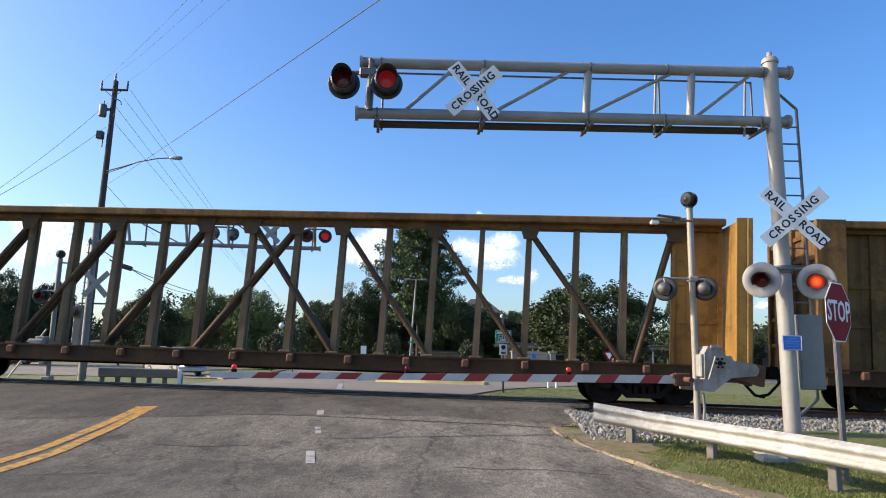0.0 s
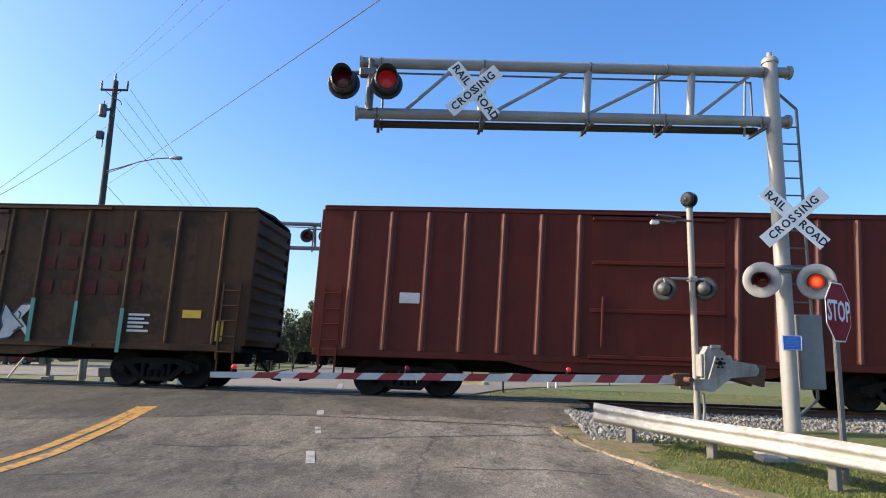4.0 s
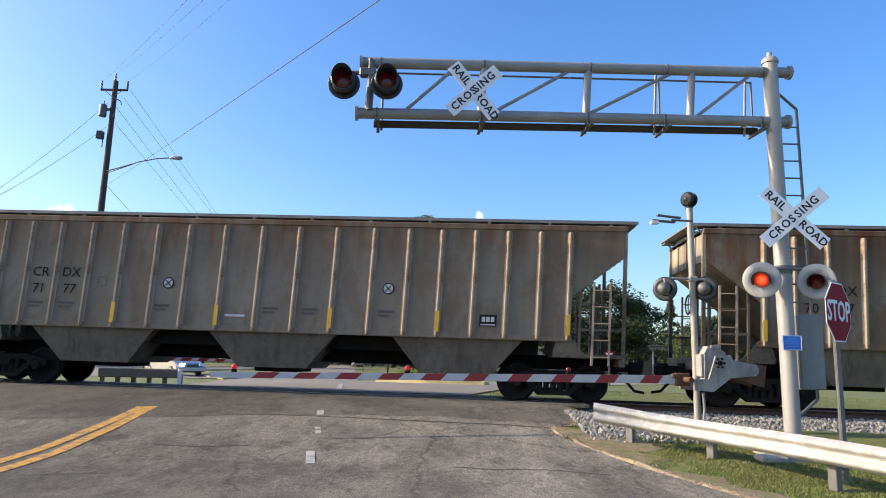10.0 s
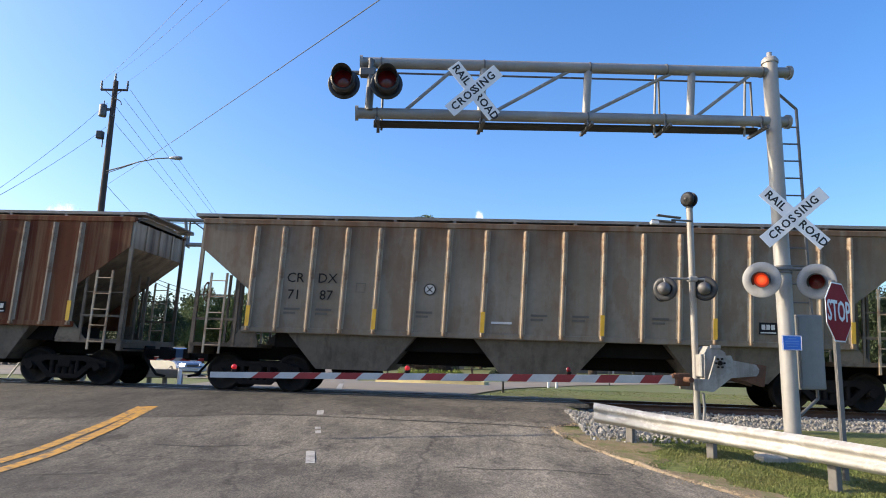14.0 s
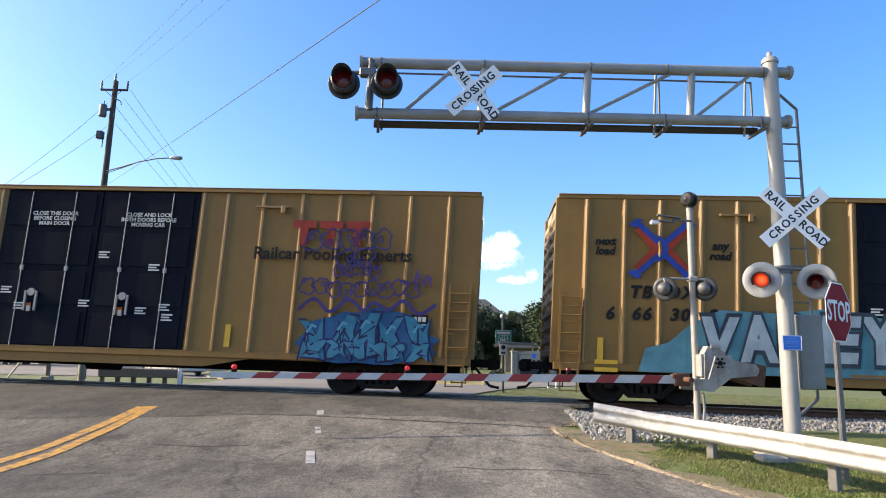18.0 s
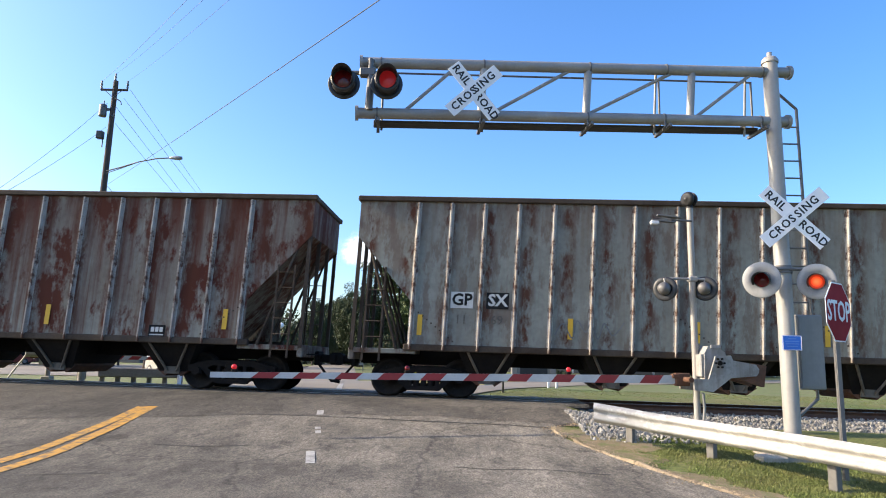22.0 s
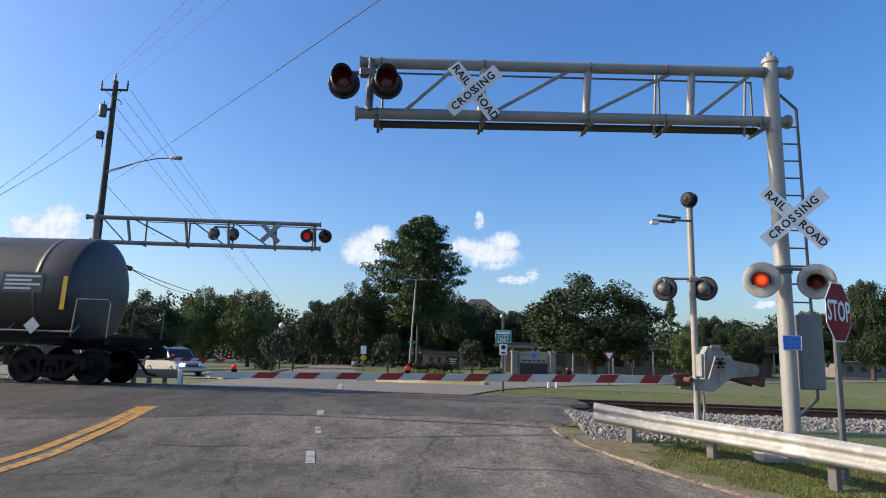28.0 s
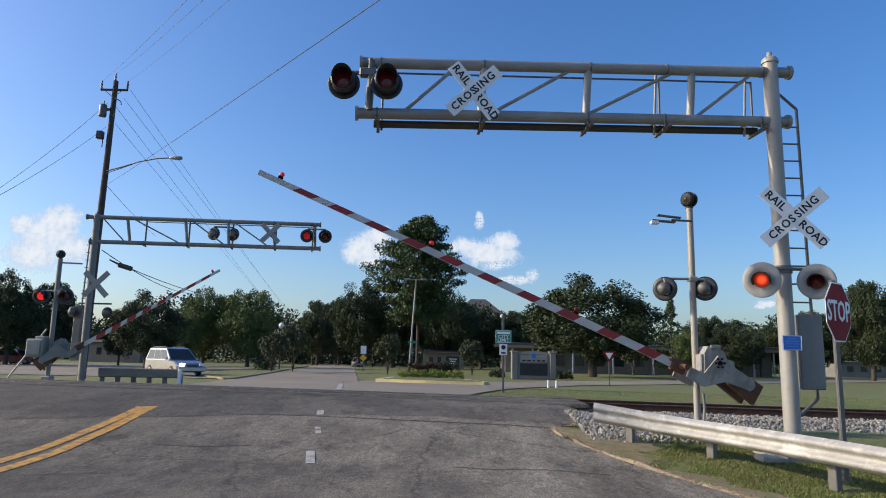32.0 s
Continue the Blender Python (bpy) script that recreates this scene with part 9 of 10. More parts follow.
def guardrail(name, pts, h, label, blocks, posts_at, wooden=False, levels=None):
    """A W-beam rail along plan points on posts."""
    x0, y0 = pts[0]
    g = thing(name, Matrix.Translation((x0, y0, ground_z(x0, y0))), label, "guardrail", "guardrails")
    R = rel((x0, y0, ground_z(x0, y0)))
    prof = [(0.0, 0.156), (-0.012, 0.150), (-0.06, 0.118), (-0.083, 0.10), (-0.083, 0.065), (-0.06, 0.045), (-0.008, 0.012), (-0.008, -0.012), (-0.06, -0.045), (-0.083, -0.065), (-0.083, -0.10), (-0.06, -0.118), (-0.012, -0.150), (0.0, -0.156)]
    sh = Shape()
    vs = []
    n = len(prof)
    for i, (x, y) in enumerate(pts):
        a, b = pts[max(0, i - 1)], pts[min(len(pts) - 1, i + 1)]
        d = Vector((b[0] - a[0], b[1] - a[1])).normalized()
        nx, ny = -d.y, d.x
        z = levels[i] if levels else ground_z(x, y) + h
        for t in (0.0, 0.004):
            for o, dz in prof:
                vs.append((x + nx * (o + t), y + ny * (o + t), z + dz))
    m = 2 * n
    fs = []
    for i in range(len(pts) - 1):
        for k in range(n - 1):
            a, b = i * m + k, (i + 1) * m + k
            fs += [(a, a + 1, b + 1, b), (n + a, n + b, n + b + 1, n + a + 1)]
    sh.add(vs, fs, 0, True)
    part("beam", sh, GALV_RAIL if not wooden else FAR_STEEL, g, "weathered galvanised W-beam", m=R)
    for x, y, tx in posts_at:
        z = ground_z(x, y)
        ps = part("post", Shape().box((x, y, z + 0.17), (0.13, 0.10, 0.50), Matrix.Rotation(tx, 4, "Z"), ch=0.01), GALV_DARK if not wooden else GALV, g, m=R)
        part("blockout", Shape().box((x - 0.05, y - 0.03, z + h - 0.04), (0.09, 0.12, 0.22), Matrix.Rotation(tx, 4, "Z"), ch=0.01), GALV_DARK, ps)
    return g


GALV_RAIL = mat("guardrail_zinc", (0.46, 0.45, 0.43), (0.35, 0.34, 0.32), 1.2, 0.62, 0.05, fine=0.15, streak=(0.25, 0.21, 0.16), streak_amt=0.5, patch=(0.74, 0.73, 0.70), patch_amt=0.4, patch_scale=3.2)
GP = [(2.56, 11.6), (3.0, 11.45), (3.4, 11.22), (4.03, 10.62), (4.42, 9.7), (4.76, 8.8), (5.08, 8.0), (5.6, 6.6), (6.1, 5.2)]
GZ = (0.70, 0.64, 0.58, 0.515, 0.50, 0.485, 0.46, 0.45, 0.45)
gr = guardrail("guardrail", GP, 0.46, "weathered steel guardrail with a bent end beside the road", True, ((4.16, 10.75, -1.0), (4.95, 8.85, -1.2), (5.7, 6.7, -1.2), (3.2, 11.75, -0.8)), levels=GZ)
# The far guardrail: a thick weathered beam on stub posts
fg = thing("guardrail", Matrix.Translation((-13.55, 27.4, ground_z(-13.55, 27.4))), "short weathered timber guardrail beside the far signal mast", "guardrail", "guardrails")
gdir = Vector((3.25, 0.35, 0)).normalized()
gyaw = Matrix.Rotation(math.atan2(0.35, 3.25), 4, "Z")
TIMBER = mat("weathered_timber", (0.24, 0.215, 0.185), (0.17, 0.15, 0.13), 1.2, 0.85, bump=0.4, fine=0.4, stretch=(0.3, 4, 4))
part("beam", Shape().box(gdir * 1.6 + Vector((0, 0, 0.40)), (3.1, 0.16, 0.36), gyaw, ch=0.05), TIMBER, fg)
for k in range(6):
    part("post", Shape().box(gdir * (0.1 + 0.6 * k) + Vector((0.05, 0.12, 0.12)), (0.16, 0.16, 0.55), gyaw, ch=0.02), TIMBER, fg)
part("end_post", Shape().box(gdir * 3.16 + Vector((0.0, -0.02, 0.26)), (0.13, 0.2, 0.6), gyaw, ch=0.03), SIGN_WHITE, fg, "white painted end post")

# ---- utility pole and wires ----
UP = (-15.5, 30.0, 0.4)
up = thing("utility_pole", Matrix.Translation(UP), "dark wooden utility pole with transformer and street light", "utility pole")
R = rel(UP)
part("pole", Shape().cyl(UP, (-15.30, 30.0, 13.97), 0.18, 0.11, 14), WOOD_POLE, up, m=R)
part("crossarm", Shape().box((-15.32, 29.95, 13.52), (1.25, 0.09, 0.09), ch=0.01).tube([(-15.75, 29.9, 13.5), (-15.34, 29.88, 13.15)], 0.015, 5).tube([(-14.9, 29.9, 13.5), (-15.3, 29.88, 13.15)], 0.015, 5), WOOD_POLE, up, m=R)
ins = ((-15.92, 29.95), (-14.72, 29.95), (-15.31, 29.95))
for x, y in ins:
    zz = 13.56 if x != -15.31 else 13.92
    part("insulator", Shape().lathe([(0.03, 0), (0.06, 0.08), (0.03, 0.14), (0.065, 0.22), (0.03, 0.3), (0.05, 0.38), (0.0, 0.42)], Matrix.Translation((x, y, zz)), 12), GALV_DARK, up, m=R)
part("transformer", Shape().lathe([(0.0, 0), (0.16, 0.0), (0.17, 0.05), (0.17, 0.52), (0.13, 0.57), (0.0, 0.59)], Matrix.Translation((-15.70, 29.86, 12.2)), 18).cyl((-15.66, 29.83, 12.75), (-15.66, 29.83, 12.95), 0.025).box((-15.5, 29.9, 12.55), (0.2, 0.06, 0.12)), GALV_DARK, up, "grey can transformer", m=R)
part("control_box", Shape().box((-15.72, 29.88, 11.32), (0.3, 0.26, 0.36), ch=0.03).cyl((-15.6, 29.9, 10.75), (-15.6, 29.9, 11.2), 0.025), LAMP_BLACK, up, m=R)
part("fuse_cutout", Shape().tube([(-15.35, 29.9, 13.2), (-14.95, 29.9, 12.95), (-14.9, 29.9, 12.8)], 0.025, 6).tube([(-15.35, 29.85, 12.3), (-15.2, 29.85, 12.2), (-15.15, 29.85, 12.35)], 0.02, 6), GALV_DARK, up, m=R)
sl = part("light_arm", Shape().tube([ray_at(188, 303, 29.9), ray_at(215, 296, 29.8), ray_at(245, 287, 29.6), ray_at(277, 281, 29.5), ray_at(299, 280, 29.4)], 0.03, 8).tube([ray_at(188, 307, 29.9), ray_at(235, 291, 29.7)], 0.018, 6), GALV_DARK, up, m=R)
part("luminaire", Shape().lathe([(0.0, -0.3), (0.05, -0.28), (0.075, -0.1), (0.10, 0.12), (0.07, 0.28), (0.0, 0.3)], Matrix.Translation(ray_at(311, 280, 29.3)) @ Matrix.Rotation(radians(90), 4, "Y"), 14), GALV, sl, "grey cobra-head street light")


def wire(a, b, sag, r=0.012, label="thin black overhead cable against the sky", mt=None):
    a, b = Vector(a), Vector(b)
    sh = Shape()
    n = 18
    pts = []
    for i in range(n + 1):
        t = i / n
        p = a.lerp(b, t)
        p.z -= sag * 4 * t * (1 - t)
        pts.append(p)
    sh.tube(pts, r, 5)
    return solo("cable", sh, mt or CABLE, label, "cable", "overhead cables")


wire(ray_at(188, 328, 29.9), ray_at(915, -168, 5.5), 0.05, 0.007, "weathered grey service cable")
wire((-15.92, 29.95, 13.95), ray_at(360, -30, 12), 0.1, 0.0045)
wire((-15.31, 29.95, 14.3), ray_at(392, -30, 12), 0.1, 0.004)
wire((-14.72, 29.95, 13.95), ray_at(440, -30, 12), 0.1, 0.0035)
for p, q in (((231, 160), (514, 560)), ((219, 174), (519, 560)), ((204, 188), (493, 560)), ((204, 219), (495, 560))):
    wire(ray_at(*p, 29.9), ray_at(*q, 120), 0.15, 0.010, mt=CABLE_RED)
wire((-15.55, 29.9, 12.85), ray_at(-60, 373, 22), 0.2, 0.008)
wire((-15.5, 29.9, 11.7), ray_at(-60, 378, 18), 0.15, 0.008)
wire(ray_at(190, 330, 29.9), ray_at(275, 418, 60), 0.1, 0.012)
wire((-13.7, 27.1, 5.6), ray_at(340, 520, 60), 0.4, 0.02)
wire((-13.3, 27.1, 5.2), ray_at(420, 527, 75), 0.5, 0.02)
sc = Shape().cyl((-13.3, 27.0, 5.2), (-12.9, 27.0, 5.0), 0.03, seg=8).cyl((-12.9, 27.0, 5.0), (-12.4, 27.0, 4.85), 0.1, seg=12)
solo("splice_case", sc, CABLE, "black cable splice case hung from a cable", "cable case")

# ---- trees ----
def leaf_cloud(rng, centres, radii, per, size, flat=1.0):
    """Leaves as small tilted quads round clump centres."""
    n = len(centres) * per
    c = np.repeat(np.array(centres), per, 0)
    r = np.repeat(np.array(radii), per)[:, None]
    d = rng.normal(size=(n, 3))
    d /= np.linalg.norm(d, axis=1)[:, None]
    p = c + d * r * (rng.random((n, 1)) ** 0.45) * np.array([1, 1, flat])
    a = rng.normal(size=(n, 3))
    a /= np.linalg.norm(a, axis=1)[:, None]
    b = np.cross(a, rng.normal(size=(n, 3)))
    b /= np.linalg.norm(b, axis=1)[:, None]
    s = size * rng.uniform(0.6, 1.3, (n, 1))
    v = np.stack([p - a * s, p - b * s * 0.55, p + a * s, p + b * s * 0.55], 1).reshape(-1, 3)
    f = np.arange(4 * n).reshape(-1, 4)
    return v, f


def raw_mesh(name, v, f, material):
    me = bpy.data.meshes.new(name)
    me.from_pydata(v.tolist(), [], f.tolist())
    me.materials.append(material)
    me.update()
    return me


def tree_kind(seed, kind):
    """Trunk and crown of a tree 10 m tall and 10 m wide: (trunk mesh, crown mesh)."""
    rng = np.random.default_rng(seed)
    r2 = random.Random(seed)
    tk = Shape()
    cen, rad = [], []
    if kind in ("oak", "light"):
        tk.cyl((0, 0, 0), (0.1, 0.05, 2.6), 0.34, 0.24, 10)
        for i in range(9):
            t = i * 2.4 + r2.uniform(-0.3, 0.3)
            rr, h = r2.uniform(2.0, 3.8), r2.uniform(4.0, 7.5)
            mid = (0.5 * rr * math.cos(t), 0.5 * rr * math.sin(t), 2.4 + (h - 2.4) * 0.6)
            tk.cyl((0.1, 0.05, 2.3), mid, 0.16, 0.1, 7).cyl(mid, (rr * math.cos(t), rr * math.sin(t), h), 0.1, 0.04, 6)
        for i in range(190):
            u = rng.normal(size=3)
            u /= np.linalg.norm(u)
            k = rng.random() ** 0.28
            lump = 1 + 0.09 * math.sin(3 * math.atan2(u[1], u[0]) + seed) + 0.07 * math.sin(5 * u[2] + seed * 2)
            z = 5.5 + u[2] * k * 4.0 * lump
            if z < 1.5:
                z = 1.5 + rng.random() * 0.8
            w = 4.5 * lump * (1.0 if kind == "oak" else 0.9 + 0.1 * u[2])
            cen.append((u[0] * k * w, u[1] * k * w, z))
            rad.append(rng.uniform(0.55, 1.15))
        v, f = leaf_cloud(rng, cen, rad, 190, 0.125, 0.8)
        lm = LEAF_OAK if kind == "oak" else LEAF_LIGHT
    elif kind == "pine":
        tk.cyl((0, 0, 0), (0.12, 0, 5), 0.13, 0.1, 10).cyl((0.12, 0, 5), (0.1, 0, 9.6), 0.1, 0.03, 8)
        z = 3.1
        i = 0
        while z < 9.8:
            reach = 2.6 if z < 5.0 else (4.1 - 0.8 * abs(z - 6.2) if z < 8.3 else 0.35 + (10.0 - z) * 1.15)
            for k in range(5):
                t = i * 0.9 + k * 1.257 + r2.uniform(-0.35, 0.35)
                L = reach * r2.choice((0.55, 0.8, 1.0, 1.15)) * r2.uniform(0.85, 1.1)
                e = (L * math.cos(t), L * math.sin(t), z + 0.10 * L + r2.uniform(-0.1, 0.25))
                tk.cyl((0.1, 0, z), e, 0.035, 0.012, 5)
                for q in (0.35, 0.5, 0.62, 0.75, 0.86, 0.97):
                    side = r2.uniform(-0.25, 0.25) * L * q
                    cen.append((e[0] * q - math.sin(t) * side, e[1] * q + math.cos(t) * side, z + (e[2] - z) * q + 0.08))
                    rad.append(0.42 + 0.36 * r2.random())
            z += r2.uniform(0.34, 0.5) if z < 8.6 else 0.22
            i += 1
        v, f = leaf_cloud(rng, cen, rad, 90, 0.10, 0.52)
        lm = LEAF_PINE
    elif kind == "conifer":
        tk.cyl((0, 0, 0), (0, 0, 9.8), 0.16, 0.03, 8)
        for i in range(110):
            z = 1.0 + 9.0 * rng.random()
            w = (10.3 - z) * 0.36
            t = rng.random() * 6.28
            cen.append((w * math.cos(t) * rng.random() ** 0.4, w * math.sin(t) * rng.random() ** 0.4, z))
            rad.append(0.45)
        v, f = leaf_cloud(rng, cen, rad, 30, 0.17, 0.8)
        lm = LEAF_PINE
    else:
        for i in range(5):
            t = i * 1.256
            tk.cyl((0, 0, 0), (0.9 * math.cos(t), 0.9 * math.sin(t), 4.5), 0.12, 0.06, 6).cyl((0.9 * math.cos(t), 0.9 * math.sin(t), 4.5), (2.2 * math.cos(t), 2.2 * math.sin(t), 7.5), 0.06, 0.03, 5)
        for i in range(70):
            u = rng.normal(size=3)
            u /= np.linalg.norm(u)
            k = rng.random() ** 0.4
            cen.append((u[0] * k * 4.2, u[1] * k * 4.2, 6.6 + u[2] * k * 3.2))
            rad.append(rng.uniform(0.6, 1.1))
        v, f = leaf_cloud(rng, cen, rad, 46, 0.32, 0.8)
        lm = LEAF_SHRUB
    return tk.mesh("trunk", BARK), raw_mesh("crown", v, f, lm)


KINDS = {"oak": [tree_kind(s, "oak") for s in (1, 2, 3)], "light": [tree_kind(s, "light") for s in (4, 5)], "pine": [tree_kind(6, "pine")], "conifer": [tree_kind(7, "conifer")], "small": [tree_kind(s, "small") for s in (8, 9)]}
TREE_LABELS = {"oak": "dark green broadleaf tree beyond the crossing", "light": "lighter green broadleaf tree beyond the crossing", "pine": "tall pine with layered branches", "conifer": "slender young conifer with open branches", "small": "small multi-stemmed ornamental tree"}


def tree(i, kind, px, top, half, depth):
    p = ray_at(px, top, depth)
    base = ground_z(p.x, depth)
    h = (p.z - base) / 9.9
    w = half / 1187 * depth / (4.9 if kind != "pine" else 4.3) if kind != "conifer" else half / 1187 * depth / 3.2
    ob = new("tree" if kind != "pine" else "pine_tree")
    ob.matrix_world = Matrix.Translation((p.x, depth, base)) @ Matrix.Rotation(i * 1.7, 4, "Z") @ Matrix.Diagonal((w, w, h, 1))
    tk, cr = KINDS[kind][i % len(KINDS[kind])]
    part("trunk", tk, BARK, ob)
    part("crown", cr, BARK, ob)
    return tagged(ob, TREE_LABELS[kind], "tree", "trees beyond the crossing")


TREES = (("oak", 28, 486, 62, 75), ("oak", 100, 500, 48, 82), ("oak", -50, 490, 62, 75), ("oak", 268, 520, 62, 70), ("oak", 218, 548, 30, 84), ("light", 368, 510, 48, 95), ("light", 446, 512, 60, 92), ("light", 335, 545, 32, 90),
         ("small", 484, 588, 32, 62), ("small", 522, 572, 30, 68), ("oak", 566, 534, 42, 130), ("oak", 604, 522, 36, 140), ("oak", 640, 502, 52, 116), ("oak", 700, 500, 66, 118), ("pine", 744, 392, 94, 100),
         ("oak", 795, 515, 60, 116), ("oak", 852, 548, 50, 125), ("oak", 905, 545, 48, 118), ("small", 688, 590, 28, 62), ("small", 836, 600, 26, 66), ("oak", 962, 545, 40, 98), ("oak", 1046, 492, 118, 72),
         ("conifer", 1186, 530, 36, 85), ("oak", 1256, 555, 48, 92), ("oak", 1302, 570, 46, 84), ("light", 1215, 585, 30, 80), ("small", 1120, 600, 34, 86), ("oak", 1385, 560, 50, 100), ("oak", 1440, 552, 52, 92), ("oak", 1532, 488, 60, 80), ("oak", 1610, 500, 60, 84), ("oak", 165, 590, 30, 130))
for i, row in enumerate(TREES):
    tree(i, *row)
# far woods close the view
rngw = np.random.default_rng(31)
cw, rw = [], []
for _ in range(3000):
    a = rngw.uniform(-1.0, 1.0)
    dd = rngw.uniform(140, 210)
    x = dd * math.tan(a * 0.95)
    cw.append((x, dd, rngw.random() ** 0.8 * (10.0 + 2.5 * math.sin(x * 0.09) + 1.5 * math.sin(x * 0.31))))
    rw.append(rngw.uniform(1.6, 3.2))
v, f = leaf_cloud(rngw, cw, rw, 70, 0.42, 0.8)
solo("far_woods", raw_mesh("far_woods", v, f, LEAF_OAK), None, "distant dark green wood on the horizon", "woods", kind="stuff")

# ---- far buildings, signs, vehicles ----
BEIGE = mat("stucco_beige", (0.24, 0.20, 0.155), (0.19, 0.16, 0.125), 0.4, 0.85, fine=0.08)
BRICK_GREY = mat("grey_stone", (0.22, 0.205, 0.185), (0.17, 0.16, 0.145), 0.8, 0.85, fine=0.15)
ROOF_DARK = mat("roof_shingle", (0.09, 0.085, 0.085), (0.07, 0.066, 0.066), 0.7, 0.9, fine=0.2)
WINDOW_DARK = glass("window_dark")
VAN_SILVER = mat("van_silver", (0.36, 0.375, 0.41), (0.32, 0.335, 0.365), 1.0, 0.26, 0.6)
TYRE = mat("tyre_rubber", (0.015, 0.015, 0.015), (0.025, 0.025, 0.025), 3.0, 0.8)
SUN_GLINT = mat("headlamp_sun_glint", (1.0, 0.97, 0.9), (1, 1, 1), 1.0, 0.2, emit=9.0)

bx0, bx1, byy = 9.0, 46.0, 96.0
bd = thing("office_building", Matrix.Translation((bx0, byy, 0.12)), "long low beige building with white columns", "building")
part("wall", Shape().box(((bx1 - bx0) / 2, 4, 1.75), (bx1 - bx0, 8, 3.5)), BEIGE, bd)
part("roof", Shape().box(((bx1 - bx0) / 2, 3.4, 3.75), (bx1 - bx0 + 2, 10.5, 0.5), ch=0.05), ROOF_DARK, bd)
part("fascia", Shape().box(((bx1 - bx0) / 2, -1.95, 3.45), (bx1 - bx0 + 2, 0.15, 0.35)), BEIGE, bd, "beige fascia board")
k = 0.8
while k < bx1 - bx0:
    part("column", Shape().cyl((k, -1.6, 0), (k, -1.6, 3.25), 0.13, seg=10), GATE_WHITE, bd, "white round column")
    k += 2.75
k = 2.0
while k < bx1 - bx0 - 1:
    w = part("window", Shape().box((k, -0.02, 1.7), (1.5, 0.1, 1.6)), BEIGE, bd)
    part("pane", Shape().box((k, -0.08, 1.7), (1.32, 0.04, 1.42)), WINDOW_DARK, w, "dark window glass")
    k += 2.75
for (px, py, hw, dep, label) in ((848, 527, 38, 190, "grey hipped roof behind the trees"), (1310, 580, 60, 150, "long low building with a dark roof"), (205, 596, 45, 115, "low pale building beside the parking lot"), (1540, 640, 60, 110, "low brick building behind trees"), (785, 616, 36, 112, "low tan building behind ornamental trees")):
    p = ray_at(px, py, dep)
    w = hw / 1207 * dep
    z0 = 0.1
    hb = thing("building", Matrix.Translation((p.x, dep, z0)), label, "building")
    eave = max(2.4, (p.z - z0) * 0.78)
    part("wall", Shape().box((0, 5, eave / 2), (2 * w, 10, eave)), BEIGE if px != 1540 else BRICK_GREY, hb)
    top = p.z - z0
    rf = Shape()
    rf.add([(-w - 0.6, -0.6, eave), (w + 0.6, -0.6, eave), (w + 0.6, 10.6, eave), (-w - 0.6, 10.6, eave), (-w * 0.35, 5, top), (w * 0.35, 5, top)], [(0, 1, 5, 4), (1, 2, 5), (2, 3, 4, 5), (3, 0, 4), (3, 2, 1, 0)])
    part("roof", rf, ROOF_DARK, hb)
    for q in (-0.6, -0.2, 0.2, 0.6):
        part("window", Shape().box((q * w, -0.03, eave * 0.55), (w * 0.18, 0.08, eave * 0.35)), WINDOW_DARK, hb)

# the monument sign
PALE_STONE = mat("pale_cut_stone", (0.33, 0.30, 0.25), (0.27, 0.245, 0.205), 1.5, 0.85, fine=0.12)
ms = thing("monument_sign", Matrix.Translation((7.5, 56.0, 0.12)) @ Matrix.Diagonal((0.88, 1, 1, 1)), "grey stone monument sign with a dark display panel", "sign")
part("base", Shape().box((0, 0, 1.0), (3.0, 0.5, 2.0), ch=0.04), BRICK_GREY, ms)
for x in (-1.75, 1.75):
    part("pillar", Shape().box((x, 0, 1.08), (0.55, 0.7, 2.16), ch=0.05), BRICK_GREY, ms)
    part("cap", Shape().box((x, 0, 2.2), (0.68, 0.82, 0.1), ch=0.02), PALE_STONE, ms)
part("pediment", Shape().prism([(-1.5, 2.0), (1.5, 2.0), (1.5, 2.1), (0.5, 2.26), (-0.5, 2.26), (-1.5, 2.1)], -0.26, 0.26), PALE_STONE, ms, "pale stone curved top")
part("name_panel", Shape().box((0, -0.27, 1.66), (2.5, 0.04, 0.56), ch=0.01), PALE_STONE, ms, "pale name panel")
part("display_panel", Shape().box((0, -0.28, 0.80), (2.5, 0.05, 0.95), ch=0.01), SIGN_BLACK, ms, "dark display panel")
part("emblem", Shape().cyl((0, -0.29, 1.86), (0, -0.31, 1.86), 0.2, seg=20), SIGN_BLUE, ms, "blue round emblem")
mb = Shape()
for k, w in enumerate((0.34, 0.42, 0.22, 0.3, 0.26)):
    mb.box((-0.9 + k * 0.45, -0.295, 1.5), (w, 0.02, 0.12))
part("marking", mb, SIGN_BLACK, ms)


def pole_sign(name, px, py_top, base_xy, parts, label, category, post=0.03):
    x, y = base_xy
    z = ground_z(x, y)
    th = thing(name, Matrix.Translation((x, y, z)), label, category)
    top = ray_at(px, py_top, y).z - z
    part("post", Shape().box((0, 0, top / 2), (post * 2, post * 2, top)), GALV_DARK, th)
    for nm, w, h, zc, mt, rot in parts:
        part(nm, Shape().box((0, -post - 0.02, zc - z), (w, 0.012, h), pose(0, 0, 0, 0, rot, 0), ch=0.003), mt, th)
    return th


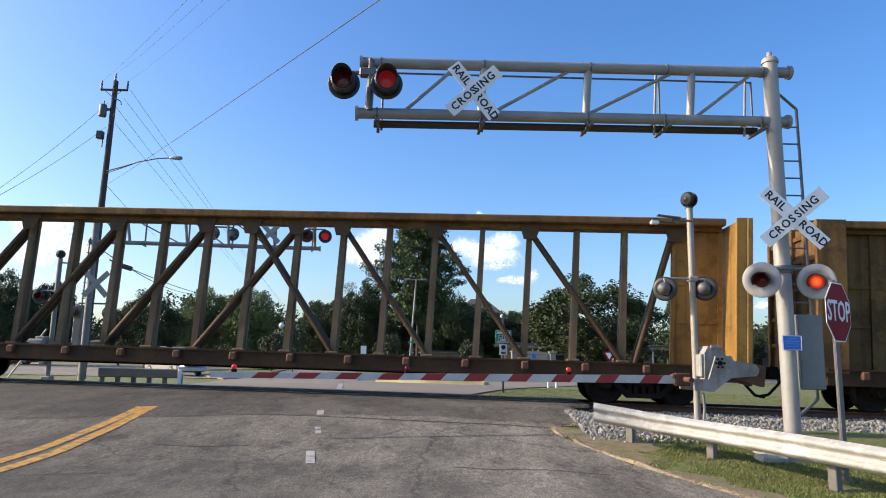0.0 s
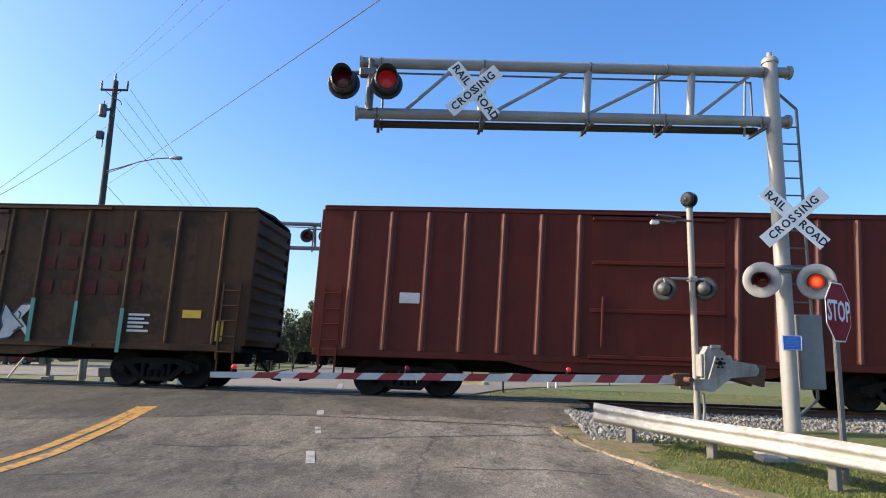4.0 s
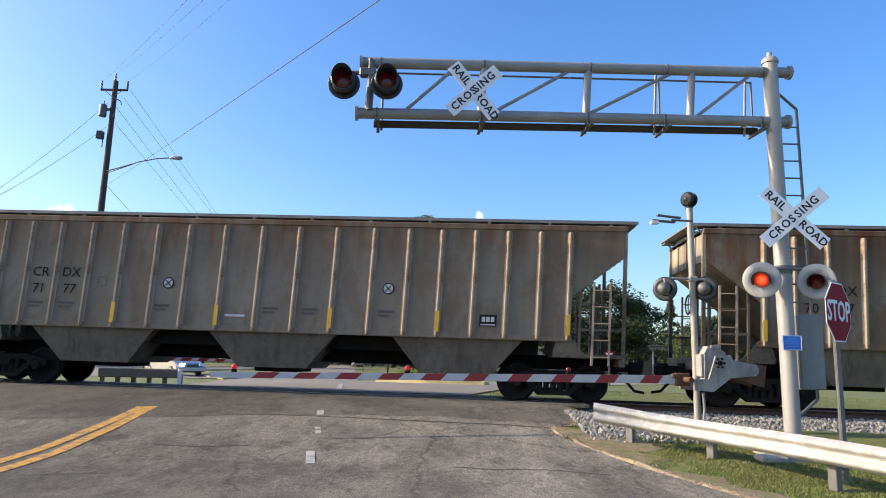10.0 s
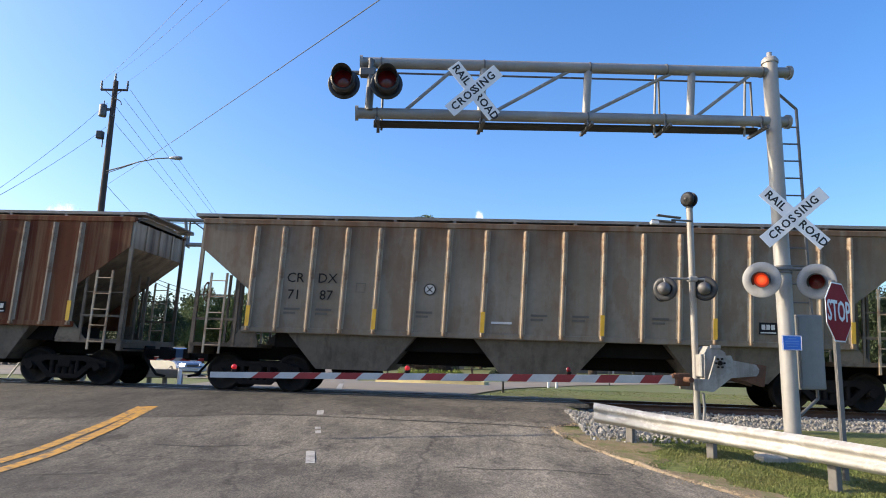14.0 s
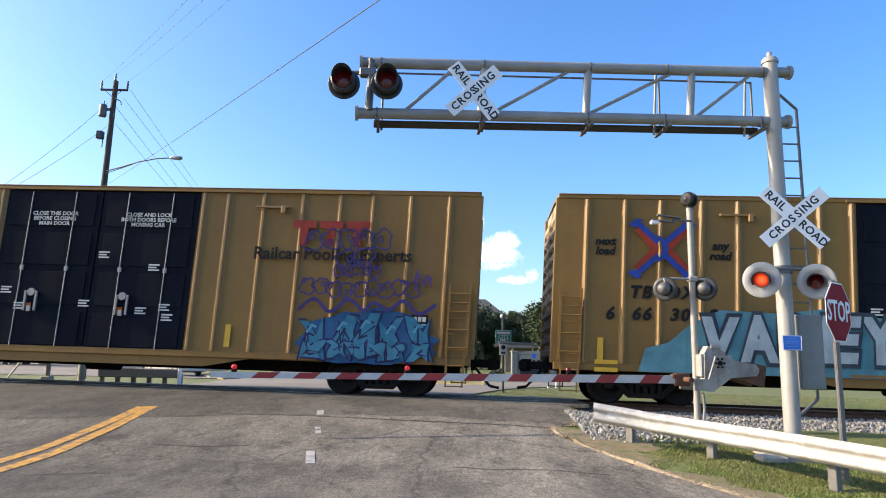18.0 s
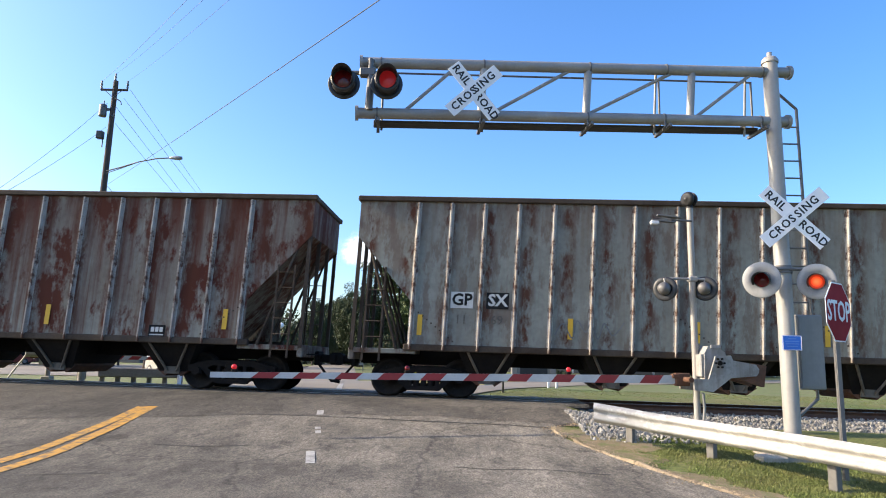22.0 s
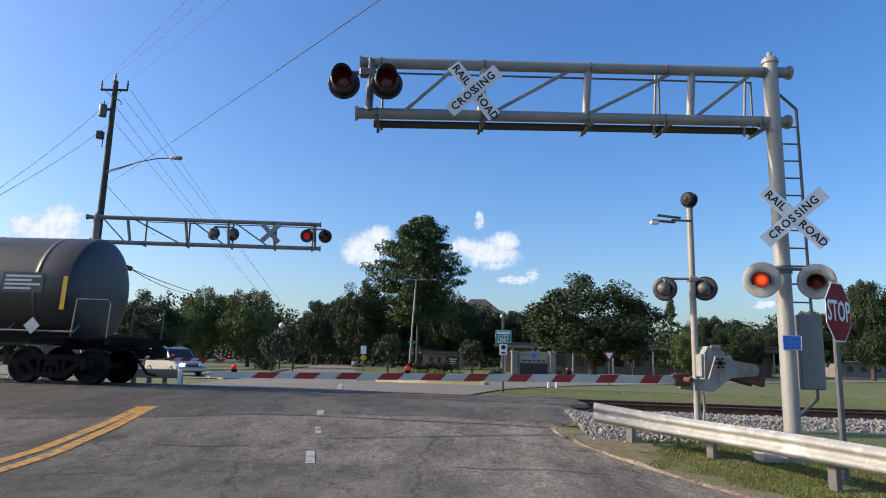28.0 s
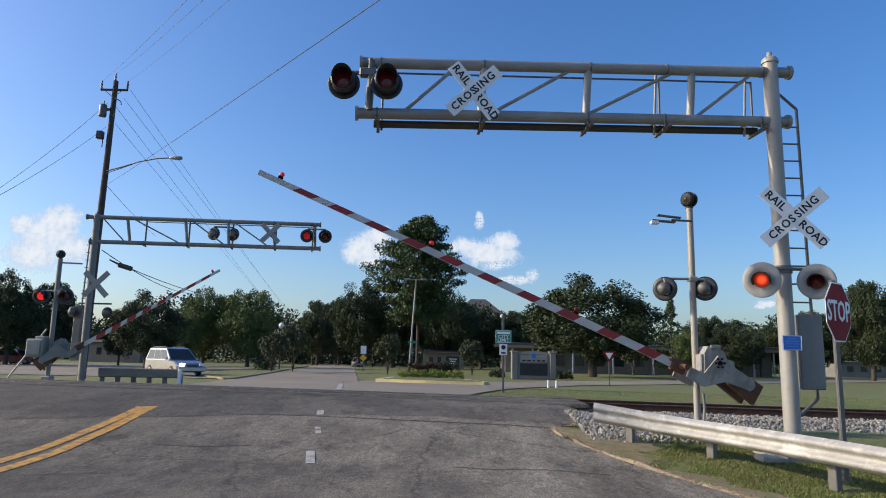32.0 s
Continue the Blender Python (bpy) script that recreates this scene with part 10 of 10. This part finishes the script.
gs = pole_sign("guide_sign", 892, 558, (1.95, 21.6), (("panel", 0.50, 0.40, ray_at(892, 596, 21.6).z, SIGN_GREEN, 0), ("small_panel", 0.24, 0.34, ray_at(892, 619, 21.6).z, SIGN_WHITE, 0)), "green guide sign with a white plate below", "road sign")
gz = lambda py: ray_at(892, py, 21.6).z - ground_z(1.95, 21.6)
gb = Shape()
for zz in (gz(585.6), gz(606.4)):
    gb.box((0, -0.060, zz), (0.48, 0.006, 0.012))
for xx in (-0.235, 0.235):
    gb.box((xx, -0.060, gz(596)), (0.012, 0.006, 0.38))
gb.box((0, -0.060, gz(589.5)), (0.40, 0.006, 0.07))
part("marking", gb, SIGN_WHITE, gs)
for word, py in (("CITY", 596.5), ("LIMIT", 603)):
    part("lettering", lettering(word, 0.11, SIGN_WHITE, 0.002), SIGN_WHITE, gs, "white letters", m=pose(0, -0.064, gz(py)))
part("marking", Shape().cyl((0, -0.060, gz(615)), (0, -0.064, gz(615)), 0.07, seg=16).box((0, -0.062, gz(625)), (0.14, 0.004, 0.05)), SIGN_BLACK, gs)
ys = thing("yield_sign", Matrix.Translation((10.55, 43.3, 0.14)), "red and white triangular yield sign", "road sign")
part("post", Shape().box((0, 0, 0.9), (0.06, 0.06, 1.8)), GALV_DARK, ys)
part("border", Shape().prism([(-0.40, 0.38), (0.40, 0.38), (0, -0.34)], -0.05, -0.04), SIGN_RED, ys, m=pose(0, 0, 1.75))
part("sign_face", Shape().prism([(-0.24, 0.28), (0.24, 0.28), (0, -0.14)], -0.056, -0.052), SIGN_WHITE, ys, m=pose(0, 0, 1.75))
pole_sign("speed_sign", 660, 608, (-8.3, 74.0), (("panel", 0.6, 0.85, ray_at(660, 620, 74).z, SIGN_WHITE, 0), ("warning_panel", 0.55, 0.55, ray_at(657, 634, 74).z, SAFETY, 45)), "white speed sign over a yellow warning plate", "road sign", 0.04)
pole_sign("street_name_sign", 735, 600, (-3.0, 72.0), (("panel", 0.95, 0.22, ray_at(735, 606, 72).z, SIGN_GREEN, 0),), "green street name sign on a steel post", "road sign", 0.035)
nbk = thing("notice_board", Matrix.Translation((1.4, 80.0, 0.12)), "black notice board on two posts", "sign")
part("panel", Shape().box((0, 0, 1.25), (1.35, 0.06, 1.2), ch=0.01), SIGN_BLACK, nbk)
for x in (-0.7, 0.7):
    part("post", Shape().box((x, 0, 0.95), (0.09, 0.09, 1.9)), SIGN_BLACK, nbk)
nk = Shape()
for k in range(3):
    nk.box((0, -0.035, 1.55 - 0.25 * k), (0.9 - 0.2 * (k % 2), 0.01, 0.09))
part("marking", nk, SIGN_WHITE, nbk)
for x, y in ((4.85, 31.2), (5.25, 31.4)):
    solo("bollard", Shape().cyl((0, 0, 0), (0, 0, 0.34), 0.05, seg=10), SIGN_WHITE, "short white marker post on the lawn", "marker post", "marker posts", m=Matrix.Translation((x, y, ground_z(x, y) - 0.02)))
# lamp posts
lp = thing("light_pole", Matrix.Translation((-4.3, 94.4, 0.1)), "tall grey parking light pole with twin heads", "lamp post")
part("pole", Shape().cyl((0, 0, 0), (0.65, 0, 12.45), 0.14, 0.1, 10), GALV, lp)
part("arm", Shape().cyl((-0.35, 0, 12.4), (1.65, 0, 12.4), 0.05, seg=8), GALV, lp)
for x in (-0.55, 1.75):
    part("lamp_head", Shape().box((x, 0, 12.45), (0.85, 0.5, 0.22), ch=0.05), GALV, lp)
GLOBE = mat("globe_white", (0.8, 0.8, 0.8), (0.75, 0.75, 0.75), 2.0, 0.3)
for px, py, dep in ((498, 577, 75), (523, 587, 82), (888, 560, 110)):
    p = ray_at(px, py, dep)
    z = ground_z(p.x, dep)
    lt = thing("lamp_post", Matrix.Translation((p.x, dep, z)), "black lamp post with a white globe", "lamp post", "globe lamps")
    part("post", Shape().cyl((0, 0, 0), (0, 0, p.z - z - 0.2), 0.09, 0.06, 8), LAMP_BLACK, lt)
    part("globe", Shape().lathe([(0.0, -0.3), (0.16, -0.26), (0.3, 0.0), (0.22, 0.24), (0.0, 0.36)], Matrix.Translation((0, 0, p.z - z)), 12), GLOBE, lt, "white glass globe")
for px, py, dep, hh in ((557, 545, 130, 0.16), (662, 565, 120, 0.12), (1342, 575, 95, 0.10)):
    p = ray_at(px, py, dep)
    th = thing("wooden_pole", Matrix.Translation((p.x, dep, 0.1)), "distant weathered wooden utility pole", "utility pole")
    part("pole", Shape().cyl((0, 0, 0), (0, 0, p.z), hh, hh * 0.7, 8), WOOD_POLE, th)
    part("crossarm", Shape().box((0, 0, p.z - 0.3), (1.8, 0.1, 0.12)), WOOD_POLE, th)


CAR_GLASS = mat("car_tinted_glass", (0.025, 0.027, 0.03), (0.03, 0.032, 0.035), 2.0, 0.22, spec=0.35)


def vehicle(name, m, L, W, H, paint, label, category, glow=False):
    """A people carrier with body, cabin, windows, wheels, lamps and bumpers; its front looks along +x."""
    car = thing(name, m, label, category)
    prof = [(-L / 2 + 0.06, 0.36), (-L / 2, 0.5), (-L / 2 + 0.03, 0.85), (-L / 2 + 0.12, H * 0.58), (L * 0.24, H * 0.57), (L * 0.36, H * 0.535), (L * 0.45, H * 0.47), (L * 0.49, 0.7), (L / 2, 0.5), (L / 2 - 0.04, 0.3), (L * 0.4, 0.24), (-L * 0.42, 0.24)]
    b = Shape()
    bv, n = [], len(prof)
    for y, s, dz in ((-W / 2, 0.965, 0.03), (-W / 2 + 0.07, 0.99, 0.008), (-W / 2 + 0.2, 1.0, 0.0), (W / 2 - 0.2, 1.0, 0.0), (W / 2 - 0.07, 0.99, 0.008), (W / 2, 0.965, 0.03)):
        bow = 0.16 * abs(y * 2 / W) ** 2
        bv += [(x * s - (bow if x > L * 0.4 else -bow * 0.4 if x < -L * 0.4 else 0), y, z - dz * (1 if z > 0.6 else -1)) for x, z in prof]
    b.add(bv, [(r * n + k, r * n + (k + 1) % n, (r + 1) * n + (k + 1) % n, (r + 1) * n + k) for r in range(5) for k in range(n)] + [tuple(range(n - 1, -1, -1)), tuple(range(5 * n, 6 * n))])
    part("body", b, paint, car)
    c = Shape()
    z0, z1 = H * 0.56, H
    vs = [(-L / 2 + 0.12, -W / 2 + 0.02, z0), (L * 0.27, -W / 2 + 0.02, z0), (L * 0.27, W / 2 - 0.02, z0), (-L / 2 + 0.12, W / 2 - 0.02, z0),
          (-L / 2 + 0.4, -W / 2 + 0.2, z1), (L * 0.06, -W / 2 + 0.2, z1), (L * 0.06, W / 2 - 0.2, z1), (-L / 2 + 0.4, W / 2 - 0.2, z1)]
    c.add(vs, [(0, 1, 5, 4), (1, 2, 6, 5), (2, 3, 7, 6), (3, 0, 4, 7), (4, 5, 6, 7)])
    q = [(-L / 2 + 0.52, -W / 2 + 0.3, z1 + 0.05), (L * 0.02, -W / 2 + 0.3, z1 + 0.05), (L * 0.02, W / 2 - 0.3, z1 + 0.05), (-L / 2 + 0.52, W / 2 - 0.3, z1 + 0.05)]
    c.add(vs[4:] + q, [(0, 1, 5, 4), (1, 2, 6, 5), (2, 3, 7, 6), (3, 0, 4, 7), (4, 5, 6, 7)])
    part("cabin", c, paint, car)

    def on_face(a, b2, c2, d2, u0, u1, v0, v1, off):
        P = [Vector(vs[k]) for k in (a, b2, c2, d2)]
        nrm = (P[1] - P[0]).cross(P[3] - P[0]).normalized() * off
        return [tuple(P[0].lerp(P[1], u).lerp(P[3].lerp(P[2], u), v) + nrm) for u, v in ((u0, v0), (u1, v0), (u1, v1), (u0, v1))]
    for face in ((0, 1, 5, 4), (2, 3, 7, 6)):
        for u0, u1 in ((0.05, 0.33), (0.36, 0.62), (0.65, 0.93)):
            part("side_window", Shape().add(on_face(*face, u0, u1, 0.1, 0.86, 0.012), [(0, 1, 2, 3)]), CAR_GLASS, car, "dark tinted glass")
    part("windscreen", Shape().add(on_face(1, 2, 6, 5, 0.05, 0.95, 0.06, 0.92, 0.012), [(0, 1, 2, 3)]), CAR_GLASS, car, "dark sloping windscreen")
    part("rear_window", Shape().add(on_face(3, 0, 4, 7, 0.1, 0.9, 0.1, 0.88, 0.012), [(0, 1, 2, 3)]), CAR_GLASS, car)
    wh = Shape().lathe([(0.0, -0.1), (0.2, -0.11), (0.31, -0.1), (0.33, -0.06), (0.33, 0.06), (0.31, 0.1), (0.2, 0.11), (0.0, 0.1)], Matrix.Rotation(radians(90), 4, "X"), 20).mesh("tyre", TYRE)
    hub = Shape().lathe([(0.2, -0.115), (0.05, -0.13), (0.0, -0.13)], Matrix.Rotation(radians(90), 4, "X"), 16).lathe([(0.2, 0.115), (0.05, 0.13), (0.0, 0.13)], Matrix.Rotation(radians(90), 4, "X"), 16).mesh("rim", GALV)
    for x in (-L * 0.31, L * 0.31):
        for y in (-W / 2 + 0.08, W / 2 - 0.08):
            w = part("wheel", wh, TYRE, car, m=pose(x, y, 0.33))
            part("rim", hub, GALV, w)
    for y in (-W / 2 + 0.3, W / 2 - 0.3):
        # one headlight is made to glow in place of the sun's glint
        part("headlight", Shape().box((L / 2 - 0.06, y, 0.74), (0.12, 0.34, 0.17), ch=0.05), SUN_GLINT if glow and y < 0 else GLOBE, car)
        part("tail_light", Shape().box((-L / 2 + 0.06, y * 1.05, 1.0), (0.06, 0.2, 0.4), ch=0.02), SIGN_RED, car)
    part("bumper", Shape().box((L / 2 + 0.02, 0, 0.45), (0.14, W * 0.96, 0.26), ch=0.05), paint, car)
    part("grille", Shape().box((L / 2 + 0.02, 0, 0.68), (0.05, 0.8, 0.14), ch=0.02), LAMP_BLACK, car)
    for y in (-W / 2 + 0.32, W / 2 - 0.32):
        part("roof_rack", Shape().cyl((-L * 0.36, y, H + 0.1), (L * 0.0, y, H + 0.1), 0.025, seg=6), LAMP_BLACK, car)
    for y in (-W / 2 - 0.08, W / 2 + 0.08):
        part("mirror", Shape().box((L * 0.2, y, H * 0.62), (0.1, 0.18, 0.14), ch=0.03), paint, car)
    return car


vx, vy = -17.9, 46.6
vehicle("minivan", Matrix.Translation((vx, vy, ground_z(vx, vy) + 0.01)) @ Matrix.Rotation(radians(-43), 4, "Z"), 5.0, 1.95, 1.78, VAN_SILVER, "silver minivan waiting with a sun glint at its headlight", "minivan", True)
fx, fy = -14.2, 118.0
vehicle("car", Matrix.Translation((fx, fy, ground_z(fx, fy) + 0.01)) @ Matrix.Rotation(radians(-80), 4, "Z"), 4.6, 1.8, 1.5, mat("car_grey", (0.3, 0.31, 0.33), (0.27, 0.28, 0.3), 1.0, 0.3, 0.3), "grey car far down the road", "car")
for px, dep, pm in ((20, 78, (0.25, 0.06, 0.05)), (50, 80, (0.05, 0.05, 0.06))):
    p = ray_at(px, 640, dep)
    vehicle("parked_car", Matrix.Translation((p.x, dep, ground_z(p.x, dep) + 0.01)) @ Matrix.Rotation(radians(20), 4, "Z"), 4.8, 1.85, 1.6, mat("car_paint_%d" % px, pm, pm, 1.0, 0.3, 0.2), "parked car at the edge of the lot", "car")

# the median island with its hedges
isl = [(2.9, 35.4), (5.2, 33.7), (7.9, 32.6), (8.6, 34.5), (9.8, 47.0), (8.0, 50.0), (5.2, 49.5)]
ip = [road_xy(a, b) for a, b in isl]
io = thing("median_island", Matrix.Identity(4), "raised median island with a pale painted kerb", "median", kind="structure")
zi = [ground_z(x, y) for x, y in ip]
n = len(ip)
sh = Shape()
sh.add([(x, y, z - 0.05) for (x, y), z in zip(ip, zi)] + [(x, y, z + 0.15) for (x, y), z in zip(ip, zi)], [(i, (i + 1) % n, n + (i + 1) % n, n + i) for i in range(n)] + [tuple(range(n, 2 * n))])
part("kerb", sh, CURB_YELLOW, io, "pale yellow kerb")
cxm, cym = sum(p[0] for p in ip) / n, sum(p[1] for p in ip) / n
sh = Shape()
sh.add([(cxm + (x - cxm) * 0.9, cym + (y - cym) * 0.95, z + 0.16) for (x, y), z in zip(ip, zi)], [tuple(range(n))])
part("turf", sh, GRASS, io)
for k, (px, hw) in enumerate(((720, 16), (748, 14), (776, 17), (804, 14))):
    p = ray_at(px, 664, 47.0)
    rngh = np.random.default_rng(50 + k)
    cc = [(rngh.uniform(-0.55, 0.55), rngh.uniform(-0.4, 0.4), rngh.uniform(0.1, 0.55)) for _ in range(40)]
    v, f = leaf_cloud(rngh, cc, [0.16] * 40, 30, 0.05)
    solo("hedge", raw_mesh("hedge", v, f, HEDGE_YELLOW), None, "clipped yellow-green hedge on the median", "hedge", "median hedges", m=Matrix.Translation((p.x, 47.0, ground_z(p.x, 47.0) + 0.12)))
for k, (px, py, dep, r) in enumerate(((790, 648, 74, 1.1), (765, 648, 74, 1.0), (880, 652, 60, 0.6), (998, 660, 60, 0.6), (470, 640, 70, 1.0), (740, 650, 72, 0.9), (752, 650, 73, 1.0), (770, 650, 73, 0.95), (785, 650, 74, 0.9))):
    p = ray_at(px, py, dep)
    rngh = np.random.default_rng(70 + k)
    cc = [(rngh.uniform(-r, r), rngh.uniform(-r, r) * 0.6, rngh.uniform(0.1, r)) for _ in range(40)]
    v, f = leaf_cloud(rngh, cc, [0.3 * r] * 40, 34, 0.09)
    solo("shrub", raw_mesh("shrub", v, f, LEAF_SHRUB if k < 5 else LEAF_RUSSET), None, "low dark green rounded shrub" if k < 5 else "low russet-brown ornamental shrub", "shrub", "shrubs", m=Matrix.Translation((p.x, dep, ground_z(p.x, dep))))
# ---- clouds ----
CLOUD = bpy.data.materials.new("cloud_vapour")
CLOUD.use_nodes = True
cn, cl = CLOUD.node_tree.nodes, CLOUD.node_tree.links
cb = cn["Principled BSDF"]
cb.inputs["Base Color"].default_value = (0.1, 0.1, 0.1, 1)
cb.inputs["Roughness"].default_value = 1.0
cb.inputs["Emission Strength"].default_value = 1.0
att = cn.new("ShaderNodeAttribute")
att.attribute_name = "swell"
ctc = cn.new("ShaderNodeTexCoord")


def cloud_noise(sc, detail):
    n = cn.new("ShaderNodeTexNoise")
    n.inputs["Scale"].default_value, n.inputs["Detail"].default_value, n.inputs["Roughness"].default_value = sc, detail, 0.62
    cl.new(ctc.outputs["Object"], n.inputs["Vector"])
    return n.outputs["Fac"]


def cloud_math(op, a, v):
    m = cn.new("ShaderNodeMath")
    m.operation = op
    for sock, x in zip(m.inputs, (a, v)):
        if isinstance(x, float):
            sock.default_value = x
        else:
            cl.new(x, sock)
    return m.outputs[0]


body = cloud_math("ADD", att.outputs["Fac"], cloud_math("MULTIPLY", cloud_math("SUBTRACT", cloud_noise(0.035, 8.0), 0.5), 1.5))
veil = cn.new("ShaderNodeMapRange")
veil.interpolation_type = "SMOOTHSTEP"
for key, val in (("From Min", 0.28), ("From Max", 0.80), ("To Min", 0.0), ("To Max", 0.95)):
    veil.inputs[key].default_value = val
cl.new(body, veil.inputs["Value"])
cl.new(veil.outputs[0], cb.inputs["Alpha"])
tone = cn.new("ShaderNodeMix")
tone.data_type = "RGBA"
tone.inputs["A"].default_value, tone.inputs["B"].default_value = (0.56, 0.70, 0.90, 1), (0.98, 0.98, 0.98, 1)
thick = cn.new("ShaderNodeMapRange")
thick.inputs["From Min"].default_value, thick.inputs["From Max"].default_value = 0.45, 1.1
cl.new(body, thick.inputs["Value"])
cl.new(thick.outputs[0], tone.inputs["Factor"])
cl.new(tone.outputs["Result"], cb.inputs["Emission Color"])


def cloud(seed, puffs, dist=2200.0):
    """A far fair-weather cloud: a plain veil of vapour whose density swells round its puffs."""
    k = dist / 1187
    c = [ray_at(px, py, dist) for px, py, rx, rz in puffs]
    x0, x1 = min(p.x - 2.0 * q[2] * k for p, q in zip(c, puffs)), max(p.x + 2.0 * q[2] * k for p, q in zip(c, puffs))
    z0, z1 = min(p.z - 2.0 * q[3] * k for p, q in zip(c, puffs)), max(p.z + 2.0 * q[3] * k for p, q in zip(c, puffs))
    nx, nz = 56, 40
    o = Vector(((x0 + x1) / 2, dist, z0))
    vs, den = [], []
    for j in range(nz + 1):
        for i in range(nx + 1):
            x, z = x0 + (x1 - x0) * i / nx, z0 + (z1 - z0) * j / nz
            d = 0.0
            for p, q in zip(c, puffs):
                e = ((x - p.x) / (q[2] * k)) ** 2 + ((z - p.z) / (q[3] * k)) ** 2
                d = max(d, 1.0 - 0.62 * e)
            edge = min(i, nx - i, j, nz - j)
            vs.append((x - o.x, 0.0, z - o.z))
            den.append(-1.0 if edge == 0 else max(-1.0, d))
    n = nx + 1
    sh = Shape().add(vs, [(j * n + i, j * n + i + 1, (j + 1) * n + i + 1, (j + 1) * n + i) for j in range(nz) for i in range(nx)])
    me = sh.mesh("cloud", CLOUD)
    at = me.attributes.new("swell", "FLOAT", "POINT")
    at.data.foreach_set("value", den)
    return solo("cloud", me, None, "small white fair-weather cumulus cloud", "cloud", "clouds", "structure", Matrix.Translation(o))


cloud(1, ((85, 410, 62, 40), (60, 448, 60, 36), (108, 388, 44, 30), (130, 440, 40, 30), (40, 398, 28, 22)))
cloud(2, ((650, 440, 50, 32), (668, 418, 28, 22), (625, 450, 24, 20), (650, 462, 34, 14)))
cloud(3, ((868, 450, 58, 30), (892, 430, 32, 22), (826, 436, 36, 18), (875, 468, 26, 12)))
cloud(4, ((848, 392, 9, 20),))
cloud(5, ((915, 496, 34, 9), (942, 488, 14, 12), (890, 496, 14, 6)))
cloud(6, ((1358, 538, 20, 8), (1345, 543, 14, 6)))


def flash_rows():
    """Times at which the lamps change over; L lights after an even one."""
    return [(k, 5.70 + 0.6505 * k) for k in range(-8, 41)]


def motions():
    times = [i * 0.5 for i in range(65)]
    for ob, start, length in CARS:
        rows = []
        for t in times:
            s = start - travel(t)
            a, b = on_track(s, 0), on_track(s + length, 0)
            rows.append((t, Matrix.Translation(a) @ Matrix.Rotation(TH, 4, "Z") @ Matrix.Rotation(-math.atan2(b.z - a.z, length), 4, "Y")))
        walk(ob, rows)
    # wheels roll, frame by frame, while their car is before the camera
    for ob, rest, number in WHEELS:
        _, start, length = CARS[number]
        rows = []
        for k in range(0, 32 * FPS + 1):
            t = k / FPS
            s = start - travel(t)
            if -13 - length < s < 15:
                ang = -(travel(t) / 0.457) % (2 * math.pi)
                rows.append((t, Matrix.Translation(rest) @ Matrix.Rotation(ang, 4, "Y")))
        if not rows:
            rows = [(0.0, Matrix.Translation(rest))]
        if rows[0][0] > 0:
            rows.insert(0, (0.0, rows[0][1]))
        if rows[-1][0] < 32:
            rows.append((32.0, rows[-1][1]))
        walk(ob, rows)

    # each lens insert turns half round at every change-over
    for ob, side in FLASH:
        rest = ob.matrix_basis.copy()
        lit = side == "R"
        ang = 0.0 if lit else 180.0
        if side == "X":
            walk(ob, [(0, rest @ pose(0, 0, 0, 0, 0, 180)), (32, rest @ pose(0, 0, 0, 0, 0, 180))])
            continue
        rows = [(0.0, rest @ pose(0, 0, 0, 0, 0, ang))]
        for k, t in flash_rows():
            if t < 0.2 or t > 31.8:
                continue
            for i, dt in enumerate((-0.05, -0.0167, 0.0167, 0.05)):
                rows.append((t + dt, rest @ pose(0, 0, 0, 0, 0, ang + 60 * i)))
            ang += 180
        rows.append((32.0, rest @ pose(0, 0, 0, 0, 0, ang)))
        walk(ob, rows)
    # the gates rise at the end
    for ob, rest, rise in ((ARM_A, REST_A, ((30.2, 0), (30.5, 1.0), (31.0, 7.8), (31.5, 15.1), (32.0, 22.9))), (ARM_B, REST_B, ((30.2, 0), (30.5, 1.2), (31.0, 10.0), (31.5, 21.5), (32.0, 33.0)))):
        walk(ob, [(0.0, rest)] + [(t, rest @ Matrix.Translation((0, 0, SHAFT)) @ Matrix.Rotation(radians(-a), 4, "Y") @ Matrix.Translation((0, 0, -SHAFT))) for t, a in rise])


motions()
